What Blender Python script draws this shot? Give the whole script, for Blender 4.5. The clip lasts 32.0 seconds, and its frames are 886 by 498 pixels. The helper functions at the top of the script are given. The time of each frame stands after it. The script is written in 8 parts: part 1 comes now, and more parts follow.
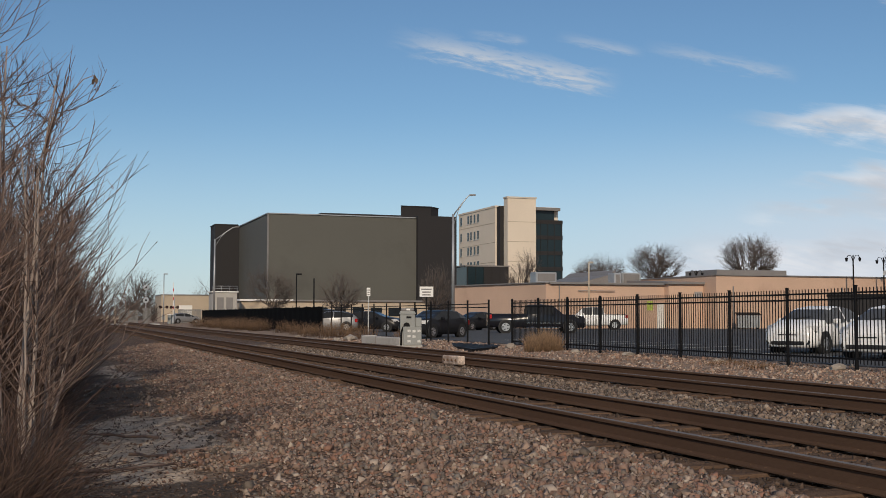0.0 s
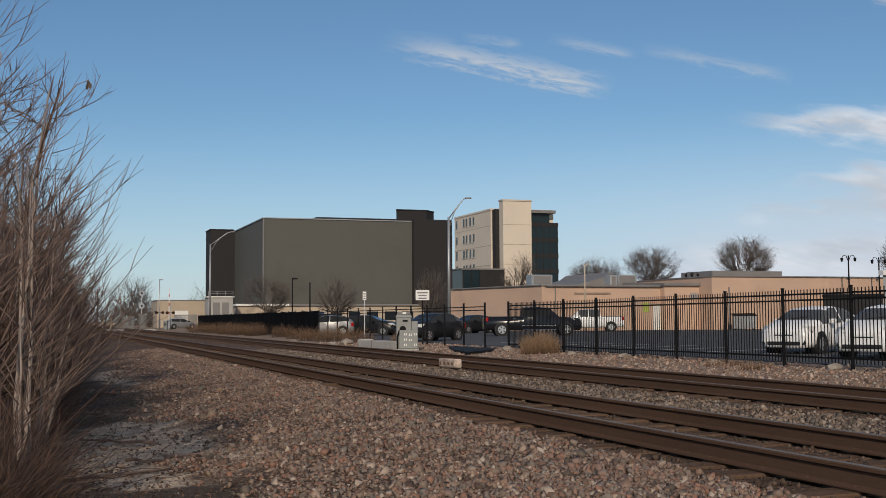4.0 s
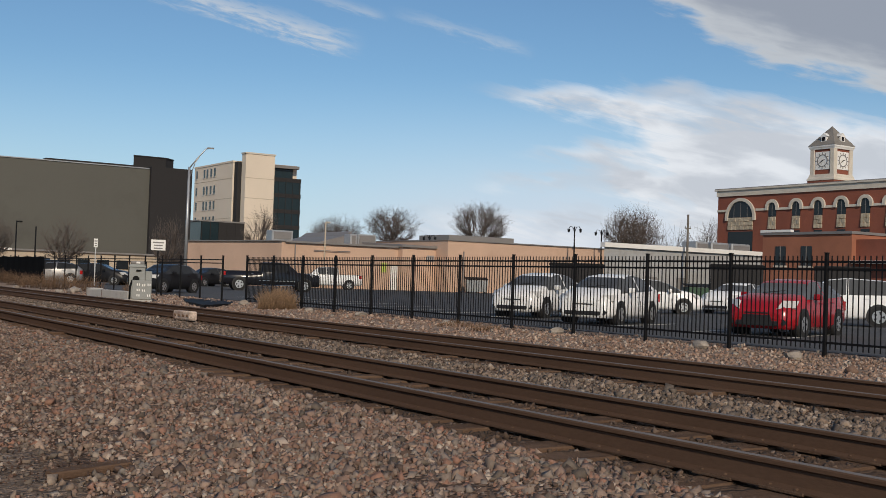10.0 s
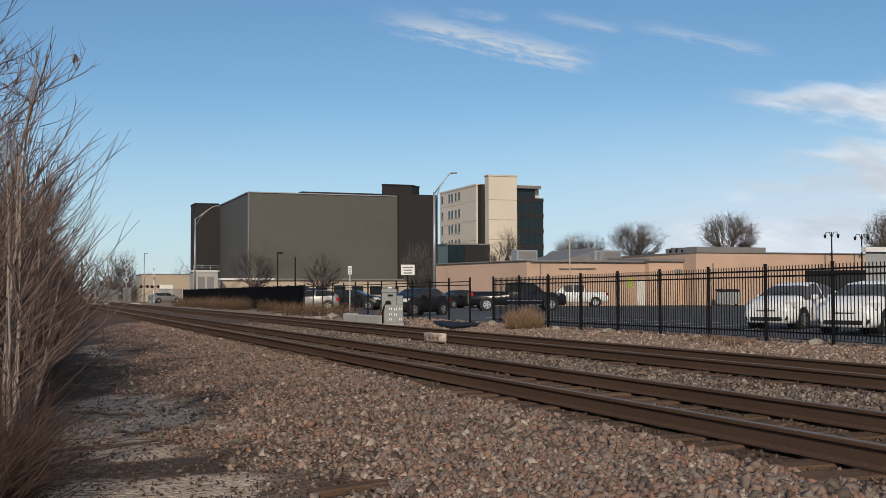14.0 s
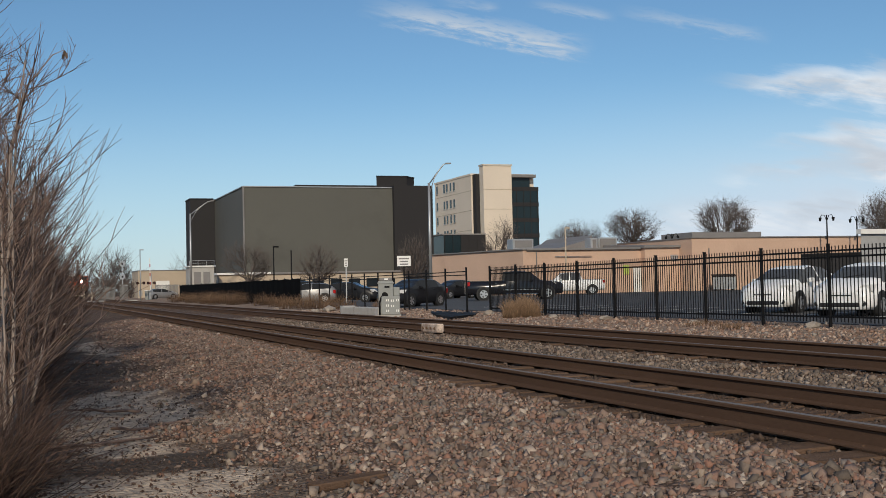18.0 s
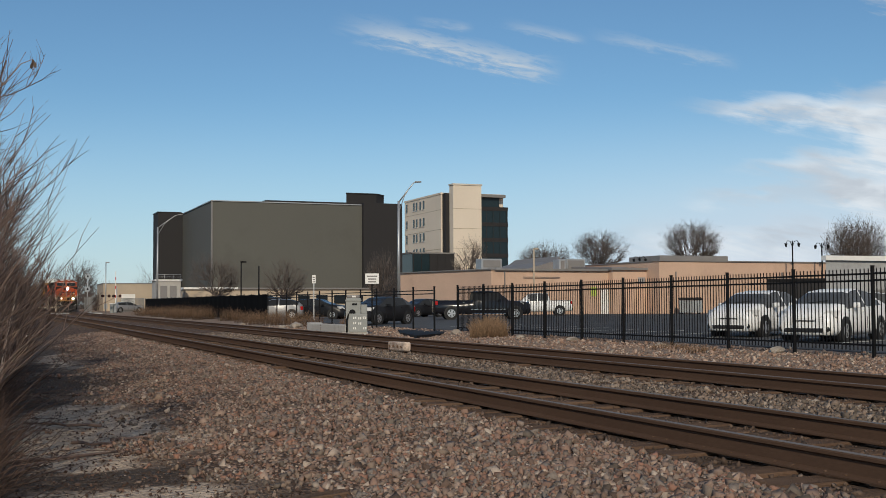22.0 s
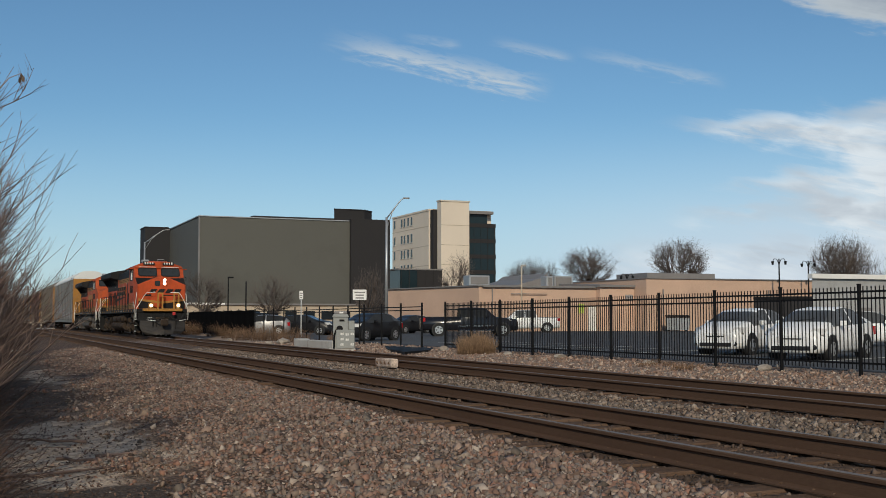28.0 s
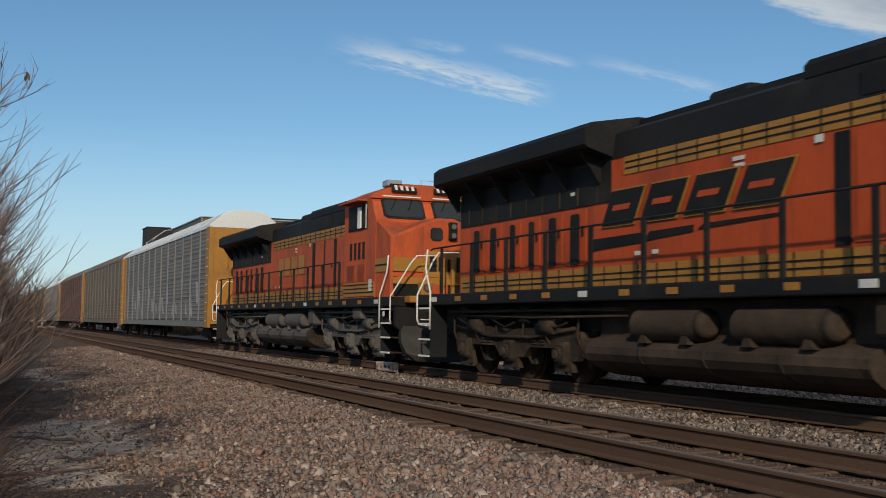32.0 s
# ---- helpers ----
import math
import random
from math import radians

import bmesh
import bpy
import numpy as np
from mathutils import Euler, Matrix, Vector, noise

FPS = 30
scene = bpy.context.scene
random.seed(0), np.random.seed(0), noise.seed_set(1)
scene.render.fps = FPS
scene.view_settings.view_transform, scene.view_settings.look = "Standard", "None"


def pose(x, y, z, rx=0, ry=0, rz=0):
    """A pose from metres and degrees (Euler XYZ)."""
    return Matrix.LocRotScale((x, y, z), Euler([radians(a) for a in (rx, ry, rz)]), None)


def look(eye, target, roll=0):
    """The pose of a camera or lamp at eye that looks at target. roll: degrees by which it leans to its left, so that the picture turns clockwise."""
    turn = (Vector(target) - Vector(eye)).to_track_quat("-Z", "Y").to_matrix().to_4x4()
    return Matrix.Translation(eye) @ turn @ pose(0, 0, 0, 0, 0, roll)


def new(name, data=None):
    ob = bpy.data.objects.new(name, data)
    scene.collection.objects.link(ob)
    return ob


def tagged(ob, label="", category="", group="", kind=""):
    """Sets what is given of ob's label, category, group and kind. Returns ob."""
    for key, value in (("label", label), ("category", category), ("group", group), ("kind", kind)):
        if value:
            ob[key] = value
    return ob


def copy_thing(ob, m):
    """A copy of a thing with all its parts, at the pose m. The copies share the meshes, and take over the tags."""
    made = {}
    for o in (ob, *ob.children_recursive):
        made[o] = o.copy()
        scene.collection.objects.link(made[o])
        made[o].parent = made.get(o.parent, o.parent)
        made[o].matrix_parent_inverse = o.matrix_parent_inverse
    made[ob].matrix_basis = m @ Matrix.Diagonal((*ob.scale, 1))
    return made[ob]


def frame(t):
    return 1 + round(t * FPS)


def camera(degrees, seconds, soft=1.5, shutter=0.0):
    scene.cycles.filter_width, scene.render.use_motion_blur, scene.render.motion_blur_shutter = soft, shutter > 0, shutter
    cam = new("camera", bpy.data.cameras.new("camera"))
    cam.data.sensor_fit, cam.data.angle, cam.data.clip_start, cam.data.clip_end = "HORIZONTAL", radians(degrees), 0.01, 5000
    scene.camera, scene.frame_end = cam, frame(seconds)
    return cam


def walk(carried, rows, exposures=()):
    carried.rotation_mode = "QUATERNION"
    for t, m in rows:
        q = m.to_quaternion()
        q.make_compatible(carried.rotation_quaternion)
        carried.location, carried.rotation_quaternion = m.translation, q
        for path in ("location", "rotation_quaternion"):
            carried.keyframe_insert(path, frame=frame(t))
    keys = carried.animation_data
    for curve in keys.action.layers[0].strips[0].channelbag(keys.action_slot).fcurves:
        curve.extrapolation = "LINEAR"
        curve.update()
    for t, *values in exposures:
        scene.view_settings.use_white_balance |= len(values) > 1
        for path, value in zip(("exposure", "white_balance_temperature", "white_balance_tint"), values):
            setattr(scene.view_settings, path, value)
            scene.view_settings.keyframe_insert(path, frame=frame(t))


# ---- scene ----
cam = camera(43.2, 32.0, soft=0.85, shutter=0.12)
PATH = [
    (0.0, pose(0.012, 0.039, 1.158, 93.414, -0.100, -19.340)),
    (0.5, pose(0.017, 0.045, 1.153, 93.680, -0.211, -19.446)),
    (1.0, pose(0.016, 0.039, 1.155, 93.806, -0.240, -19.512)),
    (1.5, pose(0.016, 0.032, 1.153, 93.726, -0.265, -19.649)),
    (2.0, pose(0.018, 0.040, 1.150, 93.542, 0.052, -19.630)),
    (2.5, pose(0.016, 0.050, 1.148, 93.448, 0.120, -19.522)),
    (4.5, pose(0.015, 0.037, 1.154, 93.742, 0.411, -19.542)),
    (5.0, pose(0.011, 0.042, 1.158, 93.980, 0.293, -19.588)),
    (5.5, pose(0.012, 0.041, 1.151, 94.156, 0.172, -19.754)),
    (6.0, pose(0.012, 0.039, 1.145, 94.172, 0.023, -19.921)),
    (6.5, pose(0.013, 0.043, 1.151, 94.138, -0.336, -20.063)),
    (7.0, pose(0.012, 0.050, 1.148, 94.040, -0.060, -19.783)),
    (7.5, pose(0.014, 0.025, 1.149, 93.844, 0.359, -20.043)),
    (8.0, pose(0.027, 0.056, 1.165, 93.584, 2.148, -21.988)),
    (8.5, pose(0.029, 0.057, 1.153, 93.306, 1.154, -24.947)),
    (9.0, pose(0.000, -0.006, 1.123, 92.886, 0.442, -28.951)),
    (9.5, pose(-0.016, -0.019, 1.140, 91.301, -1.541, -30.399)),
    (10.0, pose(-0.052, -0.026, 1.133, 91.592, -1.975, -32.865)),
    (10.5, pose(-0.062, 0.022, 1.118, 91.555, -0.808, -30.448)),
    (11.0, pose(-0.025, 0.036, 1.126, 91.719, 0.088, -26.232)),
    (11.5, pose(0.003, 0.023, 1.131, 91.823, 0.723, -24.198)),
    (12.0, pose(0.004, 0.020, 1.138, 92.077, 0.457, -22.668)),
    (12.5, pose(-0.009, -0.031, 1.140, 92.303, 0.376, -21.193)),
    (13.0, pose(-0.007, -0.033, 1.143, 92.388, 0.358, -20.352)),
    (13.5, pose(-0.015, -0.052, 1.147, 92.275, 0.090, -20.089)),
    (14.0, pose(-0.020, -0.053, 1.141, 92.305, 0.168, -20.290)),
    (14.5, pose(-0.018, -0.027, 1.138, 92.323, 0.282, -20.456)),
    (16.5, pose(-0.015, -0.030, 1.135, 92.333, 0.088, -20.343)),
    (17.0, pose(-0.012, -0.015, 1.139, 92.273, 0.352, -20.228)),
    (17.5, pose(-0.003, -0.028, 1.137, 92.083, 1.066, -20.174)),
    (18.0, pose(-0.002, -0.029, 1.137, 91.819, 1.312, -20.456)),
    (18.5, pose(0.004, -0.024, 1.130, 91.711, 0.967, -20.753)),
    (19.0, pose(0.008, -0.037, 1.135, 91.743, 0.817, -21.104)),
    (19.5, pose(0.006, -0.025, 1.138, 91.943, 0.785, -21.423)),
    (20.0, pose(0.004, -0.016, 1.137, 92.209, 0.743, -21.565)),
    (20.5, pose(0.004, -0.021, 1.135, 92.418, 0.595, -21.638)),
    (21.0, pose(0.003, -0.025, 1.133, 92.484, 0.495, -21.848)),
    (21.5, pose(0.014, -0.019, 1.136, 92.586, 0.563, -21.970)),
    (22.0, pose(0.009, -0.018, 1.136, 92.752, 0.275, -22.095)),
    (22.5, pose(0.008, -0.013, 1.134, 92.893, 0.211, -22.271)),
    (23.0, pose(0.000, -0.016, 1.140, 93.025, 0.096, -22.259)),
    (23.5, pose(-0.003, -0.022, 1.139, 93.178, -0.003, -22.260)),
    (24.0, pose(-0.003, -0.018, 1.133, 93.300, -0.262, -22.281)),
    (24.5, pose(0.000, -0.014, 1.137, 93.512, 0.059, -22.247)),
    (25.0, pose(0.003, -0.024, 1.138, 93.661, -0.024, -22.165)),
    (25.5, pose(-0.001, -0.008, 1.135, 93.612, 0.021, -22.344)),
    (27.5, pose(-0.006, -0.017, 1.139, 93.547, -0.130, -22.559)),
    (28.0, pose(0.005, -0.006, 1.138, 93.590, 0.042, -22.740)),
    (28.5, pose(-0.001, -0.003, 1.137, 93.681, 0.034, -22.904)),
    (29.0, pose(-0.006, 0.004, 1.130, 93.704, -0.113, -22.797)),
    (29.5, pose(-0.006, -0.013, 1.136, 93.797, -0.316, -22.631)),
    (30.0, pose(-0.007, -0.005, 1.133, 93.820, -0.319, -22.686)),
    (30.5, pose(-0.005, -0.008, 1.132, 93.766, -0.260, -22.673)),
    (31.0, pose(-0.012, -0.027, 1.131, 93.745, -0.290, -22.565)),
    (31.5, pose(-0.006, -0.005, 1.135, 93.743, -0.506, -22.539)),
    (32.0, pose(-0.002, -0.002, 1.137, 93.823, -0.844, -22.706)),
]
walk(cam, PATH, exposures=[(0, 0.0, 6500, 10), (2, -0.02, 6450, 10), (6, -0.06, 6380, 9), (9, -0.06, 6400, 9), (10.5, 0.10, 6420, 9), (14, 0.12, 6300, 8), (18, 0.08, 6260, 7), (24, 0.0, 6220, 5), (29, -0.02, 6200, 4), (31.3, 0.0, 6200, 4), (32, 0.15, 6280, 5)])

# ---- light ----
SUN_AZ, SUN_EL = 206.0, 27.0      # clockwise from the track's far end, and height, in degrees
world = bpy.data.worlds.new("sky")
scene.world = world
world.use_nodes = True


def build_sky():
    nt = world.node_tree
    N, Lk = nt.nodes, nt.links
    N.clear()

    def math_node(op, a, b=None, c=None, clamp=False):
        n = N.new("ShaderNodeMath")
        n.operation, n.use_clamp = op, clamp
        for i, s in enumerate((a, b, c)):
            if s is None:
                continue
            if isinstance(s, (int, float)):
                n.inputs[i].default_value = s
            else:
                Lk.new(s, n.inputs[i])
        return n.outputs[0]

    def smooth(a, lo, hi):
        n = N.new("ShaderNodeMapRange")
        n.interpolation_type = "SMOOTHSTEP"
        n.inputs[1].default_value, n.inputs[2].default_value = lo, hi
        Lk.new(a, n.inputs[0])
        return n.outputs[0]

    sky = N.new("ShaderNodeTexSky")
    sky.sky_type, sky.sun_disc = "NISHITA", False
    sky.sun_elevation, sky.sun_rotation = radians(SUN_EL), radians(SUN_AZ)
    sky.altitude, sky.air_density, sky.dust_density, sky.ozone_density = 200, 1.0, 0.3, 2.5
    co = N.new("ShaderNodeTexCoord")
    sep = N.new("ShaderNodeSeparateXYZ")
    Lk.new(co.outputs["Generated"], sep.inputs[0])
    x, y, z = sep.outputs
    az = math_node("MULTIPLY", math_node("ARCTAN2", x, y), 57.2958)
    el = math_node("MULTIPLY", math_node("ARCSINE", z), 57.2958)

    def noise_at(sx, sy, shear, scale, detail, rough, off=0.0, warp=0.0):
        c = N.new("ShaderNodeCombineXYZ")
        Lk.new(math_node("MULTIPLY", az, sx), c.inputs[0])
        Lk.new(math_node("MULTIPLY", math_node("ADD", el, math_node("MULTIPLY", az, shear)), sy), c.inputs[1])
        c.inputs[2].default_value = off
        t = N.new("ShaderNodeTexNoise")
        t.inputs["Scale"].default_value, t.inputs["Detail"].default_value = scale, detail
        t.inputs["Roughness"].default_value, t.inputs["Distortion"].default_value = rough, warp
        Lk.new(c.outputs[0], t.inputs["Vector"])
        return t.outputs[0]

    def streak(a0, e0, a1, e1, wide, soft_end, off):
        """A thin slanted wisp of cloud from one direction to another."""
        ln = math.hypot(a1 - a0, e1 - e0)
        ux, uy = (a1 - a0) / ln, (e1 - e0) / ln
        da, de = math_node("SUBTRACT", az, a0), math_node("SUBTRACT", el, e0)
        s = math_node("ADD", math_node("MULTIPLY", da, ux), math_node("MULTIPLY", de, uy))
        v = math_node("SUBTRACT", math_node("MULTIPLY", de, ux), math_node("MULTIPLY", da, uy))
        n = noise_at(0.55, 2.6, 0.2, 1.0, 6, 0.62, off, 0.4)
        v = math_node("ADD", v, math_node("MULTIPLY", math_node("SUBTRACT", n, 0.5), wide * 2.2))
        across = smooth(math_node("ABSOLUTE", v), wide, 0.0)
        along = math_node("MULTIPLY", smooth(s, -soft_end * 0.4, soft_end), smooth(s, ln, ln - soft_end * 0.8))
        return math_node("MULTIPLY", math_node("MULTIPLY", across, along), smooth(n, 0.22, 0.68))

    # high wisps
    w = math_node("MULTIPLY", streak(17.4, 14.0, 28.7, 11.6, 0.82, 3.2, 0.0), 0.86)
    for args, k in (((20.8, 14.35, 23.9, 13.9, 0.30, 1.0, 3.0), 0.30), ((25.5, 14.1, 29.8, 13.1, 0.36, 1.6, 5.0), 0.38),
                    ((30.2, 13.4, 37.4, 11.6, 0.50, 2.4, 8.0), 0.42)):
        w = math_node("ADD", w, math_node("MULTIPLY", streak(*args), k))
    # the bank of cloud: two tongues that grow together, and a higher one with a dark base
    big = noise_at(0.085, 0.36, 0.20, 1.0, 6, 0.50, 11.0, 0.35)
    fine = noise_at(0.24, 0.70, 0.16, 1.0, 5, 0.52, 21.0, 0.3)
    wisp = noise_at(0.30, 1.9, 0.24, 1.0, 7, 0.62, 31.0, 0.5)

    def bent(pts):
        """A broken line over the azimuth: points of azimuth and height."""
        out, last = pts[0][1], 0.0
        for (a0, e0), (a1, e1) in zip(pts, pts[1:]):
            k = (e1 - e0) / (a1 - a0)
            out = math_node("ADD", out, math_node("MULTIPLY", math_node("MAXIMUM", math_node("SUBTRACT", az, a0), 0.0), k - last))
            last = k
        return out

    warp = math_node("ADD", math_node("MULTIPLY", math_node("SUBTRACT", fine, 0.5), 2.0), math_node("MULTIPLY", math_node("SUBTRACT", wisp, 0.5), 1.5))
    elw = math_node("ADD", el, warp)

    def tongue(top, bottom, tip, soft_tip, soft_top, soft_low):
        m = math_node("MULTIPLY", smooth(math_node("SUBTRACT", bent(top), elw), 0.0, soft_top), smooth(math_node("SUBTRACT", elw, bent(bottom)), 0.0, soft_low))
        return math_node("MULTIPLY", m, smooth(math_node("ADD", az, math_node("MULTIPLY", warp, 0.8)), tip, tip + soft_tip))

    upper_t = tongue(((30, 9.9), (37, 10.35), (40, 10.75), (42.6, 10.35), (45, 10.7), (48, 10.2), (56, 8.2)), ((30, 9.6), (34.5, 9.1), (37.5, 8.4), (42.3, 7.5), (44.5, 5.5), (47, 0.5)), 32.6, 3.8, 1.15, 1.3)
    lower_t = tongue(((30, 6.9), (37, 7.1), (42, 7.7), (56, 7.9)), ((30, 6.6), (37, 6.2), (40, 5.4), (44, 3.0), (47, 0.5)), 35.4, 2.4, 0.8, 1.3)
    third_t = tongue(((30, 5.5), (37, 5.8), (42, 5.95), (56, 5.6)), ((30, 4.7), (36, 4.6), (42, 4.4), (56, 4.0)), 33.6, 3.0, 0.6, 0.7)
    base_t = tongue(((10, 4.2), (56, 4.3)), ((10, 1.0), (56, 0.5)), 28.5, 6.0, 1.1, 1.4)
    bank = math_node("ADD", math_node("MULTIPLY", upper_t, math_node("ADD", 0.70, math_node("MULTIPLY", smooth(math_node("ADD", math_node("MULTIPLY", wisp, 0.6), math_node("MULTIPLY", big, 0.4)), 0.38, 0.62), 0.5))),
                     math_node("MULTIPLY", lower_t, math_node("ADD", 0.60, math_node("MULTIPLY", smooth(wisp, 0.36, 0.64), 0.40))))
    bank = math_node("ADD", bank, math_node("ADD", math_node("MULTIPLY", third_t, 0.50), math_node("MULTIPLY", base_t, math_node("ADD", 0.30, math_node("MULTIPLY", smooth(wisp, 0.34, 0.62), 0.55)))))
    up = math_node("SUBTRACT", math_node("ADD", elw, math_node("MULTIPLY", math_node("SUBTRACT", fine, 0.5), 0.9)), bent(((34, 16.9), (39.4, 15.3), (44.4, 13.4), (46.3, 11.9), (51, 10.3), (60, 7.5))))
    upper = math_node("MULTIPLY", smooth(up, 0.0, 0.8), smooth(az, 33.0, 38.0))
    # low veil over the horizon
    veil = math_node("MULTIPLY", math_node("MULTIPLY", smooth(el, 11.0, 0.2), math_node("ADD", 1.05, smooth(az, 16.0, 40.0))), 0.5)
    low = math_node("MULTIPLY", math_node("MULTIPLY", smooth(math_node("ADD", el, math_node("MULTIPLY", warp, 0.9)), 7.0, 1.0), smooth(math_node("ADD", az, math_node("MULTIPLY", warp, 2.0)), 25.0, 40.0)), 0.85)
    far_side = math_node("MULTIPLY", smooth(noise_at(0.03, 0.06, 0.0, 1.0, 6, 0.55, 40.0), 0.55, 0.72), smooth(math_node("ABSOLUTE", az), 58.0, 75.0))

    def over(base, color, fac):
        m = N.new("ShaderNodeMix")
        m.data_type = "RGBA"
        Lk.new(fac, m.inputs[0])
        Lk.new(base, m.inputs[6])
        if isinstance(color, tuple):
            m.inputs[7].default_value = (*color, 1)
        else:
            Lk.new(color, m.inputs[7])
        return m.outputs[2]

    def clamp01(a):
        return math_node("MULTIPLY", a, 1.0, None, True)

    shade = N.new("ShaderNodeMix")
    shade.data_type = "RGBA"
    Lk.new(smooth(up, 0.3, 2.6), shade.inputs[0])
    shade.inputs[6].default_value, shade.inputs[7].default_value = (7.0, 7.2, 7.5, 1), (4.0, 4.3, 5.0, 1)
    tint = N.new("ShaderNodeMix")
    tint.data_type, tint.blend_type = "RGBA", "MULTIPLY"
    tint.inputs[0].default_value = 1.0
    tint.inputs[7].default_value = SKY_TINT
    Lk.new(sky.outputs[0], tint.inputs[6])
    c = over(tint.outputs[2], (7.2, 8.4, 10.2), clamp01(veil))
    c = over(c, (8.0, 8.7, 9.7), clamp01(low))
    lit = N.new("ShaderNodeMix")
    lit.data_type = "RGBA"
    Lk.new(smooth(math_node("ADD", fine, math_node("MULTIPLY", big, 0.5)), 0.62, 0.92), lit.inputs[0])
    lit.inputs[6].default_value, lit.inputs[7].default_value = (7.1, 7.5, 8.2, 1), (9.8, 10.1, 10.6, 1)
    c = over(c, lit.outputs[2], clamp01(math_node("MULTIPLY", bank, 0.92)))
    c = over(c, (7.6, 7.9, 8.3), clamp01(w))
    c = over(c, shade.outputs[2], clamp01(math_node("MULTIPLY", upper, 0.92)))
    c = over(c, (4.6, 4.8, 5.2), clamp01(math_node("MULTIPLY", far_side, 0.8)))
    bg = N.new("ShaderNodeBackground")
    bg.inputs[1].default_value = SKY_STRENGTH
    Lk.new(c, bg.inputs[0])
    out = N.new("ShaderNodeOutputWorld")
    Lk.new(bg.outputs[0], out.inputs[0])


SKY_STRENGTH = 0.076
SKY_TINT = (0.84, 1.0, 1.085, 1)
build_sky()
sun_data = bpy.data.lights.new("sun", "SUN")
sun_data.energy, sun_data.angle, sun_data.color = 2.65, radians(1.0), (1.0, 0.83, 0.63)
sun = new("sun", sun_data)
_a, _e = radians(SUN_AZ), radians(SUN_EL)
sun.matrix_world = look((60 * math.sin(_a), 60 * math.cos(_a), 40), (60 * math.sin(_a) - math.sin(_a) * math.cos(_e), 60 * math.cos(_a) - math.cos(_a) * math.cos(_e), 40 - math.sin(_e)))


# ---- mesh helpers ----
class Mesh:
    """Collects points and faces, then makes one mesh of them."""

    def __init__(self):
        self.v, self.f, self.s = [], [], []

    def quadring(self, rings, closed=True, caps=True, smooth=False):
        b = len(self.v)
        n = len(rings[0])
        for r in rings:
            self.v.extend(tuple(p) for p in r)
        for i in range(len(rings) - 1):
            for j in range(n if closed else n - 1):
                k = (j + 1) % n
                self.f.append((b + i * n + j, b + i * n + k, b + (i + 1) * n + k, b + (i + 1) * n + j))
                self.s.append(smooth)
        if caps and closed:
            self.f.append(tuple(b + j for j in reversed(range(n))))
            self.f.append(tuple(b + (len(rings) - 1) * n + j for j in range(n)))
            self.s += [False, False]
        return self

    def box(self, x0, x1, y0, y1, z0, z1, c=0.0):
        """A box; c chamfers its upright and level edges."""
        if c <= 0:
            self.quadring([[(x0, y0, z), (x1, y0, z), (x1, y1, z), (x0, y1, z)] for z in (z0, z1)])
        else:
            def ring(z, i):
                return [(x0 + i + c, y0 + i, z), (x1 - i - c, y0 + i, z), (x1 - i, y0 + i + c, z), (x1 - i, y1 - i - c, z),
                        (x1 - i - c, y1 - i, z), (x0 + i + c, y1 - i, z), (x0 + i, y1 - i - c, z), (x0 + i, y0 + i + c, z)]
            self.quadring([ring(z0, c * 0.6), ring(z0 + c, 0), ring(z1 - c, 0), ring(z1, c * 0.6)])
        return self

    def tube(self, p0, p1, r0, r1=None, n=8, smooth=True, caps=True):
        r1 = r0 if r1 is None else r1
        a, b = Vector(p0), Vector(p1)
        d = (b - a)
        if d.length < 1e-6:
            return self
        d.normalize()
        u = d.orthogonal().normalized()
        w = d.cross(u)
        ring = [(math.cos(2 * math.pi * i / n), math.sin(2 * math.pi * i / n)) for i in range(n)]
        self.quadring([[a + (u * c + w * s) * r0 for c, s in ring], [b + (u * c + w * s) * r1 for c, s in ring]], smooth=smooth, caps=caps)
        return self

    def path(self, pts, r, n=6, r1=None):
        """A pipe along points."""
        pts = [Vector(p) for p in pts]
        r1 = r if r1 is None else r1
        rings, u = [], None
        for i, p in enumerate(pts):
            d = (pts[min(i + 1, len(pts) - 1)] - pts[max(i - 1, 0)]).normalized()
            u = d.orthogonal().normalized() if u is None else (u - d * u.dot(d)).normalized()
            w = d.cross(u)
            rr = r + (r1 - r) * i / max(1, len(pts) - 1)
            rings.append([p + (u * math.cos(2 * math.pi * k / n) + w * math.sin(2 * math.pi * k / n)) * rr for k in range(n)])
        self.quadring(rings, smooth=True)
        return self

    def prism_x(self, prof, x0, x1):
        """A profile of (y, z) drawn out along x."""
        self.quadring([[(x0, y, z) for y, z in prof], [(x1, y, z) for y, z in prof]])
        return self

    def prism_y(self, prof, y0, y1):
        """A profile of (x, z) drawn out along y."""
        self.quadring([[(x, y0, z) for x, z in prof], [(x, y1, z) for x, z in prof]])
        return self

    def prism_z(self, prof, z0, z1):
        self.quadring([[(x, y, z0) for x, y in prof], [(x, y, z1) for x, y in prof]])
        return self

    def poly(self, pts):
        b = len(self.v)
        self.v.extend(tuple(p) for p in pts)
        self.f.append(tuple(range(b, b + len(pts))))
        self.s.append(False)
        return self

    def mesh(self, name, mat=None):
        me = bpy.data.meshes.new(name)
        me.from_pydata([tuple(p) for p in self.v], [], self.f)
        me.polygons.foreach_set("use_smooth", self.s)
        if mat is not None:
            me.materials.append(mat)
        bm = bmesh.new()
        bm.from_mesh(me)
        bmesh.ops.recalc_face_normals(bm, faces=bm.faces)
        bm.to_mesh(me)
        bm.free()
        return me


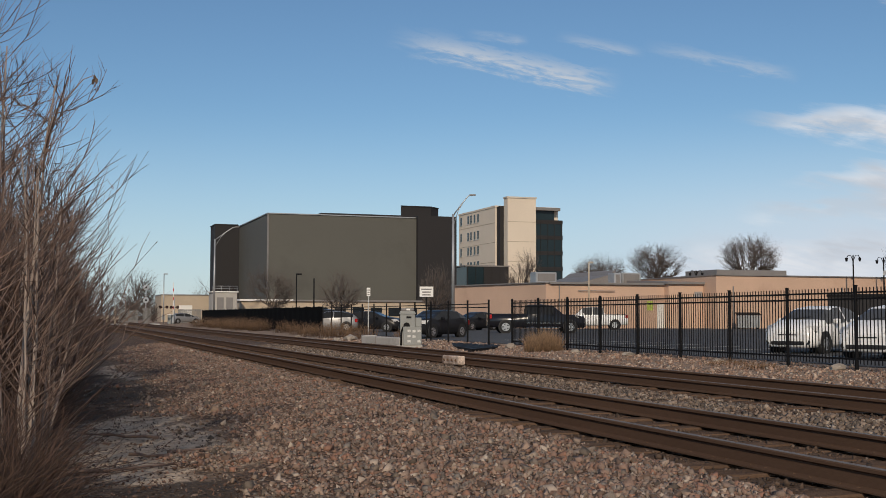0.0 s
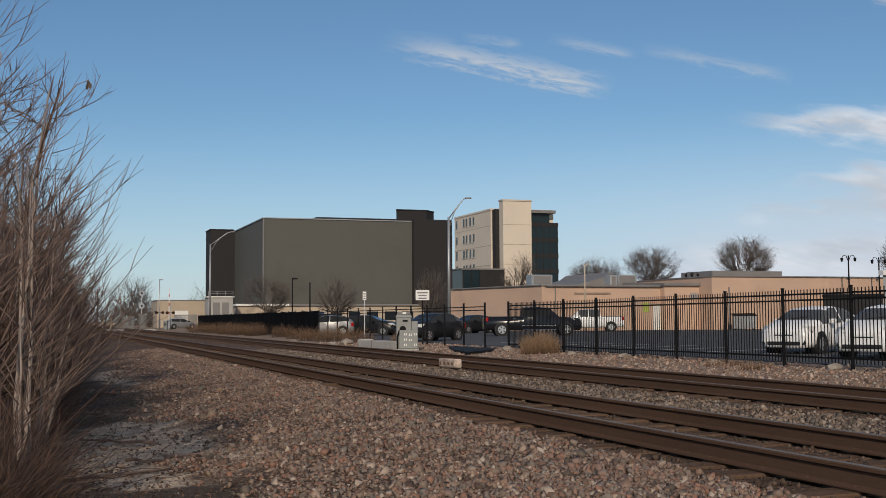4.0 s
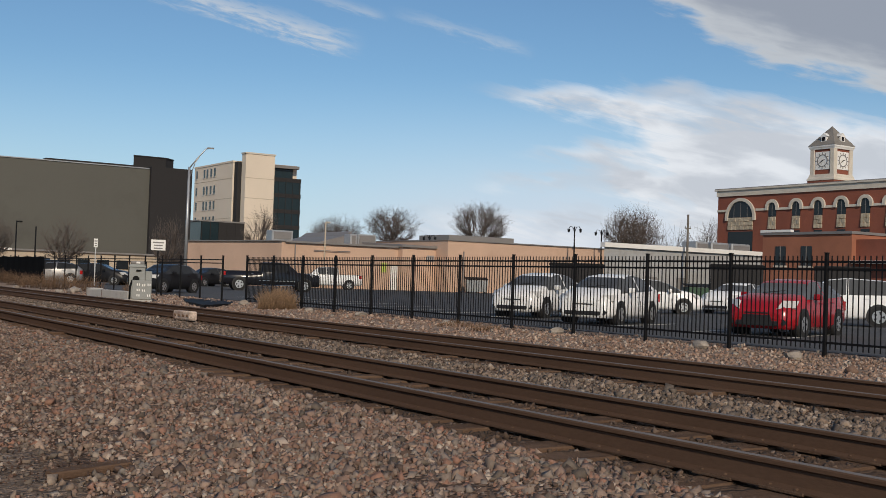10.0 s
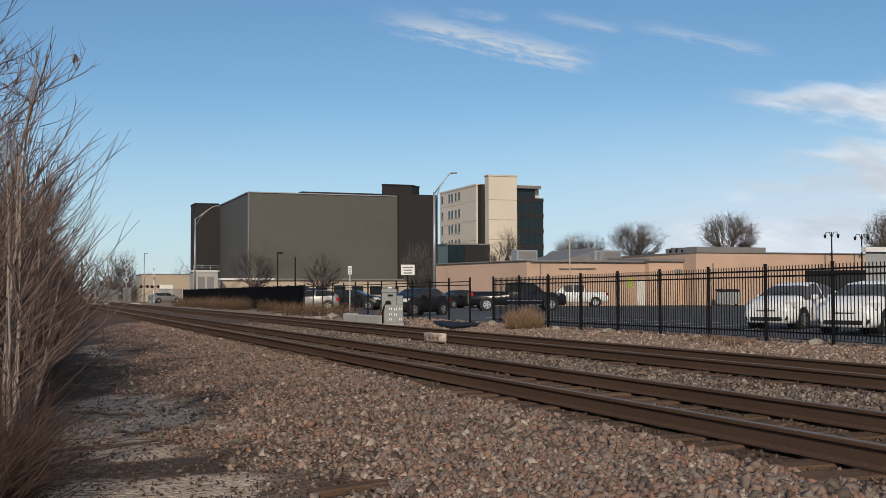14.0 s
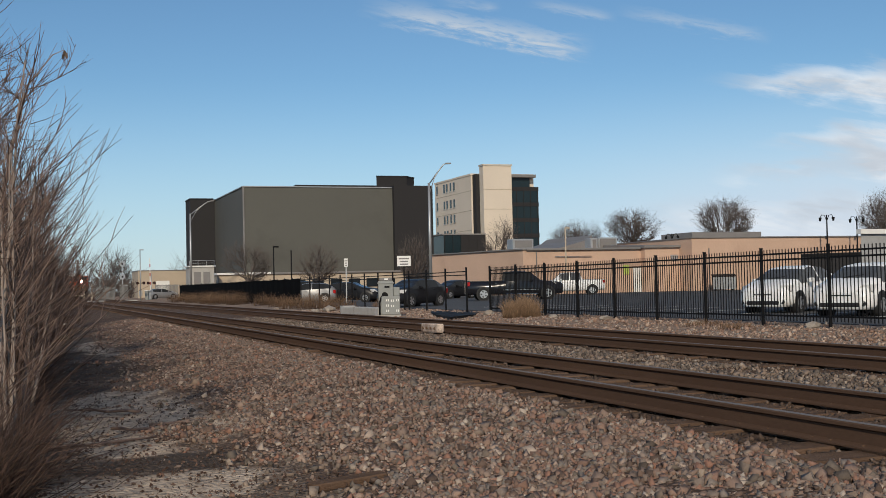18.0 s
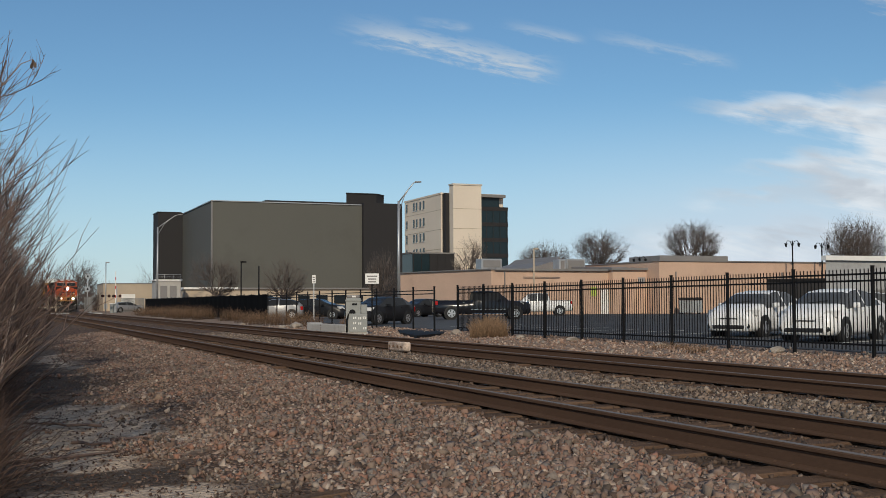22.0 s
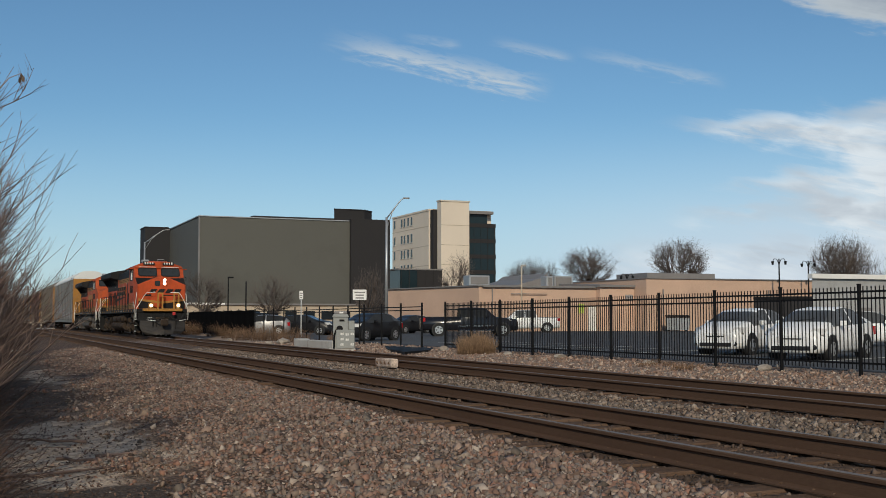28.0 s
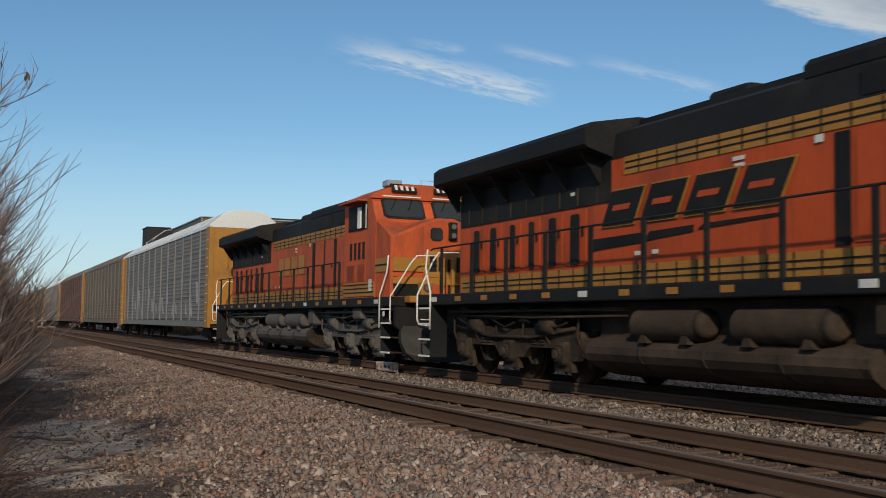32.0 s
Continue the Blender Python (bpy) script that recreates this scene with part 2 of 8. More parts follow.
def part(name, m, mat, parent=None, label="", at=None):
    ob = new(name, m.mesh(name, mat) if isinstance(m, Mesh) else m)
    if parent is not None:
        ob.parent = parent
    if at is not None:
        ob.matrix_basis = at
    if label:
        ob["label"] = label
    return ob


def thing(name, label, category, at=None, group="", kind=""):
    ob = new(name)
    ob.empty_display_size = 0.1
    if at is not None:
        ob.matrix_basis = at
    return tagged(ob, label, category, group, kind)


# ---- materials ----
def material(name, color, rough=0.7, metal=0.0, vary=0.15, scale=3.0, fine=40.0, bump=0.1, dirt=None, dirt_amount=0.0, dirt_scale=0.8, per_island=0.0, spec=0.5, stretch=(1, 1, 1)):
    m = bpy.data.materials.new(name)
    m.use_nodes = True
    nt = m.node_tree
    N, Lk = nt.nodes, nt.links
    b = N["Principled BSDF"]
    b.inputs["Roughness"].default_value, b.inputs["Metallic"].default_value = rough, metal
    b.inputs["Specular IOR Level"].default_value = spec
    co = N.new("ShaderNodeTexCoord")
    info = N.new("ShaderNodeObjectInfo")
    add = N.new("ShaderNodeVectorMath")
    add.operation = "MULTIPLY_ADD"
    Lk.new(co.outputs["Object"], add.inputs[0])
    add.inputs[1].default_value = stretch
    off = N.new("ShaderNodeMath")
    off.operation = "MULTIPLY"
    off.inputs[1].default_value = 37.0
    Lk.new(info.outputs["Random"], off.inputs[0])
    Lk.new(off.outputs[0], add.inputs[2])

    def noise_tex(s, detail=5, rough_=0.6):
        t = N.new("ShaderNodeTexNoise")
        t.inputs["Scale"].default_value, t.inputs["Detail"].default_value, t.inputs["Roughness"].default_value = s, detail, rough_
        Lk.new(add.outputs[0], t.inputs["Vector"])
        return t.outputs[0]

    def mix(a, c2, fac):
        x = N.new("ShaderNodeMix")
        x.data_type = "RGBA"
        if isinstance(fac, float):
            x.inputs[0].default_value = fac
        else:
            Lk.new(fac, x.inputs[0])
        for s, i in ((a, 6), (c2, 7)):
            if isinstance(s, tuple):
                x.inputs[i].default_value = (*s[:3], 1)
            else:
                Lk.new(s, x.inputs[i])
        return x.outputs[2]

    def scaled(k):
        return tuple(min(1.0, c * k) for c in color)

    big, small = noise_tex(scale), noise_tex(fine, 3)
    ramp = N.new("ShaderNodeMapRange")
    ramp.inputs[1].default_value, ramp.inputs[2].default_value = 0.3, 0.7
    Lk.new(big, ramp.inputs[0])
    col = mix(scaled(1 - vary), scaled(1 + vary), ramp.outputs[0])
    r2 = N.new("ShaderNodeMapRange")
    r2.inputs[1].default_value, r2.inputs[2].default_value, r2.inputs[3].default_value, r2.inputs[4].default_value = 0.3, 0.7, 1 - vary * 0.7, 1 + vary * 0.7
    Lk.new(small, r2.inputs[0])
    mul = N.new("ShaderNodeVectorMath")
    mul.operation = "SCALE"
    Lk.new(col, mul.inputs[0])
    Lk.new(r2.outputs[0], mul.inputs[3])
    col = mul.outputs[0]
    if per_island > 0:
        g = N.new("ShaderNodeNewGeometry")
        r3 = N.new("ShaderNodeMapRange")
        r3.inputs[3].default_value, r3.inputs[4].default_value = 1 - per_island, 1 + per_island
        Lk.new(g.outputs["Random Per Island"], r3.inputs[0])
        mu = N.new("ShaderNodeVectorMath")
        mu.operation = "SCALE"
        Lk.new(col, mu.inputs[0])
        Lk.new(r3.outputs[0], mu.inputs[3])
        col = mu.outputs[0]
    if dirt is not None:
        d = noise_tex(dirt_scale, 8, 0.68)
        rd = N.new("ShaderNodeMapRange")
        rd.inputs[1].default_value, rd.inputs[2].default_value = 0.72 - 0.45 * dirt_amount, 0.92 - 0.35 * dirt_amount
        Lk.new(d, rd.inputs[0])
        col = mix(col, dirt, rd.outputs[0])
    Lk.new(col, b.inputs["Base Color"])
    rr = N.new("ShaderNodeMapRange")
    rr.inputs[3].default_value, rr.inputs[4].default_value = max(0.02, rough - 0.12), min(1.0, rough + 0.12)
    Lk.new(big, rr.inputs[0])
    Lk.new(rr.outputs[0], b.inputs["Roughness"])
    if bump > 0:
        bp = N.new("ShaderNodeBump")
        bp.inputs["Strength"].default_value, bp.inputs["Distance"].default_value = bump, 0.02
        Lk.new(small, bp.inputs["Height"])
        Lk.new(bp.outputs[0], b.inputs["Normal"])
    return m


def glow(name, color, strength):
    m = bpy.data.materials.new(name)
    m.use_nodes = True
    b = m.node_tree.nodes["Principled BSDF"]
    b.inputs["Base Color"].default_value = (*color, 1)
    b.inputs["Emission Color"].default_value = (*color, 1)
    b.inputs["Emission Strength"].default_value = strength
    return m


def glass(name, color, rough=0.06, spec=0.45):
    m = material(name, color, rough, 0.0, 0.1, 2.0, 20.0, 0.0, spec=spec)
    return m


DUST = (0.20, 0.145, 0.105)


# ---- surface materials ----
def stone_material(name, tones, rough=0.9):
    """Broken stone whose pieces differ in hue; tones go from dark to pale."""
    m = material(name, (1.0, 1.0, 1.0), rough, 0, 0.14, 6.0, 60.0, 0.3)
    nt = m.node_tree
    N, Lk = nt.nodes, nt.links
    b = N["Principled BSDF"]
    g = N.new("ShaderNodeNewGeometry")
    ramp = N.new("ShaderNodeValToRGB")
    while len(ramp.color_ramp.elements) < len(tones):
        ramp.color_ramp.elements.new(0.5)
    for i, (p, c) in enumerate(tones):
        ramp.color_ramp.elements[i].position, ramp.color_ramp.elements[i].color = p, (*c, 1)
    Lk.new(g.outputs["Random Per Island"], ramp.inputs[0])
    mul = N.new("ShaderNodeVectorMath")
    mul.operation = "MULTIPLY"
    Lk.new(b.inputs["Base Color"].links[0].from_socket, mul.inputs[0])
    Lk.new(ramp.outputs[0], mul.inputs[1])
    Lk.new(mul.outputs[0], b.inputs["Base Color"])
    return m


M_BALLAST = stone_material("pinkish_ballast_stone", ((0.0, (0.090, 0.060, 0.046)), (0.14, (0.170, 0.112, 0.084)), (0.30, (0.305, 0.160, 0.110)), (0.46, (0.200, 0.162, 0.135)), (0.60, (0.295, 0.182, 0.132)), (0.74, (0.205, 0.180, 0.158)), (0.90, (0.35, 0.240, 0.180)), (1.0, (0.48, 0.40, 0.33))))
M_FENCE_GRAVEL = stone_material("tan_fence_gravel", ((0.0, (0.130, 0.085, 0.063)), (0.25, (0.311, 0.193, 0.139)), (0.5, (0.241, 0.183, 0.143)), (0.75, (0.401, 0.261, 0.191)), (1.0, (0.562, 0.444, 0.353))))
M_BALLAST_GREY = stone_material("grey_ballast_stone", ((0.0, (0.084, 0.063, 0.049)), (0.3, (0.162, 0.130, 0.104)), (0.6, (0.227, 0.169, 0.130)), (0.85, (0.260, 0.188, 0.140)), (1.0, (0.399, 0.331, 0.269))))
M_BALLAST_DARK = stone_material("grimy_track_ballast", ((0.0, (0.054, 0.036, 0.026)), (0.5, (0.104, 0.068, 0.048)), (0.85, (0.144, 0.095, 0.067)), (1.0, (0.207, 0.153, 0.117))))
M_TIE = material("weathered_tie_wood", (0.125, 0.078, 0.052), 0.95, 0, 0.3, 1.5, 25.0, 0.6, (0.17, 0.11, 0.074), 0.55, 1.2, stretch=(1, 6, 6), spec=0.15)
M_RAIL = material("rusty_rail_steel", (0.104, 0.062, 0.041), 0.9, 0.0, 0.12, 1.2, 60.0, 0.15, (0.085, 0.050, 0.034), 0.45, 0.5, stretch=(1, 0.25, 1), spec=0.15)
M_RAILTOP = material("worn_rail_head", (0.17, 0.145, 0.13), 0.65, 0.15, 0.12, 0.6, 30.0, 0.03, (0.15, 0.12, 0.10), 0.3, 0.5, stretch=(1, 0.2, 1))
M_BLACK = material("black_fence_paint", (0.006, 0.006, 0.007), 0.7, 0, 0.2, 2.0, 30.0, 0.05, spec=0.2)
M_ASPHALT = material("parking_asphalt", (0.055, 0.056, 0.060), 0.9, 0, 0.2, 0.25, 60.0, 0.25, (0.085, 0.083, 0.08), 0.45, 0.12)
M_PAINTLINE = material("worn_white_line", (0.55, 0.55, 0.52), 0.8, 0, 0.2, 1.0, 30.0, 0.1, (0.10, 0.10, 0.10), 0.5, 2.0)
M_CONCRETE = material("concrete", (0.42, 0.40, 0.37), 0.85, 0, 0.12, 0.8, 40.0, 0.2, (0.25, 0.23, 0.2), 0.35, 0.9)


def ground_material():
    """Dirt, fine gravel and dead litter, one field for the whole ground."""
    m = bpy.data.materials.new("dirt_and_gravel")
    m.use_nodes = True
    nt = m.node_tree
    N, Lk = nt.nodes, nt.links
    b = N["Principled BSDF"]
    b.inputs["Roughness"].default_value = 0.95
    b.inputs["Specular IOR Level"].default_value = 0.2
    co = N.new("ShaderNodeTexCoord")

    def tex(scale, detail=6, rough=0.6, kind="noise"):
        t = N.new("ShaderNodeTexNoise") if kind == "noise" else N.new("ShaderNodeTexVoronoi")
        t.inputs["Scale"].default_value = scale
        if kind == "noise":
            t.inputs["Detail"].default_value, t.inputs["Roughness"].default_value = detail, rough
        Lk.new(co.outputs["Object"], t.inputs["Vector"])
        return t

    def ranged(s, a, c, lo=0.0, hi=1.0):
        r = N.new("ShaderNodeMapRange")
        r.interpolation_type = "SMOOTHSTEP"
        r.inputs[1].default_value, r.inputs[2].default_value, r.inputs[3].default_value, r.inputs[4].default_value = a, c, lo, hi
        Lk.new(s, r.inputs[0])
        return r.outputs[0]

    def mix(a, c, f):
        x = N.new("ShaderNodeMix")
        x.data_type = "RGBA"
        Lk.new(f, x.inputs[0])
        for s, i in ((a, 6), (c, 7)):
            if isinstance(s, tuple):
                x.inputs[i].default_value = (*s, 1)
            else:
                Lk.new(s, x.inputs[i])
        return x.outputs[2]

    sep = N.new("ShaderNodeSeparateXYZ")
    Lk.new(co.outputs["Object"], sep.inputs[0])
    wob = tex(0.5, 4)
    sx = N.new("ShaderNodeMath")
    sx.operation = "MULTIPLY_ADD"
    Lk.new(wob.outputs[0], sx.inputs[0])
    sx.inputs[1].default_value = 2.4
    Lk.new(sep.outputs[0], sx.inputs[2])
    gravel_side = ranged(sx.outputs[0], 3.0, 3.6)          # gravel begins a little way out from the thicket
    cells = tex(22.0, kind="voronoi")
    stone_c = mix((0.13, 0.083, 0.058), (0.29, 0.20, 0.148), ranged(cells.outputs["Color"], 0.1, 0.9))
    gaps = ranged(cells.outputs["Distance"], 0.25, 0.62)
    stones = mix(stone_c, (0.075, 0.048, 0.034), gaps)
    litter = mix((0.095, 0.070, 0.054), (0.25, 0.182, 0.136), ranged(tex(9.0, 8, 0.7).outputs[0], 0.35, 0.65))
    ragged = tex(1.6, 7, 0.68).outputs[0]

    def blobs(places):
        """A ragged patch round each place: centre and half widths."""
        total = None
        for cx, cy, rx, ry in places:
            terms = []
            for axis, c0, r0 in ((0, cx, rx), (1, cy, ry)):
                d = N.new("ShaderNodeMath")
                d.operation = "SUBTRACT"
                Lk.new(sep.outputs[axis], d.inputs[0])
                d.inputs[1].default_value = c0
                e = N.new("ShaderNodeMath")
                e.operation = "DIVIDE"
                Lk.new(d.outputs[0], e.inputs[0])
                e.inputs[1].default_value = r0
                q = N.new("ShaderNodeMath")
                q.operation = "MULTIPLY"
                Lk.new(e.outputs[0], q.inputs[0])
                Lk.new(e.outputs[0], q.inputs[1])
                terms.append(q.outputs[0])
            r = N.new("ShaderNodeMath")
            r.operation = "ADD"
            Lk.new(terms[0], r.inputs[0])
            Lk.new(terms[1], r.inputs[1])
            w = N.new("ShaderNodeMath")
            w.operation = "MULTIPLY_ADD"
            Lk.new(ragged, w.inputs[0])
            w.inputs[1].default_value = -3.6
            Lk.new(r.outputs[0], w.inputs[2])
            one = ranged(w.outputs[0], -0.55, -1.05)
            if total is None:
                total = one
            else:
                mx = N.new("ShaderNodeMath")
                mx.operation = "MAXIMUM"
                Lk.new(total, mx.inputs[0])
                Lk.new(one, mx.inputs[1])
                total = mx.outputs[0]
        return total

    sand = mix((0.40, 0.318, 0.245), (0.58, 0.465, 0.36), ranged(tex(5.0, 6).outputs[0], 0.35, 0.65))
    dirt = mix(litter, sand, blobs(((1.1, 14.6, 1.0, 3.4), (2.0, 17.3, 0.5, 1.2), (1.9, 32.0, 0.6, 4.0), (0.9, 9.2, 0.9, 0.8), (1.9, 12.6, 0.5, 0.9), (-3.0, 3.0, 4.0, 5.0))))
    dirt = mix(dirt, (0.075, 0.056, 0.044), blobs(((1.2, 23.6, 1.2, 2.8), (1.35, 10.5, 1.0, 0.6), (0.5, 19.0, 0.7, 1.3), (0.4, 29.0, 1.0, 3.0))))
    grains = ranged(tex(30.0, 4, 0.7).outputs[0], 0.58, 0.68)
    dirt = mix(dirt, (0.34, 0.265, 0.205), grains)
    dirt = mix(dirt, (0.045, 0.032, 0.025), ranged(tex(16.0, 6, 0.75).outputs[0], 0.57, 0.63))
    dirt = mix(dirt, (0.13, 0.098, 0.076), ranged(tex(3.0, 8, 0.75).outputs[0], 0.57, 0.66))
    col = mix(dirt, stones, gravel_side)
    col = mix(col, mix((0.20, 0.145, 0.110), (0.36, 0.270, 0.208), ranged(tex(6.0, 8, 0.7).outputs[0], 0.36, 0.64)), ranged(sep.outputs[0], 12.2, 12.9))
    for lo, hi in ((4.95, 7.5), (9.55, 12.1)):      # brake dust and oil in the track beds
        a = ranged(sep.outputs[0], lo - 0.25, lo + 0.15)
        c = ranged(sep.outputs[0], hi + 0.25, hi - 0.15)
        both = N.new("ShaderNodeMath")
        both.operation = "MULTIPLY"
        Lk.new(a, both.inputs[0])
        Lk.new(c, both.inputs[1])
        col = mix(col, mix((0.075, 0.049, 0.035), (0.13, 0.087, 0.061), ranged(tex(14.0, 6, 0.7).outputs[0], 0.35, 0.65)), both.outputs[0])
    Lk.new(col, b.inputs["Base Color"])
    bump = N.new("ShaderNodeBump")
    bump.inputs["Strength"].default_value, bump.inputs["Distance"].default_value = 0.7, 0.04
    bump.invert = True
    Lk.new(cells.outputs["Distance"], bump.inputs["Height"])
    Lk.new(bump.outputs[0], b.inputs["Normal"])
    return m


M_GROUND = ground_material()
NEAR_X, FAR_X, RAIL_TOP = 6.22, 10.80, 0.11     # centres of the two tracks


def bend(y):
    """How far the line has drifted aside at y."""
    return -0.42 * (1.0 - math.exp(-max(0.0, y) / 60.0))


PROFILE = [(-3000, -0.6), (-40, -0.6), (-8, -0.52), (-3, -0.50), (-1, -0.47), (0.6, -0.45), (1.6, -0.42), (2.6, -0.32), (3.7, -0.20), (4.6, -0.125),
           (5.0, -0.105), (5.3, -0.098), (7.1, -0.098), (7.4, -0.105), (7.8, -0.11), (8.5, -0.12), (9.2, -0.11), (9.6, -0.10), (9.8, -0.098), (11.7, -0.098), (12.1, -0.10), (12.5, -0.12), (13.4, -0.14), (14.6, -0.11), (16.0, -0.05), (17.6, -0.02), (24, -0.02), (3000, -0.02)]


def ground_z(x):
    for (x0, z0), (x1, z1) in zip(PROFILE, PROFILE[1:]):
        if x0 <= x <= x1:
            return z0 + (z1 - z0) * (x - x0) / (x1 - x0)
    return -0.02


def rough_z(x, y):
    """The uneven ground's height."""
    z = ground_z(x)
    if -12 < x < 17.6 and y < 260:
        amp = 0.030 if x > 2.2 else 0.055
        if 4.8 < x < 7.7 or 9.3 < x < 12.2:
            amp = 0.014
        z += amp * noise.noise((x * 1.1, y * 1.1, 0)) + amp * 0.5 * noise.noise((x * 3.3, y * 3.3, 4))
    return z


def build_ground():
    xs = [-3000, -800, -200, -60, -25, -14] + list(np.arange(-10, 18.3, 0.35)) + [19, 22, 30, 60, 200, 800, 3000]
    ys = [-2000, -300, -60, -10, 0, 4] + list(np.arange(7, 45, 0.4)) + list(np.arange(45, 110, 1.2)) + list(np.arange(112, 300, 6.0)) + [320, 380, 460, 600, 900, 1500, 2600, 4200]
    m = Mesh()
    nx = len(xs)
    for y in ys:
        for x in xs:
            m.v.append((x + (bend(y) if 0 < y < 800 and -20 < x < 20 else 0), y, rough_z(float(x), float(y))))
    for j in range(len(ys) - 1):
        for i in range(nx - 1):
            a = j * nx + i
            m.f.append((a, a + 1, a + nx + 1, a + nx))
            m.s.append(True)
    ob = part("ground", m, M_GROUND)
    tagged(ob, "uneven dirt and gravel ground beside the railway", "ground", kind="structure")


def stone_field(name, label, mat, area, count, size, seed, edge=None, clear=None):
    """Loose angular ballast stones scattered over an area (x0, x1, y0, y1)."""
    rng = np.random.default_rng(seed)
    base = np.array([(-1, -1, -1), (1, -1, -1), (1, 1, -1), (-1, 1, -1), (-1, -1, 1), (1, -1, 1), (1, 1, 1), (-1, 1, 1)], float) * 0.72
    faces = np.array([(0, 2, 1), (0, 3, 2), (4, 5, 6), (4, 6, 7), (0, 1, 5), (0, 5, 4), (1, 2, 6), (1, 6, 5), (2, 3, 7), (2, 7, 6), (3, 0, 4), (3, 4, 7)])
    x0, x1, y0, y1 = area
    # nearer ground is covered more closely
    u = rng.random(count)
    ys = y0 + (y1 - y0) * u ** 1.6
    xs = rng.uniform(x0, x1, count)
    if edge is not None:
        keep = xs > edge + 0.55 * np.sin(ys * 0.9) + 0.35 * np.sin(ys * 2.3 + 1) + rng.exponential(0.35, count) - 0.2
        xs, ys = xs[keep], ys[keep]
    if clear is not None:
        keep = np.abs(np.abs(xs - clear) - 0.7535) > 0.17
        xs, ys = xs[keep], ys[keep]
    n = len(xs)
    s = size * np.exp(rng.normal(0, 0.33, n))
    pts = base[None] * rng.uniform(0.45, 1.25, (n, 8, 1)) * (s[:, None] * rng.uniform(0.6, 1.15, (n, 3)))[:, None, :] * 0.5
    q = rng.normal(size=(n, 4))
    q /= np.linalg.norm(q, axis=1)[:, None]
    w, a, b, c = q.T
    rot3 = np.stack([np.stack([1 - 2 * (b * b + c * c), 2 * (a * b - c * w), 2 * (a * c + b * w)], -1), np.stack([2 * (a * b + c * w), 1 - 2 * (a * a + c * c), 2 * (b * c - a * w)], -1),
                     np.stack([2 * (a * c - b * w), 2 * (b * c + a * w), 1 - 2 * (a * a + b * b)], -1)], 1)
    pts = np.einsum("nij,nkj->nki", rot3, pts)
    zs = np.array([rough_z(float(x), float(y)) for x, y in zip(xs, ys)]) + s * rng.uniform(-0.05, 0.30, n)
    pts += np.stack([xs, ys, zs], -1)[:, None, :]
    me = bpy.data.meshes.new(name)
    me.vertices.add(n * 8)
    me.vertices.foreach_set("co", pts.reshape(-1).astype(np.float32))
    tri = (faces[None] + (np.arange(n) * 8)[:, None, None]).reshape(-1)
    me.loops.add(len(tri))
    me.loops.foreach_set("vertex_index", tri.astype(np.int32))
    me.polygons.add(n * 12)
    me.polygons.foreach_set("loop_start", np.arange(0, n * 36, 3, dtype=np.int32))
    me.materials.append(mat)
    me.update(calc_edges=True)
    ob = new(name, me)
    tagged(ob, label, "gravel", kind="stuff")


RAIL_PROFILE = [(-0.075, 0.0), (-0.075, 0.012), (-0.012, 0.030), (-0.010, 0.125), (-0.036, 0.138), (-0.036, 0.160), (-0.028, 0.170),
                (0.028, 0.170), (0.036, 0.160), (0.036, 0.138), (0.010, 0.125), (0.012, 0.030), (0.075, 0.012), (0.075, 0.0)]


def build_track(cx, name, label, seed):
    rng = random.Random(seed)
    t = thing(name, label, "railway track", pose(0, 0, RAIL_TOP - 0.17), kind="structure")
    ys = [-40, 0, 8] + list(np.arange(12, 110, 7.0)) + list(np.arange(112, 420, 14.0)) + [460, 540, 640, 760, 900]
    for side in (-0.7535, 0.7535):
        m = Mesh()
        m.quadring([[(cx + side + bend(y) + px, y, pz) for px, pz in RAIL_PROFILE] for y in ys])
        r = part("rail", m, M_RAIL, t, "rust-brown steel rail")
        top = Mesh()
        top.quadring([[(cx + side + bend(y) + dx, y, z) for dx, z in ((-0.030, 0.1690), (-0.024, 0.1728), (0.022, 0.1728), (0.028, 0.1690))] for y in ys])
        part("running_surface", top, M_RAILTOP, r, "wheel-polished rail head")
    # ties, each its own piece where the camera passes near
    shapes = []
    for k in range(5):
        m = Mesh()
        hw = 0.115 + 0.008 * k
        m.box(-1.30, 1.30, -hw, hw, -0.17, -0.008 - 0.006 * (k % 3), 0.014)
        shapes.append(m.mesh("tie", M_TIE))
    plate = Mesh()
    plate.box(-0.11, 0.11, -0.17, 0.17, -0.012, 0.010, 0.004)
    for sx in (-0.085, 0.085):
        for sy in (-0.10, 0.10):
            plate.box(sx - 0.012, sx + 0.012, sy - 0.012, sy + 0.012, 0.0, 0.028, 0.004)
    plate_mesh = plate.mesh("tie_plate", M_TIE)
    y = 4.0
    far_m = Mesh()
    k = 0
    while y < 300:
        if y < 84:
            tie = new("tie", shapes[rng.randrange(5)])
            tie.parent = t
            tie.matrix_basis = pose(cx + rng.uniform(-0.11, 0.11), y, rng.uniform(-0.024, 0.0), 0, rng.uniform(-0.6, 0.6), rng.uniform(-2.6, 2.6))
            if y < 46:
                for side in (-0.7535, 0.7535):
                    p = new("tie_plate", plate_mesh)
                    p.parent = t
                    p.matrix_basis = pose(cx + side, y, 0.0)
        else:
            far_m.box(cx + bend(y) - 1.3, cx + bend(y) + 1.3, y - 0.115, y + 0.115, -0.1, -0.01)
        y += 0.53 + rng.uniform(-0.03, 0.03)
        k += 1
    far_t = part("tie_run", far_m, M_TIE, t)
    far_t["kind"] = "stuff"
    return t


FENCE_X, FENCE_STEP, FENCE_H = 16.8, 2.435, 1.755


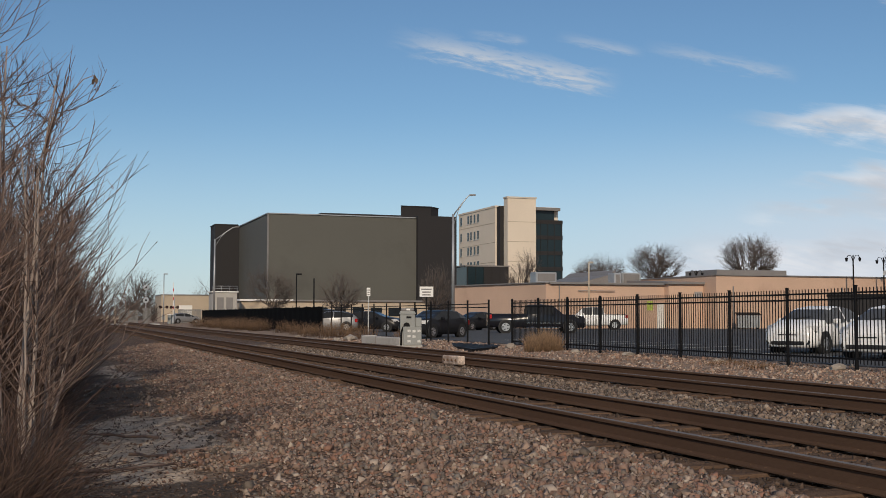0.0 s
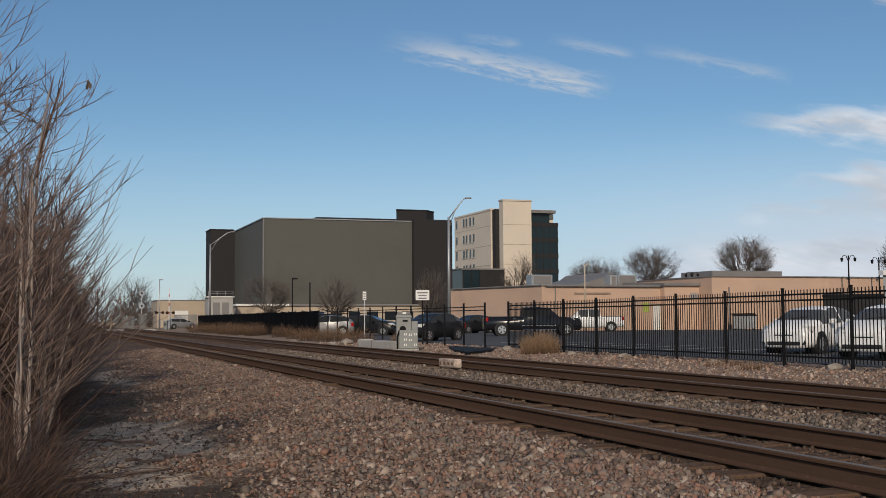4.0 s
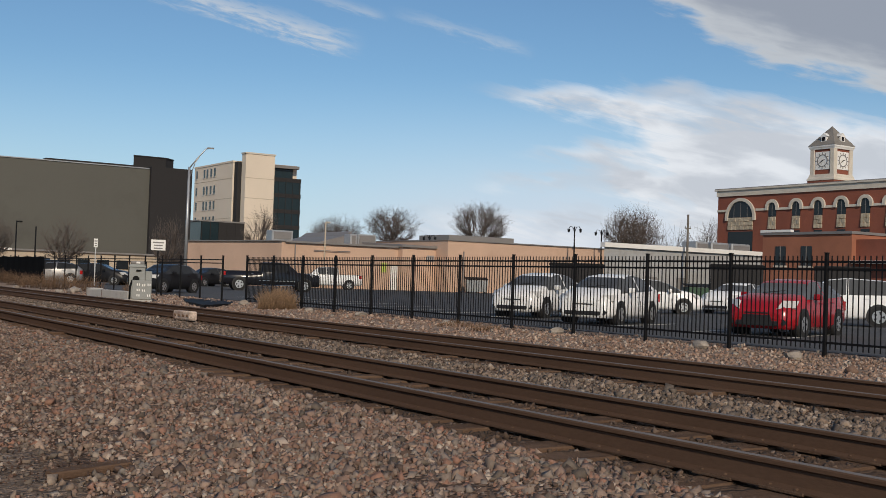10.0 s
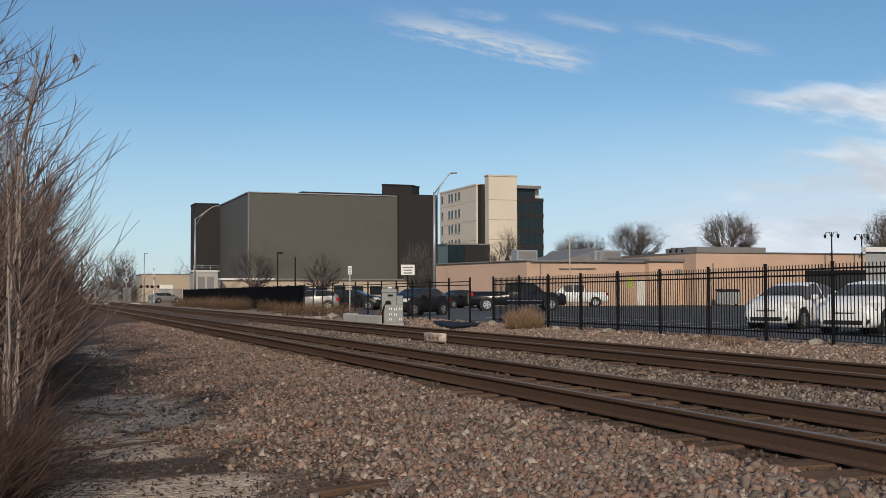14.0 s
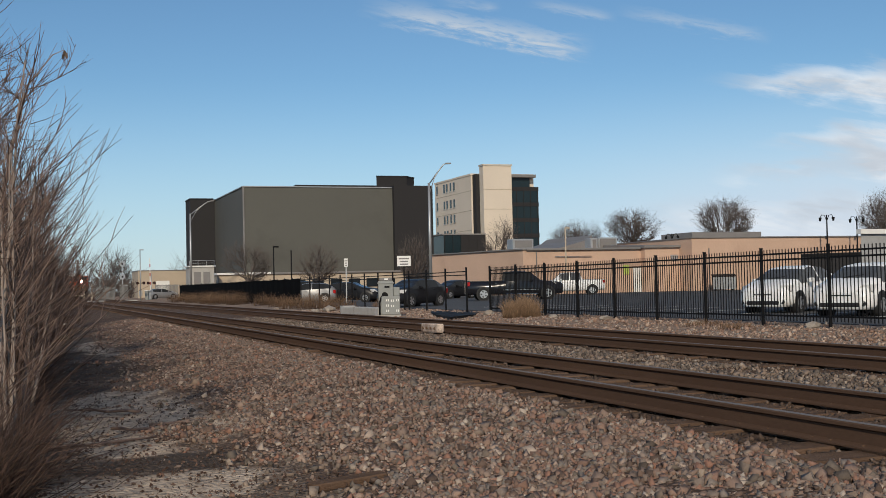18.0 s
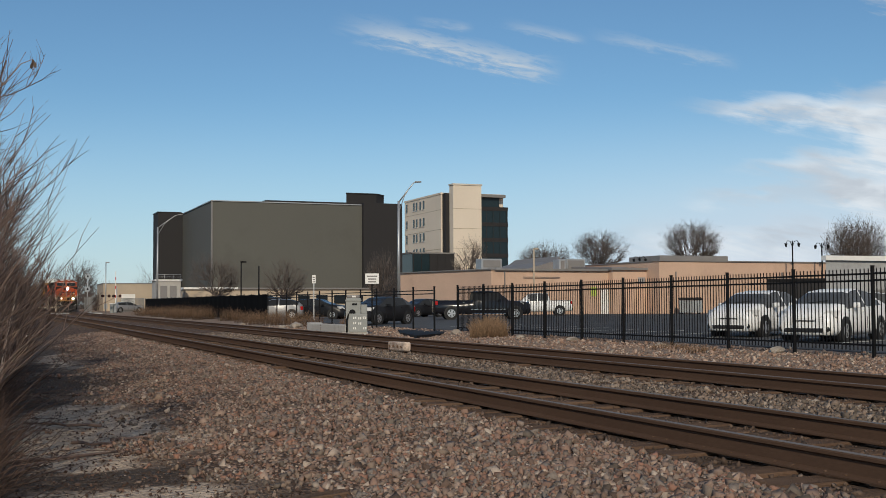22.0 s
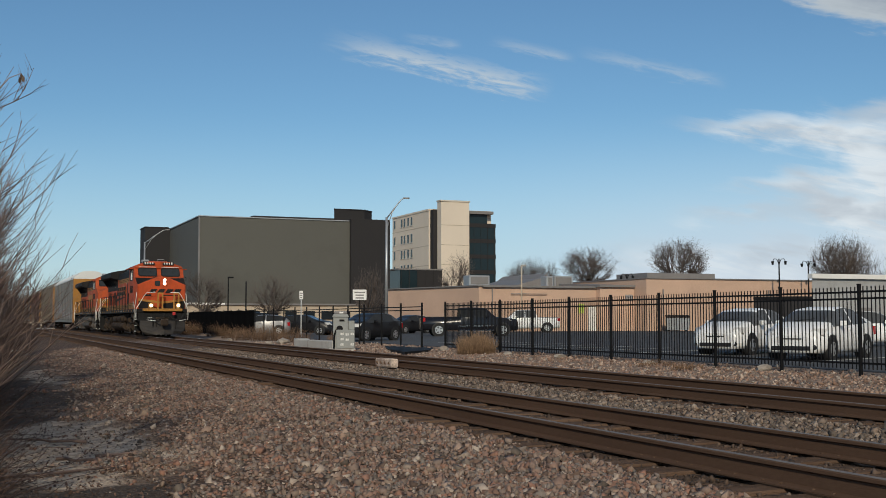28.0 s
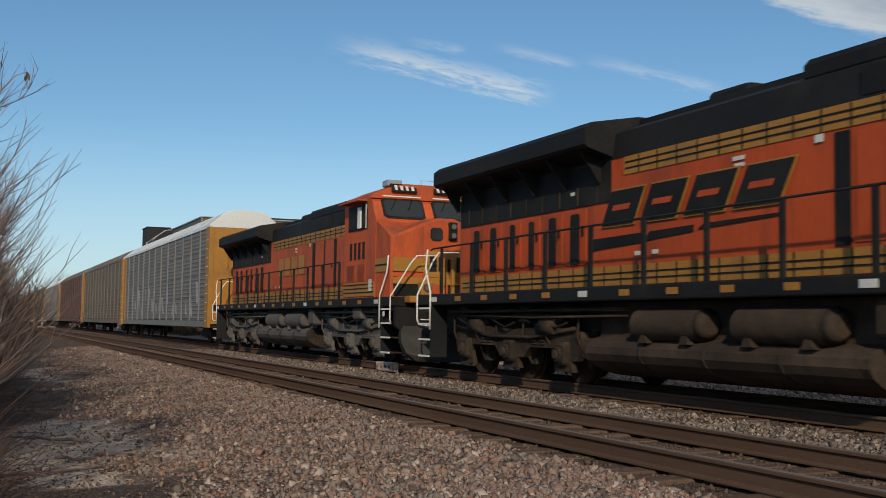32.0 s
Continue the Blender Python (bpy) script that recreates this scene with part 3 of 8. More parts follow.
def build_fence():
    t = thing("metal_fence", "black ornamental steel picket fence between railway and lot", "fence")
    post = Mesh()
    post.box(-0.032, 0.032, -0.032, 0.032, -0.25, FENCE_H + 0.04, 0.006)
    post.box(-0.038, 0.038, -0.038, 0.038, FENCE_H + 0.04, FENCE_H + 0.06, 0.006)
    post_mesh = post.mesh("post", M_BLACK)
    pick = Mesh()
    pick.box(-0.0085, 0.0085, -0.0085, 0.0085, 0.06, FENCE_H)
    pick_mesh = pick.mesh("picket", M_BLACK)
    first = 20.36 - 6 * FENCE_STEP

    def post_at(i):
        return first + i * FENCE_STEP + (0.20 if i < 4 else 0.05 if i == 4 else 0.0)

    rail_shapes = {}
    far_m = Mesh()
    made = 0
    for i in range(0, 53):
        opening, plain = i == 14, i > 14
        y = post_at(i)
        span = post_at(i + 1) - y
        lift = max(0.0, 0.06 - 0.003 * max(0.0, y - 13))
        p = part("post", post_mesh, None, t, at=pose(FENCE_X, y, lift))
        if i == 52:
            continue
        for z in () if opening else (FENCE_H - 0.11, FENCE_H - 0.25) if plain else (FENCE_H - 0.11, FENCE_H - 0.25, 0.18):
            key = round(span, 3)
            if key not in rail_shapes:
                rail_shapes[key] = Mesh().box(-0.02, 0.02, 0.04, span - 0.04, -0.02, 0.02).mesh("fence_rail", M_BLACK)
            part("fence_rail", rail_shapes[key], None, t, at=pose(FENCE_X, y, z + lift))
        for k in range(1, 1 if opening or plain else 21):
            yy = y + k * span / 21
            if made < 300 and y > first + 2 * FENCE_STEP:
                part("picket", pick_mesh, None, t, at=pose(FENCE_X, yy, lift))
                made += 1
            else:
                far_m.box(FENCE_X - 0.010, FENCE_X + 0.010, yy - 0.0085, yy + 0.0085, 0.06 + lift, FENCE_H + lift)
    far = part("picket_run", far_m, M_BLACK, t)
    far["kind"] = "stuff"
    screen = Mesh()
    y0, y1 = first + 27 * FENCE_STEP, first + 52 * FENCE_STEP
    ring = []
    n = 120
    for k in range(n + 1):
        y = y0 + (y1 - y0) * k / n
        wave = 0.008 * math.sin(k * 1.7) + 0.012 * math.sin(k * 0.37)
        ring.append([(FENCE_X - 0.06 + wave, y, 0.08), (FENCE_X - 0.05 + wave, y, 1.0), (FENCE_X - 0.06 + wave, y, FENCE_H - 0.02 + 0.02 * math.sin(k * 0.9)), (FENCE_X - 0.045 + wave, y, FENCE_H - 0.02 + 0.02 * math.sin(k * 0.9)), (FENCE_X - 0.045 + wave, y, 0.08)])
    screen.quadring(ring)
    part("privacy_screen", screen, material("black_screen_cloth", (0.0045, 0.0045, 0.005), 0.95, 0, 0.3, 0.8, 30.0, 0.1, spec=0.05), t, "black wind-screen cloth tied along the fence")


def build_lot():
    m = Mesh()
    m.box(18.0, 100, -30, 108, -0.3, 0.0)
    lot = part("parking_lot", m, M_ASPHALT)
    tagged(lot, "dark asphalt parking lot behind the fence", "parking lot", kind="structure")
    for i in range(14):
        y = 12 + i * 2.9
        m = Mesh()
        ang = radians(23)
        dx, dy = 5.2 * math.cos(ang), 5.2 * math.sin(ang)
        m.quadring([[(20.6, y, 0.004), (20.6, y + 0.11, 0.004), (20.6 + dx, y + dy + 0.11, 0.004), (20.6 + dx, y + dy, 0.004)], [(20.6, y, 0.008), (20.6, y + 0.11, 0.008), (20.6 + dx, y + dy + 0.11, 0.008), (20.6 + dx, y + dy, 0.008)]])
        part("parking_line", m, M_PAINTLINE, lot, "worn white painted bay line")


build_ground()
build_lot()


# ---- buildings ----
M_GREYWALL = material("grey_metal_cladding", (0.098, 0.096, 0.083), 0.7, 0, 0.06, 0.08, 8.0, 0.05, (0.080, 0.078, 0.068), 0.4, 0.15)
M_DARKBRICK = material("dark_purple_brick", (0.0185, 0.0170, 0.0180), 0.8, 0, 0.15, 0.3, 6.0, 0.1)
M_CREAM = material("cream_stucco", (0.70, 0.61, 0.50), 0.85, 0, 0.05, 0.1, 8.0, 0.05)
M_TAN = material("salmon_tan_stucco", (0.56, 0.385, 0.285), 0.9, 0, 0.08, 0.2, 10.0, 0.1, (0.46, 0.31, 0.225), 0.4, 0.25)
M_WINDOW = glass("dark_window_glass", (0.02, 0.025, 0.03), 0.10, 0.3)
M_TEAL = glass("blue_green_curtain_glass", (0.016, 0.030, 0.037), 0.10, 0.35)
M_WHITE = material("white_paint", (0.78, 0.77, 0.74), 0.6, 0, 0.06, 1.0, 20.0, 0.05, (0.5, 0.48, 0.44), 0.3, 1.0)
M_GREYROOF = material("grey_roof_metal", (0.20, 0.19, 0.185), 0.6, 0, 0.1, 0.6, 20.0, 0.1)
M_BRICK = material("red_brick", (0.235, 0.075, 0.045), 0.85, 0, 0.18, 0.25, 14.0, 0.2, (0.17, 0.06, 0.045), 0.4, 0.4)
M_ORANGEBRICK = material("orange_brick", (0.33, 0.13, 0.075), 0.85, 0, 0.15, 0.3, 14.0, 0.2, (0.24, 0.10, 0.06), 0.4, 0.5)
M_LIMESTONE = material("pale_limestone", (0.58, 0.53, 0.45), 0.8, 0, 0.12, 0.6, 16.0, 0.1)
M_STONEPANEL = material("mottled_stone_panel", (0.44, 0.37, 0.27), 0.85, 0, 0.35, 1.2, 6.0, 0.3)
M_BEIGE = material("beige_block_wall", (0.46, 0.38, 0.29), 0.9, 0, 0.1, 0.3, 12.0, 0.1)
M_STEELGREY = material("galvanised_steel", (0.42, 0.43, 0.44), 0.45, 0.6, 0.1, 1.0, 30.0, 0.05)

M_LAMP = glow("lit_headlamp", (1.0, 0.95, 0.95), 600.0)
M_REDHOSE = material("red_fitting", (0.45, 0.02, 0.02), 0.5, 0, 0.1, 2.0, 30.0, 0.0)


def solid(name, mat, parent, x0, x1, y0, y1, z0, z1, label="", c=0.0):
    return part(name, Mesh().box(x0, x1, y0, y1, z0, z1, c), mat, parent, label)


def grey_building():
    t = thing("warehouse_building", "big windowless dark grey clad building", "building")
    H = 15.9
    solid("main_wall", M_GREYWALL, t, 29.6, 52.2, 161.0, 196, -0.5, H, "plain dark grey clad block")
    solid("roof_edge", M_STEELGREY, t, 29.5, 52.1, 160.85, 161.4, H + 0.003, H + 0.14, "thin pale metal parapet cap")
    solid("side_roof_edge", M_STEELGREY, t, 29.45, 30.0, 161.403, 196, H + 0.003, H + 0.14)
    solid("corner_trim", M_GREYROOF, t, 29.48, 29.7, 160.85, 160.997, -0.5, H - 0.05, "pale metal corner trim")
    solid("stair_block", M_DARKBRICK, t, 25.6, 29.597, 187, 192.6, -0.5, H + 0.25, "dark brick stair tower")
    solid("stair_cap", M_DARKBRICK, t, 25.5, 29.4, 186.9, 192.7, H + 0.253, H + 0.40)
    solid("dark_block", M_DARKBRICK, t, 52.203, 58.4, 160.2, 196, -0.5, H + 0.35, "dark brick end block")
    plan = [(51.9, 168), (56.9, 168), (58.9, 170.2), (60.5, 182), (56.4, 182)]
    part("penthouse", Mesh().prism_z(plan, H + 0.35, 18.35), M_DARKBRICK, t, "dark roof penthouse with a cut corner")
    part("penthouse_cap", Mesh().prism_z([(55.6 + (x - 55.6) * 1.02, 174 + (y - 174) * 1.02) for x, y in plan], 18.353, 18.5), M_DARKBRICK, t)
    solid("roof_screen", M_DARKBRICK, t, 38.0, 51.8, 163.5, 166.0, H + 0.16, H + 0.62, "low dark plant screen on the roof")
    for i, (x0, x1, h) in enumerate(((42.6, 43.6, 0.4), (44.0, 45.4, 0.25), (45.8, 47.4, 0.65), (47.7, 49.8, 0.5), (50.2, 51.6, 0.8))):
        solid("roof_unit", M_STEELGREY if i == 4 else M_GREYROOF, t, x0, x1, 166 + i, 168 + i, H, H + 0.25 + h, "small rooftop unit", 0.05)
    return t


def hotel():
    t = thing("hotel_building", "cream stucco multi-storey block with dark glass bays", "building")
    X = 85.0
    solid("side_wing", M_CREAM, t, X, X + 14, 210.3, 231.6, -0.5, 23.2, "cream stucco wing")
    solid("wing_parapet", M_CREAM, t, X - 0.12, X + 14, 210.2, 231.7, 23.2, 23.55)
    solid("dark_bay", M_DARKBRICK, t, X + 0.35, X + 5, 208.6, 210.297, -0.5, 23.3, "dark brick recessed bay")
    solid("stair_tower", M_CREAM, t, 86.2, 92.4, 206.6, 208.597, -0.5, 24.8, "cream stair tower")
    solid("tower_cap", M_LIMESTONE, t, 86.05, 92.55, 206.45, 208.7, 24.8, 25.1)
    for z in (8.0, 12.0, 16.0, 20.0):
        solid("tower_joint", M_STONEPANEL, t, 86.2, 92.4, 206.57, 206.597, z, z + 0.1)
        solid("wing_joint", M_STONEPANEL, t, X - 0.03, X - 0.003, 210.3, 231.6, z, z + 0.1)
    solid("glass_bay", M_TEAL, t, 92.403, 99.4, 209.0, 212, -0.5, 20.4, "blue-green glass corner bay")
    solid("upper_bay", M_TEAL, t, 92.403, 97.6, 209.2, 212, 20.4, 22.7)
    solid("roof_canopy", M_GREYROOF, t, 92.5, 98.6, 208.2, 213, 22.7, 23.3, "flat grey roof canopy")
    for z in (4.0, 7.2, 10.4, 13.6, 16.8, 20.0):
        solid("spandrel", M_DARKBRICK, t, 92.45, 99.45, 208.93, 208.997, z, z + 0.8)
    for k in range(5):
        solid("mullion", M_DARKBRICK, t, 92.9 + k * 1.55, 93.0 + k * 1.55, 208.9, 208.927, 0, 20.3)
    frame_m = material("pale_window_frame", (0.55, 0.52, 0.46), 0.6, 0, 0.05, 1.0, 10.0, 0)
    for z in (20.9, 17.3, 14.1, 10.9, 7.7, 4.5):
        for y in (219.9, 221.9, 224.1, 225.8, 230.2):
            w = part("window", Mesh().box(X - 0.05, X + 0.15, y - 0.42, y + 0.42, z, z + 1.75), M_WINDOW, t)
            part("window_sill", Mesh().box(X - 0.14, X - 0.055, y - 0.6, y + 0.6, z - 0.12, z - 0.003), frame_m, w)
    g = thing("glass_annex", "low blue glass annex before the cream block", "building")
    solid("annex_wall", M_TEAL, g, 71.2, 79.4, 190, 200, -0.5, 10.1, "blue glass wall")
    solid("annex_bay", M_DARKBRICK, g, 74.6, 79.35, 189.9, 189.995, -0.5, 10.05, "darker end of the annex")
    solid("annex_roof", M_GREYROOF, g, 70.8, 79.5, 189.8, 200.2, 10.1, 10.35)
    for k in range(6):
        solid("mullion", M_DARKBRICK, g, 71.3 + k * 1.6, 71.4 + k * 1.6, 189.83, 189.897, 0, 10.1)


def tan_building():
    t = thing("shop_building", "long low salmon-tan stucco commercial building", "building")
    part("side_wall", Mesh().prism_z([(43.0, 94.0), (49, 94.0), (47, 109), (39.3, 109)], -0.3, 4.17), M_TAN, t, "shaded stucco side wall")
    part("side_coping", Mesh().prism_z([(42.85, 93.85), (49, 93.85), (47, 109), (39.1, 109)], 4.173, 4.28), M_GREYROOF, t)
    solid("front_wall", M_TAN, t, 43.2, 59.2, 93.99, 110, -0.3, 4.1, "stucco front wall")
    solid("front_coping", M_GREYROOF, t, 43.3, 59.2, 93.7, 94.3, 4.1, 4.27, "dark metal roof edge")
    solid("middle_wall", M_TAN, t, 55.4, 59.197, 93.2, 93.987, -0.3, 4.2, "stucco wall under the metal roof")
    part("metal_roof", Mesh().prism_x([(92.9, 4.2), (92.9, 4.42), (101, 4.75), (101, 4.2)], 55.2, 59.5), M_GREYROOF, t, "low grey sheet-metal roof")
    solid("wall_vent", M_STEELGREY, t, 58.2, 59.0, 93.12, 93.197, 2.9, 3.5, "grey wall vent")
    part("gable_roof", Mesh().prism_y([(51.4, 4.3), (59.2, 4.3), (59.0, 6.25), (58.2, 5.7), (55.0, 4.85)], 110.5, 122), M_GREYROOF, t, "dark curved roof end behind the front")
    solid("rear_parapet", M_GREYROOF, t, 64.5, 73.0, 99, 105, 5.1, 5.95, "grey roof box behind the parapet")
    solid("front_bay", M_TAN, t, 59.2, 83.0, 91.0, 106, -0.3, 5.0, "taller stucco front")
    solid("bay_coping", M_GREYROOF, t, 59.1, 83.1, 90.85, 106, 5.0, 5.1)
    part("side_door", Mesh().box(54.55, 55.35, 93.93, 93.987, 0.0, 2.35), M_WHITE, t, "white steel door")
    part("door_notice", Mesh().box(53.5, 54.1, 93.95, 93.985, 1.7, 2.6), material("yellow_green_notice", (0.42, 0.50, 0.10), 0.7), t, "yellow-green notice by the door")
    for x in (44.3, 57.4, 61.0, 73.5):
        solid("downpipe", M_GREYROOF, t, x, x + 0.08, (93.87 if x < 59 else 90.88), (93.985 if x < 59 else 90.995), 0, 4.0)
    part("wall_pipe", Mesh().path([(46.2, 93.8, 3.5), (50.0, 93.8, 3.5)], 0.04), M_GREYROOF, t, "conduit along the wall")
    for x0, x1, y, h in ((43.8, 46.0, 98, 1.0), (53.8, 54.6, 101, 1.15), (55.2, 57.4, 102, 1.25), (66.5, 69.5, 100, 0.7)):
        u = thing("rooftop_unit", "pale grey air handling unit on a flat roof", "air conditioner")
        part("casing", Mesh().box(x0, x1, y, y + 1.4, 4.1 if x0 < 59 else 5.0, (4.35 if x0 < 59 else 5.1) + h, 0.06), M_STEELGREY, u)
        part("grille", Mesh().box(x0 + 0.2, x1 - 0.2, y - 0.03, y - 0.002, 4.5 if x0 < 59 else 5.2, 4.2 + h + (0.9 if x0 > 59 else 0)), M_GREYROOF, u)


def far_left_buildings():
    t = thing("low_building", "long low beige building with a white roof edge", "building")
    solid("wall", M_BEIGE, t, 22.5, 47, 140, 150, -0.3, 2.95, "beige wall")
    solid("roof_edge", M_WHITE, t, 22.3, 29, 139.7, 150, 2.95, 3.2, "white roof edge")
    solid("roof_edge", M_GREYROOF, t, 29.003, 47, 139.7, 150, 2.95, 3.15)
    for k in range(6):
        part("window", Mesh().box(32 + k * 2.4, 33.5 + k * 2.4, 139.93, 139.998, 1.1, 2.2), M_WINDOW, t)
    t = thing("storage_building", "beige flat-roofed building beyond the crossing", "building")
    solid("wall", M_BEIGE, t, 18.3, 27.6, 200, 212, -0.3, 4.65)
    solid("roof_edge", M_GREYROOF, t, 18.2, 27.7, 199.9, 212.1, 4.65, 4.8)
    part("garage_door", Mesh().box(21.3, 23.6, 199.93, 199.998, 0.2, 2.9), M_WHITE, t, "white roller door")
    t = thing("utility_shed", "pale grey equipment shed behind the screened fence", "shed")
    part("body", Mesh().box(18.3, 21.2, 135, 138.5, -0.02, 3.9, 0.04), M_CONCRETE, t)
    part("roof", Mesh().box(18.15, 21.35, 134.85, 138.7, 3.9, 4.05), M_WHITE, t)
    rails = Mesh()
    for x in (18.3, 19.3, 20.3, 21.2):
        rails.tube((x, 135, 4.05), (x, 135, 4.65), 0.025)
    rails.tube((18.3, 135, 4.65), (21.2, 135, 4.65), 0.025).tube((18.3, 135, 4.35), (21.2, 135, 4.35), 0.02)
    part("guard_rail", rails, M_STEELGREY, t)
    for x in (18.8, 19.9):
        part("panel", Mesh().box(x, x + 0.8, 134.93, 134.998, 0.6, 3.3), M_GREYROOF, t)


grey_building()
hotel()
tan_building()
far_left_buildings()


# ---- the brick hall with its clock tower, and its neighbours ----
def arch_band(m, x, yc, z0, r_in, r_out, depth, leg, n=14):
    """A round-headed band on a wall that faces -x, with short legs, in one piece."""
    arc = [(math.cos(math.pi * k / n), math.sin(math.pi * k / n)) for k in range(n + 1)]
    pts = [(1.0, 0.0, -leg)] + [(c, q, 0.0) for c, q in arc] + [(-1.0, 0.0, -leg)]
    m.quadring([[(xx, yc + r * c, z0 + r * q + dz) for r, xx in ((r_in, x - depth), (r_out, x - depth), (r_out, x - 0.002), (r_in, x - 0.002))] for c, q, dz in pts])


def arch_fill(m, x, yc, z0, r, depth, n=14):
    m.prism_x([(yc + r * math.cos(math.pi * k / n), z0 + r * math.sin(math.pi * k / n)) for k in range(n + 1)], x - depth, x - 0.002)


def brick_hall():
    X, H = 100.0, 13.0
    t = thing("brick_hall", "red brick hall with pale stone arches and cornice", "building")
    solid("front_wall", M_BRICK, t, X, X + 22, 55, 94.7, -0.3, 12.2, "red brick wall")
    solid("cornice", M_LIMESTONE, t, X - 0.18, X + 22, 54.9, 94.8, 12.2, 12.86, "pale stone cornice")
    solid("parapet_cap", M_LIMESTONE, t, X - 0.35, X + 22, 54.8, 95.0, 12.86, 13.05, "projecting pale cornice lip")
    solid("roof_flashing", M_GREYROOF, t, X - 0.30, X + 22, 54.85, 94.95, 13.053, 13.13)
    spots = [(91.1, 1.92, 9.66, 9.66), (86.42, 0.57, 10.66, 9.62), (83.05, 0.57, 10.66, 9.62), (80.07, 0.57, 10.66, 9.62), (77.08, 0.57, 10.66, 9.62), (74.08, 0.57, 10.66, 9.62), (71.1, 0.57, 10.66, 9.62), (68.1, 0.57, 10.66, 9.62), (65.1, 0.57, 10.66, 9.62)]
    for yc, r, zc, zw in spots:
        o = Mesh()
        rim = 0.36
        arch_band(o, X, yc, zc, r, r + rim, 0.22, 0.36 if r > 1 else 0.30)
        part("arch_surround", o, M_LIMESTONE, t, "pale stone arch")
        g = Mesh()
        arch_fill(g, X, yc, zc, r - 0.02, 0.05)
        if zc - zw > 0.05:
            g.box(X - 0.05, X - 0.002, yc - r + 0.02, yc + r - 0.02, zw, zc)
        w = part("window", g, M_WINDOW, t, "arched dark blue-grey window")
        mu = Mesh()
        for k in ((-0.33, 0.0, 0.33) if r > 1 else (0.0,)):
            mu.box(X - 0.075, X - 0.055, yc + k * r * 1.6 - 0.02, yc + k * r * 1.6 + 0.02, zw, zc + r * (0.9 if k == 0 else 0.75))
        part("glazing_bar", mu, M_GREYROOF, w)
        for k in range(6 if r > 1 else 3):
            for j in range(3):
                wd = (2 * r - 0.04) / (6 if r > 1 else 3)
                y0 = yc - r + 0.02 + k * wd
                z0 = 8.20 + j * (zw - 0.02 - 8.20) / 3
                part("stone", Mesh().box(X - 0.10 - 0.03 * ((k * 7 + j * 5) % 3), X - 0.002, y0 + 0.01, y0 + wd - 0.01, z0 + 0.01, z0 + (zw - 0.02 - 8.20) / 3 - 0.01, 0.02), M_STONEPANEL, t, "mottled stone block under the window")
        part("lower_window", Mesh().box(X - 0.05, X - 0.002, yc - r + 0.05, yc + r - 0.05, 2.0, 8.0), M_WINDOW, t)
    edges = [94.7] + [v for yc, r, _, _ in spots for v in (yc + r + 0.36, yc - r - 0.36)] + [55]
    for k in range(0, len(edges), 2):
        a, b = edges[k + 1], edges[k]
        if b - a > 0.05:
            part("string_course", Mesh().box(X - 0.14, X - 0.002, a, b, 10.36, 10.62), M_LIMESTONE, t, "pale stone band")
    tw = thing("clock_tower", "square clock tower with a grey pyramid roof", "clock tower")
    cx, cy, hw = 103.95, 81.65, 1.62
    part("brick_base", Mesh().box(cx - hw - 0.18, cx + hw + 0.18, cy - hw - 0.18, cy + hw + 0.18, 12.4, 13.67), M_BRICK, tw, "red brick tower base")
    part("lower_cornice", Mesh().quadring([[(cx + sx * w, cy + sy * w, z) for sx, sy in ((-1, -1), (1, -1), (1, 1), (-1, 1))] for z, w in ((13.67, hw + 0.24), (13.85, hw + 0.22), (14.05, hw + 0.10), (14.36, hw + 0.03))]), M_LIMESTONE, tw)
    for sx in (-1, 1):
        for sy in (-1, 1):
            part("corner_pier", Mesh().box(cx + sx * (hw - 0.28) - 0.28, cx + sx * (hw - 0.28) + 0.28, cy + sy * (hw - 0.28) - 0.28, cy + sy * (hw - 0.28) + 0.28, 14.36, 17.15, 0.03), M_LIMESTONE, tw, "pale stone corner pier")
    part("core", Mesh().box(cx - hw + 0.15, cx + hw - 0.15, cy - hw + 0.15, cy + hw - 0.15, 14.36, 17.15), M_BRICK, tw)
    for axis in ("x", "y"):
        def put(name, mat, u0, u1, z0, z1, d0, d1, par, label=""):
            if axis == "x":
                m = Mesh().box(cx - hw + 0.15 - d1, cx - hw + 0.15 - d0, cy + u0, cy + u1, z0, z1)
            else:
                m = Mesh().box(cx + u0, cx + u1, cy - hw + 0.15 - d1, cy - hw + 0.15 - d0, z0, z1)
            return part(name, m, mat, par, label)
        f = put("clock_face", M_WHITE, -0.96, 0.96, 14.88, 16.86, 0.004, 0.06, tw, "white square clock face")
        ring = Mesh()
        n = 24
        for k in range(n):
            a0, a1 = 2 * math.pi * k / n, 2 * math.pi * (k + 1) / n
            q = [(r * math.cos(a), 15.87 + r * math.sin(a)) for r, a in ((0.60, a0), (0.70, a0), (0.70, a1), (0.60, a1))]
            if axis == "x":
                ring.prism_x([(cy + u, z) for u, z in q], cx - hw + 0.06, cx - hw + 0.085)
            else:
                ring.prism_y([(cx + u, z) for u, z in q], cy - hw + 0.06, cy - hw + 0.085)
        for k in range(12):
            a = 2 * math.pi * k / 12
            q = [(r * math.cos(a + d), 15.87 + r * math.sin(a + d)) for r, d in ((0.70, -0.05), (0.92, -0.05), (0.92, 0.05), (0.70, 0.05))]
            if axis == "x":
                ring.prism_x([(cy + u, z) for u, z in q], cx - hw + 0.06, cx - hw + 0.085)
            else:
                ring.prism_y([(cx + u, z) for u, z in q], cy - hw + 0.06, cy - hw + 0.085)
        part("dial", ring, M_GREYROOF, f, "dark dial ring with hour marks")
        hd = Mesh()
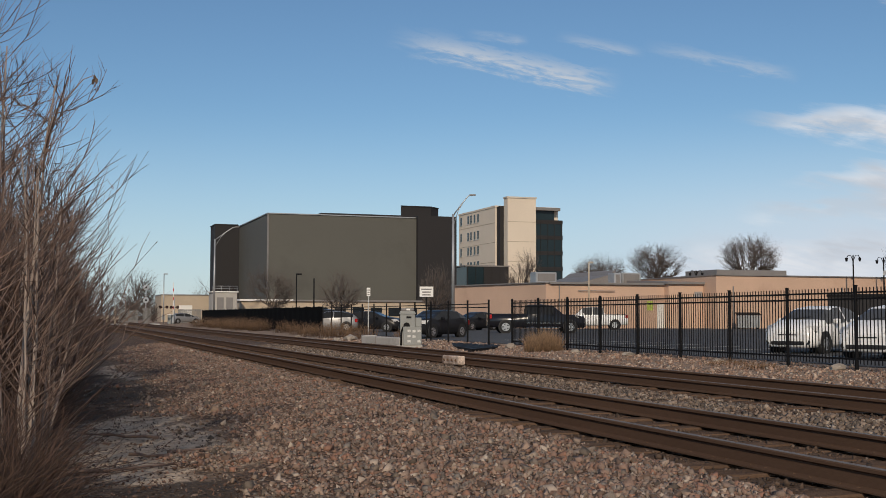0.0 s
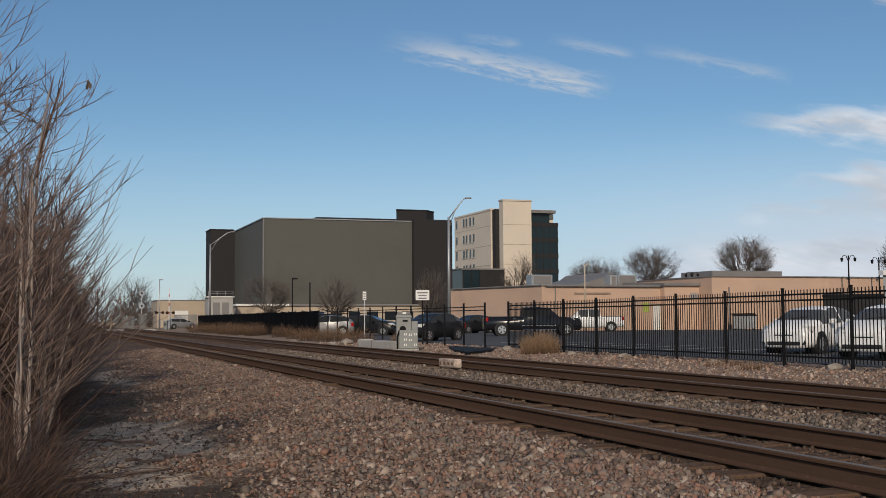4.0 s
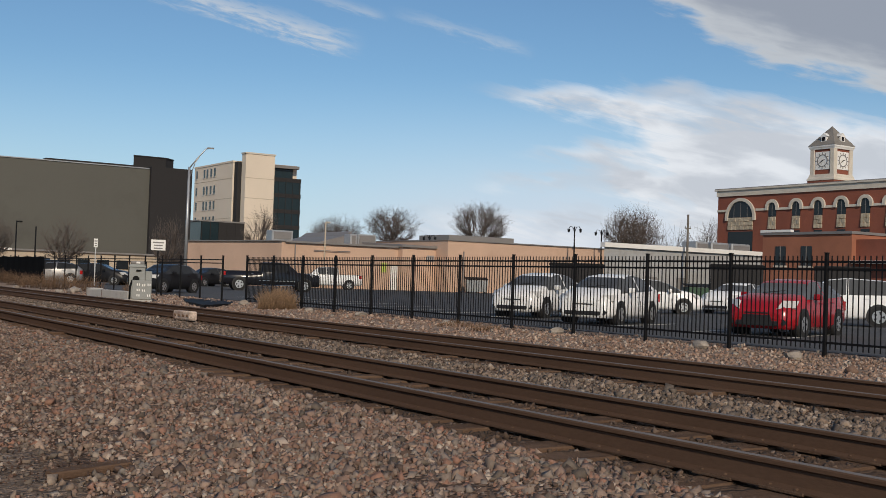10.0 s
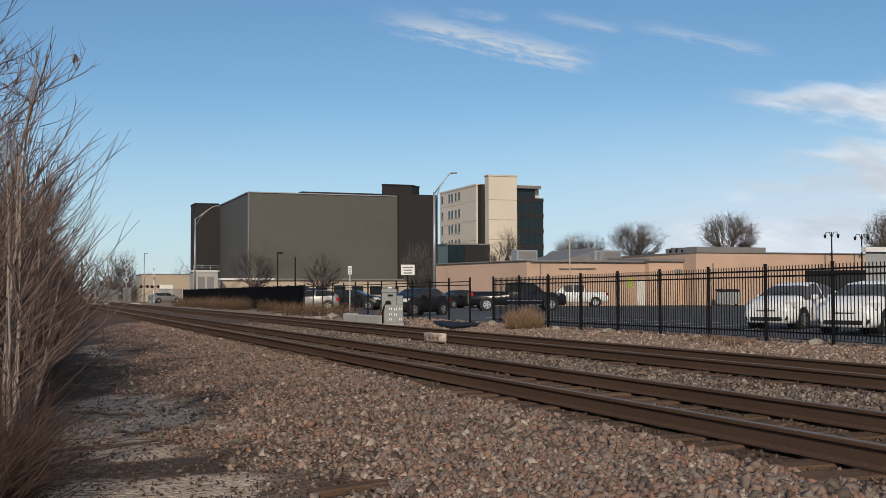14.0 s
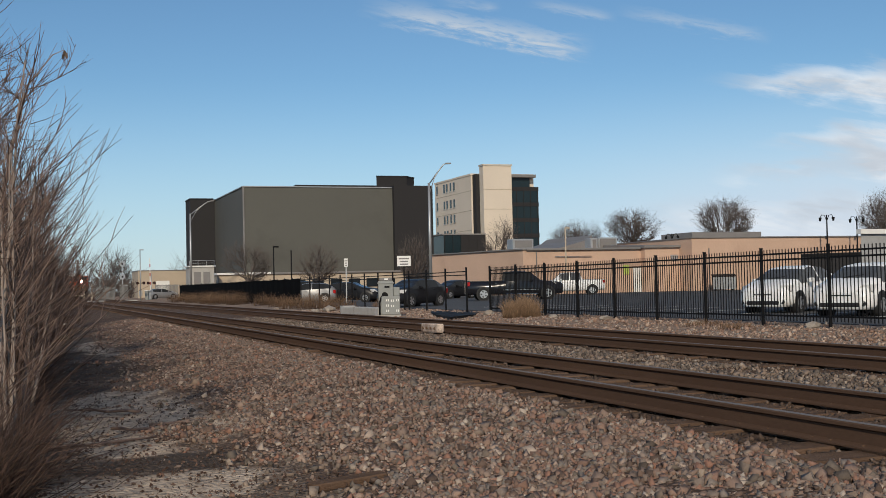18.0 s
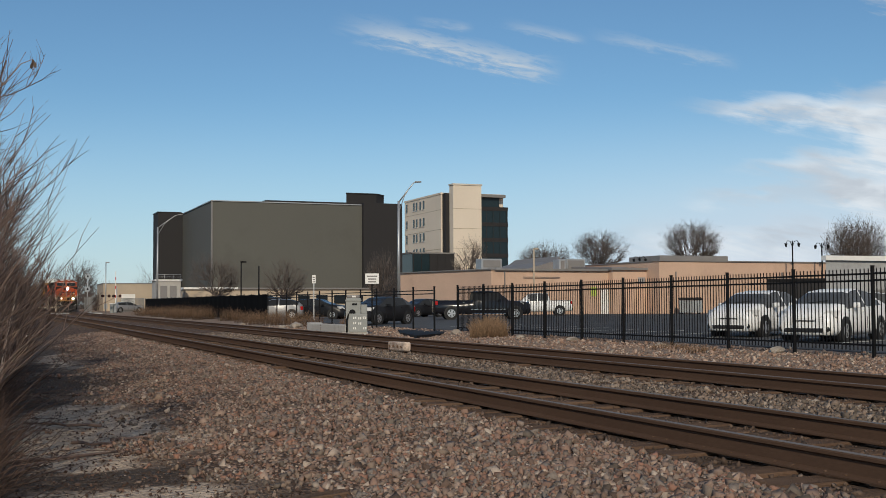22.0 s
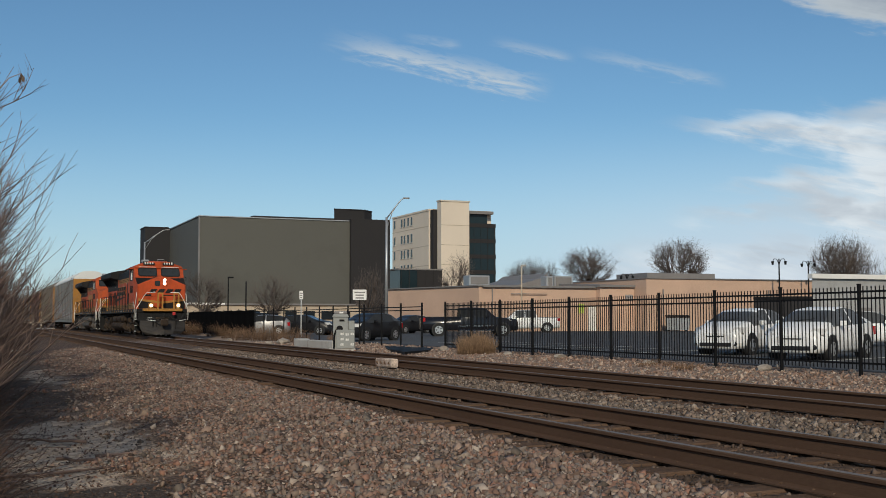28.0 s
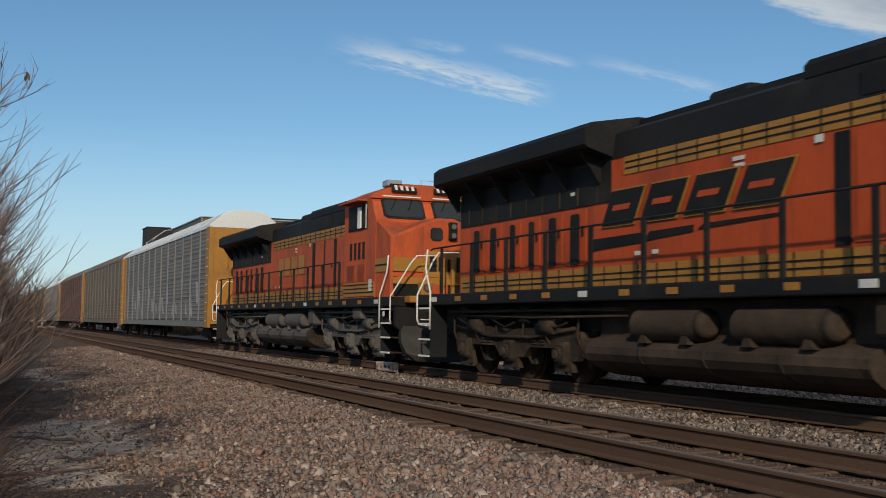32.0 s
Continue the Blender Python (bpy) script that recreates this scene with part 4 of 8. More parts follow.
        for ang, ln in ((math.radians(215), 0.62), (math.radians(20), 0.42)):
            du, dz = math.cos(ang), math.sin(ang)
            q = [(-dz * 0.05, 15.87 + du * 0.05), (du * ln, 15.87 + dz * ln), (dz * 0.05, 15.87 - du * 0.05)]
            s = 1 if axis == "y" else -1
            if axis == "x":
                hd.prism_x([(cy + s * u, z) for u, z in q], cx - hw + 0.03, cx - hw + 0.055)
            else:
                hd.prism_y([(cx + u, z) for u, z in q], cy - hw + 0.03, cy - hw + 0.055)
        part("clock_hand", hd, M_BLACK, f)
    part("upper_cornice", Mesh().quadring([[(cx + sx * w, cy + sy * w, z) for sx, sy in ((-1, -1), (1, -1), (1, 1), (-1, 1))] for z, w in ((17.15, hw + 0.01), (17.28, hw + 0.06), (17.42, hw + 0.14), (17.56, hw + 0.14))]), M_WHITE, tw, "white moulded cornice")
    part("pyramid_roof", Mesh().quadring([[(cx + sx * w, cy + sy * w, z) for sx, sy in ((-1, -1), (1, -1), (1, 1), (-1, 1))] for z, w in ((17.56, hw + 0.18), (17.66, hw + 0.12), (19.75, 0.10), (19.9, 0.02))]), material("grey_slate", (0.20, 0.185, 0.165), 0.8, 0, 0.15, 0.8, 12.0, 0.2), tw, "grey slate pyramid roof")
    for axis in ("x", "y"):
        d = Mesh()
        if axis == "x":
            d.prism_x([(cy - 0.36, 17.98), (cy + 0.36, 17.98), (cy + 0.36, 18.55), (cy + 0.52, 18.58), (cy, 18.98), (cy - 0.52, 18.58), (cy - 0.36, 18.55)], cx - 1.45, cx - 0.6)
        else:
            d.prism_y([(cx - 0.36, 17.98), (cx + 0.36, 17.98), (cx + 0.36, 18.55), (cx + 0.52, 18.58), (cx, 18.98), (cx - 0.52, 18.58), (cx - 0.36, 18.55)], cy - 1.45, cy - 0.6)
        dm = part("dormer", d, M_WHITE, tw, "white roof dormer")
        m = Mesh().box(cx - 1.48, cx - 1.453, cy - 0.20, cy + 0.20, 18.1, 18.52) if axis == "x" else Mesh().box(cx - 0.20, cx + 0.20, cy - 1.48, cy - 1.453, 18.1, 18.52)
        part("louvre", m, M_BLACK, dm)


def low_brick_and_grey():
    t = thing("brick_shop", "two-storey orange brick shop with small windows", "building")
    solid("wall", M_ORANGEBRICK, t, 70, 84, 53.0, 61.4, -0.3, 5.6, "orange brick wall")
    solid("coping", M_GREYROOF, t, 69.85, 84, 52.9, 61.55, 5.6, 5.8)
    solid("white_flashing", M_WHITE, t, 69.8, 70.2, 58.5, 61.5, 5.803, 6.0)
    for y in (59.55, 57.05):
        w = part("window", Mesh().box(69.93, 69.997, y - 0.5, y + 0.5, 3.2, 4.7), M_WINDOW, t, "dark sash window")
        part("glazing_bar", Mesh().box(69.90, 69.928, y - 0.03, y + 0.03, 3.2, 4.7), M_GREYROOF, w)
        part("window_sill", Mesh().box(69.82, 69.996, y - 0.62, y + 0.62, 3.05, 3.19), M_LIMESTONE, w)
    solid("rear_wall", M_BRICK, t, 70.5, 84, 44.0, 52.997, -0.3, 5.2, "darker brick wall")
    solid("awning", M_WHITE, t, 69.6, 70.497, 46.5, 52.9, 3.4, 3.6, "white metal awning")
    g = thing("grey_shed_row", "long grey block building with a white roof edge", "building")
    M_GREYBLOCK = material("grey_block_wall", (0.36, 0.365, 0.37), 0.9, 0, 0.1, 0.4, 10.0, 0.15, (0.27, 0.265, 0.26), 0.4, 0.5)
    part("wall", Mesh().prism_z([(65.2, 75.0), (86.0, 75.0), (96.0, 88.0), (78.0, 88.0)], -0.3, 4.55), M_GREYBLOCK, g, "pale grey painted block wall")
    solid("roof_edge", M_WHITE, g, 65.0, 86.1, 74.7, 75.3, 4.55, 4.95, "white roof edge")
    for x0, x1 in ((78.5, 80.2), (80.6, 83.0), (83.4, 86.0)):
        u = thing("rooftop_unit", "pale grey air handling unit on a flat roof", "air conditioner")
        part("casing", Mesh().box(x0, x1, 77, 79, 4.55, 5.7, 0.08), M_STEELGREY, u)
        part("grille", Mesh().box(x0 + 0.2, x1 - 0.2, 76.95, 76.997, 4.9, 5.5), M_GREYROOF, u)
    for x in (70.5, 74.0):
        part("wall_door", Mesh().box(x, x + 1.0, 74.93, 74.997, 0, 2.1), M_GREYROOF, g)
    # dark covered trailers and green bin before the walls
    for (x, y, w, h, rz) in ((49.2, 59.4, 3.6, 2.6, -40), (47.2, 43.2, 2.8, 2.55, -47), (47.6, 36.6, 2.6, 2.5, -52)):
        d = thing("dark_container", "dark covered container standing in the lot", "container", pose(x, y, 0, 0, 0, rz))
        part("body", Mesh().box(-w / 2, w / 2, -1.1, 1.1, 0.25, h, 0.04), M_DARKBRICK, d)
        part("rim", Mesh().box(-w / 2 - 0.05, w / 2 + 0.05, -1.15, 1.15, h - 0.2, h - 0.05), M_BLACK, d)
        part("skid", Mesh().box(-w / 2 + 0.3, w / 2 - 0.3, -0.9, 0.9, 0.0, 0.25), M_BLACK, d)
    M_GREEN = material("green_bin_paint", (0.05, 0.10, 0.06), 0.6, 0, 0.15, 1.0, 20.0, 0.05)
    for x, y, mat, lab in ((60.6, 88.0, M_STEELGREY, "grey steel dumpster by the tan wall"), (62.0, 60.4, M_GREEN, "green steel dumpster in the lot")):
        d = thing("dumpster", lab, "dumpster", pose(x, y, 0, 0, 0, -30))
        part("bin", Mesh().quadring([[(-1.0, -0.7, 0.12), (1.0, -0.7, 0.12), (1.0, 0.7, 0.12), (-1.0, 0.7, 0.12)], [(-1.05, -0.85, 1.25), (1.05, -0.85, 1.25), (1.05, 0.85, 1.25), (-1.05, 0.85, 1.25)]]), mat, d, "steel bin body")
        part("lid", Mesh().quadring([[(-1.08, -0.9, 1.26), (1.08, -0.9, 1.26), (1.08, 0.9, 1.45), (-1.08, 0.9, 1.45)], [(-1.08, -0.9, 1.31), (1.08, -0.9, 1.31), (1.08, 0.9, 1.52), (-1.08, 0.9, 1.52)]]), M_BLACK, d, "black plastic lid")
        for sx in (-0.8, 0.8):
            part("foot", Mesh().box(sx - 0.08, sx + 0.08, -0.6, 0.6, 0, 0.12), M_BLACK, d)


brick_hall()
low_brick_and_grey()


# ---- lamps, poles, signals and signs ----
def street_lamp(x, y, h, reach, rz, double=False):
    t = thing("street_lamp", "tall grey steel street lamp with a curved arm", "street lamp", pose(x, y, 0, 0, 0, rz))
    part("base", Mesh().tube((0, 0, -0.05), (0, 0, 0.6), 0.3, 0.28, 12), M_CONCRETE, t, "concrete footing")
    part("pole", Mesh().tube((0, 0, 0.6), (0, 0, h - 1.4), 0.13, 0.085, 12), M_STEELGREY, t)
    a = part("arm", Mesh().path([(0, 0, h - 1.5), (0.42 * reach, 0, h - 0.75), (0.85 * reach, 0, h - 0.06), (reach, 0, h)], 0.05, 8, 0.04), M_STEELGREY, t)
    part("brace", Mesh().path([(0, 0, h - 2.3), (0.3 * reach, 0, h - 1.1), (0.7 * reach, 0, h - 0.25)], 0.03, 6), M_STEELGREY, t)
    part("lamp_head", Mesh().quadring([[(reach - 0.1 + dx, s * w, z) for s, z in ((-1, h - 0.03), (1, h - 0.03), (0.7, h + 0.07), (-0.7, h + 0.07))] for dx, w in ((0.0, 0.05), (0.12, 0.11), (0.38, 0.11), (0.48, 0.05))]), M_GREYROOF, t, "flat lamp head")


def small_pole(x, y, h, r, mat, label, top=None):
    t = thing("light_pole", label, "pole", pose(x, y, 0))
    part("pole", Mesh().tube((0, 0, -0.05), (0, 0, h), r, r * 0.75, 8), mat, t)
    if top:
        part("lamp_head", Mesh().box(-0.05, 0.45, -0.12, 0.12, h - 0.05, h + 0.08, 0.02), mat, t)
    return t


M_ROCK = material("dull_limestone_rock", (0.33, 0.285, 0.24), 0.9, 0, 0.2, 4.0, 30.0, 0.3, (0.18, 0.14, 0.11), 0.4, 2.0)
M_BARK_POLE = material("grey_weathered_pole", (0.13, 0.115, 0.10), 0.9, 0, 0.2, 1.0, 20.0, 0.1)
M_DARKRED = material("unlit_red_lens", (0.05, 0.008, 0.008), 0.3, 0, 0.1, 2.0, 20.0, 0.0)
M_BLOCK = material("flaking_pale_block", (0.50, 0.40, 0.33), 0.9, 0, 0.5, 3.0, 14.0, 0.5, (0.20, 0.10, 0.07), 0.55, 4.5)
M_CABINET = material("pale_grey_cabinet_paint", (0.27, 0.28, 0.27), 0.55, 0, 0.08, 1.5, 25.0, 0.03, (0.26, 0.22, 0.18), 0.3, 1.2)


def site_details():
    street_lamp(27.8, 77.0, 10.0, 1.3, -18)
    street_lamp(17.35, 126.9, 11.1, 2.3, -8)
    small_pole(14.2, 152.0, 6.6, 0.08, M_STEELGREY, "thin grey pole beside the crossing", True)
    small_pole(20.6, 97.9, 4.8, 0.07, M_BLACK, "slim dark lamp pole in the lot", True)
    small_pole(21.0, 92.7, 4.3, 0.07, M_BLACK, "slim dark pole with a bent top")
    small_pole(47.0, 93.2, 6.1, 0.09, M_BEIGE, "tan pole by the shop wall", True)
    # twin-arm lamp behind the tan front
    for x, y, h in ((72.9, 88.5, 7.05), (76.5, 88.5, 6.9), (62.7, 100.0, 5.85)):
        t = thing("twin_street_lamp", "dark ornamental street lamp with two hanging lanterns", "street lamp", pose(x, y, 0, 0, 0, -38))
        part("pole", Mesh().tube((0, 0, 0), (0, 0, h), 0.1, 0.06, 8), M_BLACK, t)
        for sx in (-1, 1):
            part("arm", Mesh().path([(0, 0, h - 0.6), (sx * 0.2, 0, h - 0.05), (sx * 0.45, 0, h), (sx * 0.6, 0, h - 0.25)], 0.035, 6), M_BLACK, t)
            part("lantern", Mesh().tube((sx * 0.6, 0, h - 0.6), (sx * 0.6, 0, h - 0.25), 0.09, 0.15, 10), M_BLACK, t)
    for x, y, h in ((74.2, 73.9, 7.9),):
        t = thing("utility_pole", "weathered wooden utility pole", "utility pole", pose(x, y, 0))
        part("pole", Mesh().tube((0, 0, 0), (0, 0, h), 0.13, 0.09, 8), M_BARK_POLE, t)
        part("crossarm", Mesh().box(-0.35, 0.35, -0.05, 0.05, h - 1.3, h - 1.2), M_BARK_POLE, t)
        for k in (-0.3, 0.3):
            part("insulator", Mesh().tube((k, 0, h - 1.18), (k, 0, h - 1.03), 0.035, 0.025, 6), M_GREYROOF, t)
    t = thing("utility_pole", "weathered wooden utility pole far down the line", "utility pole", pose(8.8, 210, 0))
    part("pole", Mesh().tube((0, 0, -0.5), (0, 0, 7.0), 0.16, 0.12, 8), M_TIE, t)
    part("crossarm", Mesh().box(-1.1, 1.1, -0.06, 0.06, 6.3, 6.45), M_TIE, t)
    # railway signal mast
    t = thing("railway_signal", "silver railway signal mast with two round heads", "railway signal", pose(13.6, 173.5, -0.1))
    part("mast", Mesh().tube((0, 0, 0), (0, 0, 5.7), 0.09, 0.07, 8), M_STEELGREY, t)
    for z in (5.4, 3.5):
        m = Mesh().tube((0, -0.12, z), (0, -0.02, z), 0.42, 0.42, 20)
        h_ = part("signal_head", m, M_STEELGREY, t, "round back plate")
        part("hood", Mesh().tube((0, -0.35, z), (0, -0.12, z), 0.14, 0.14, 10), M_BLACK, h_)
    # crossing lights
    for x, y in ((14.4, 154.0), (16.0, 156.0)):
        t = thing("crossing_signal", "level crossing flashing light post", "crossing signal", pose(x, y, -0.05))
        part("post", Mesh().tube((0, 0, 0), (0, 0, 3.6), 0.07, 0.07, 8), M_STEELGREY, t)
        for a in (-1, 1):
            l_ = part("flasher", Mesh().tube((a * 0.42, -0.1, 2.3), (a * 0.42, -0.06, 2.3), 0.20, 0.20, 16), M_BLACK, t, "black round light target")
            part("lens", Mesh().tube((a * 0.42, -0.16, 2.3), (a * 0.42, -0.102, 2.3), 0.1, 0.1, 12), M_DARKRED, l_)
        part("light_bar", Mesh().box(-0.45, 0.45, -0.05, 0.0, 2.26, 2.34), M_BLACK, t)
        part("gate_housing", Mesh().box(-0.2, 0.2, -0.2, 0.2, 0.6, 1.3, 0.03), M_STEELGREY, t)
    # clutter round the level crossing
    t = thing("barricade", "weathered timber barricade beside the crossing road", "barricade", pose(7.0, 150.0, ground_z(3.0)))
    for x in (0.0, 0.95):
        part("post", Mesh().box(x - 0.10, x + 0.10, -0.1, 0.1, -0.2, 2.35, 0.02), M_BEIGE, t, "tan timber post")
    part("crossbar", Mesh().box(-1.6, 1.4, -0.16, -0.103, 0.95, 1.15, 0.01), M_BEIGE, t)
    M_LINK = material("dull_grey_fence_mesh", (0.20, 0.20, 0.195), 0.7, 0.2, 0.15, 1.0, 20.0, 0.05)
    for x0, x1, y, h in ((18.9, 22.4, 178.0, 2.1), (12.6, 13.6, 165.0, 2.2), (9.6, 12.4, 172.0, 1.9)):
        t = thing("mesh_fence", "grey slatted yard fence beyond the crossing", "fence", pose(x0, y, 0.0))
        n = int((x1 - x0) / 0.16)
        for k in range(n + 1):
            part("slat", Mesh().box(k * 0.16 - 0.055, k * 0.16 + 0.055, -0.02, 0.02, -0.15, h), M_LINK, t)
        part("top_rail", Mesh().box(-0.1, x1 - x0 + 0.1, 0.022, 0.07, h - 0.2, h - 0.1), M_STEELGREY, t)
    t = thing("relay_cabinet", "small pale relay cabinet at the level crossing", "control cabinet", pose(15.7, 157.0, -0.05))
    part("body", Mesh().box(-0.45, 0.45, -0.3, 0.3, 0.0, 1.25, 0.03), M_CABINET, t)
    part("roof", Mesh().box(-0.52, 0.52, -0.37, 0.37, 1.25, 1.33, 0.02), M_WHITE, t)
    part("door_seam", Mesh().box(-0.01, 0.01, -0.306, -0.301, 0.1, 1.2), M_GREYROOF, t)
    t = thing("crossing_gate", "raised white and red level crossing gate arm", "crossing gate", pose(15.85, 156.0, 0.0))
    part("arm", Mesh().box(-0.05, 0.05, -0.03, 0.03, 0.9, 5.6, 0.01), M_WHITE, t, "upright white gate arm")
    for z in (2.0, 3.2, 4.4):
        part("red_band", Mesh().box(-0.053, 0.053, -0.034, 0.034, z, z + 0.4), M_REDHOSE, t)
    part("counterweight", Mesh().box(-0.16, 0.16, -0.1, 0.1, 0.1, 0.9, 0.03), M_STEELGREY, t)
    # pale strips of the road that crosses the tracks
    t = thing("road_panel", "pale concrete panels of the level crossing", "level crossing")
    for x in (7.7, 9.25, 12.6):
        part("panel", Mesh().box(x, x + 1.1, 151.0, 158.0, -0.2, 0.04, 0.02), M_CONCRETE, t)
    # control cabinet beside the track
    t = thing("control_cabinet", "grey steel trackside control cabinet with an open-faced lower box", "control cabinet", pose(13.75, 43.2, -0.08, 0, 0, -17))
    part("plinth", Mesh().box(-0.55, 0.5, -0.35, 0.4, -0.1, 0.06, 0.02), M_CONCRETE, t, "concrete plinth")
    part("lower_box", Mesh().box(-0.28, 0.46, -0.38, 0.25, 0.06, 0.80, 0.02), M_CABINET, t, "grey lower housing")
    for i, j, dz in ((0, 0, 0.0), (0, 1, 0.0), (0, 2, 0.0), (1, 1, -0.02), (1, 2, -0.02), (2, 0, 0.0), (2, 2, 0.0)):
        for e in (0.0, 0.075):
            part("vent_slot", Mesh().box(-0.10 + i * 0.20 + e, -0.06 + i * 0.20 + e, -0.39, -0.381, 0.17 + j * 0.21 + dz, 0.26 + j * 0.21 + dz), M_WHITE, t, "pale vent slot")
    part("upper_box", Mesh().box(-0.40, 0.20, -0.28, 0.22, 0.06, 1.42, 0.02), M_CABINET, t, "pale grey upper cabinet")
    part("side_box", Mesh().box(0.205, 0.46, -0.22, 0.20, 0.80, 1.16, 0.02), M_CABINET, t, "lower side box")
    part("eave", Mesh().box(-0.43, 0.23, -0.31, 0.25, 1.30, 1.36, 0.012), M_CABINET, t, "overhanging lip")
    part("cap", Mesh().box(-0.36, 0.16, -0.26, 0.20, 1.42, 1.54, 0.03), M_GREYROOF, t, "darker cabinet cap")
    part("label_plate", Mesh().box(-0.15, 0.0, -0.27, -0.262, 1.45, 1.52), M_WHITE, t)
    part("latch", Mesh().box(-0.15, 0.05, -0.31, -0.282, 1.14, 1.21), M_BLACK, t)
    part("cable_opening", Mesh().tube((-0.14, -0.33, 0.84), (-0.14, -0.282, 0.84), 0.13, 0.13, 12), M_BLACK, t, "dark cable opening")
    part("conduit", Mesh().path([(-0.36, -0.34, 0.05), (-0.36, -0.34, 0.55), (-0.28, -0.33, 0.78), (-0.16, -0.32, 0.84)], 0.035, 8), M_BLACK, t, "black cable conduit")
    # low concrete trough beside the cabinet
    for x, y, ln, rz in ((14.05, 47.6, 4.6, 95), (14.6, 52.4, 1.6, 80)):
        t = thing("concrete_slab", "pale concrete cable trough lying on the gravel", "concrete slab", pose(x, y, -0.12, 0, 0, rz))
        part("slab", Mesh().box(-ln / 2, ln / 2, -0.3, 0.3, 0, 0.34, 0.03), M_CONCRETE, t)
        part("joint", Mesh().box(ln * 0.12, ln * 0.12 + 0.03, -0.305, 0.305, 0.02, 0.345), M_TIE, t)
    rng = random.Random(12)
    for x, y, s in ((14.5, 55.4, 0.85), (13.8, 55.6, 0.5), (16.2, 33.2, 0.35), (16.3, 29.8, 0.4), (16.5, 20.6, 0.42), (16.4, 15.9, 0.45), (15.9, 13.2, 0.4), (16.3, 25.0, 0.35), (14.0, 66.0, 0.4), (16.4, 39.0, 0.5), (0.9, 38.0, 0.35)):
        b = bmesh.new()
        bmesh.ops.create_icosphere(b, subdivisions=2, radius=0.5)
        for v in b.verts:
            v.co *= 1 + 0.55 * noise.noise(v.co * 2.6 + Vector((x, y, 0)))
            v.co.x *= s * 0.95
            v.co.y *= s * 0.7
            v.co.z *= s * 0.5
        me = bpy.data.meshes.new("rock")
        b.to_mesh(me)
        b.free()
        me.materials.append(M_ROCK)
        ob = new("rock", me)
        ob.matrix_basis = pose(x, y, ground_z(x) + s * 0.12, 0, 0, rng.uniform(0, 180))
        tagged(ob, "pale limestone rock lying in the gravel", "rock", "loose rocks by the fence")
    # yellow-painted concrete block by the rail
    t = thing("concrete_block", "pale flaking concrete block with rough holes beside the rail", "concrete block", pose(9.55, 26.4, -0.055, 0, 0, 6))
    part("block", Mesh().box(-0.10, 0.10, -0.47, 0.47, 0, 0.22, 0.03), M_BLOCK, t)
    hol = Mesh()
    for k in range(4):
        hol.tube((-0.103, -0.34 + k * 0.22, 0.12), (-0.09, -0.33 + k * 0.22, 0.11), 0.045, 0.04, 7)
    part("hole", hol, M_TIE, t)
    # dark rubber sheet before the fence's opening
    ob = part("rubber_mat", Mesh().prism_z([(13.9, 36.6), (15.6, 38.6), (17.2, 41.8), (18.0, 46.2), (16.2, 45.0), (14.8, 40.8)], -0.25, 0.0), M_BLACK)
    tagged(ob, "black rubber sheet lying flat before the fence opening", "mat")
    ob = part("discarded_board", Mesh().box(-0.55, 0.55, -0.14, 0.14, 0.0, 0.07, 0.015), M_CONCRETE, at=pose(1.7, 57.0, ground_z(1.7) + 0.02, 4, 3, 12))
    tagged(ob, "pale discarded board lying at the thicket's edge", "board")
    ob = part("split_tie_piece", Mesh().box(-0.30, 0.30, -0.07, 0.07, 0.0, 0.06, 0.012), M_TIE, at=pose(2.24, 8.1, rough_z(2.24, 8.1) - 0.005, 2, -3, 8))
    tagged(ob, "brown piece of a split wooden tie in the gravel", "wood piece")
    # signs
    for x, y, zt, w, h, lab in ((16.62, 49.7, 2.52, 0.64, 0.48, "white parking sign with dark writing bars on the fence"), (16.62, 59.8, 2.70, 0.20, 0.46, "small white marker sign on a post")):
        t = thing("sign", lab, "sign", pose(x, y, 0, 0, 0, -15))
        part("post", Mesh().box(-0.03, 0.03, 0.01, 0.06, -0.1, zt, 0.004), M_STEELGREY if w < 0.5 else M_BLACK, t)
        b = part("board", Mesh().box(-w / 2, w / 2, -0.012, 0.008, zt - h, zt, 0.003), M_WHITE, t, "white sign board")
        bars = Mesh()
        for k in range(3):
            z = zt - 0.12 - k * h * 0.27
            ww = w * (0.38 if k == 0 else 0.30)
            bars.box(-ww, ww, -0.018, -0.0135, z - h * 0.08, z + h * 0.04)
        part("writing_bar", bars, M_GREYROOF, b)


site_details()


# ---- bare trees, the thicket and dead grass ----
M_BARK = material("grey_brown_bark", (0.115, 0.092, 0.078), 0.9, 0, 0.2, 2.0, 20.0, 0.2)
M_TWIG = material("bare_twig_bark", (0.172, 0.118, 0.096), 0.85, 0, 0.2, 1.5, 15.0, 0.1, per_island=0.45)
M_TWIG_PALE = material("pale_sapling_bark", (0.27, 0.215, 0.18), 0.8, 0, 0.2, 1.5, 15.0, 0.1, per_island=0.35)
M_BRUSH = material("reddish_dead_brush", (0.085, 0.050, 0.036), 0.9, 0, 0.25, 1.0, 12.0, 0.0, per_island=0.5)
M_DRYGRASS = material("dry_straw_grass", (0.265, 0.170, 0.100), 0.9, 0, 0.2, 1.0, 12.0, 0.0, per_island=0.45)
M_FARGRASS = material("weathered_brown_grass", (0.165, 0.100, 0.058), 0.9, 0, 0.2, 1.0, 12.0, 0.0, per_island=0.45)
M_FARTWIG = material("distant_bare_twigs", (0.115, 0.093, 0.082), 0.9, 0, 0.15, 0.5, 5.0, 0.0)
M_LEAF = material("dead_leaf", (0.10, 0.07, 0.05), 0.8, 0, 0.2, 5.0, 30.0, 0.0)


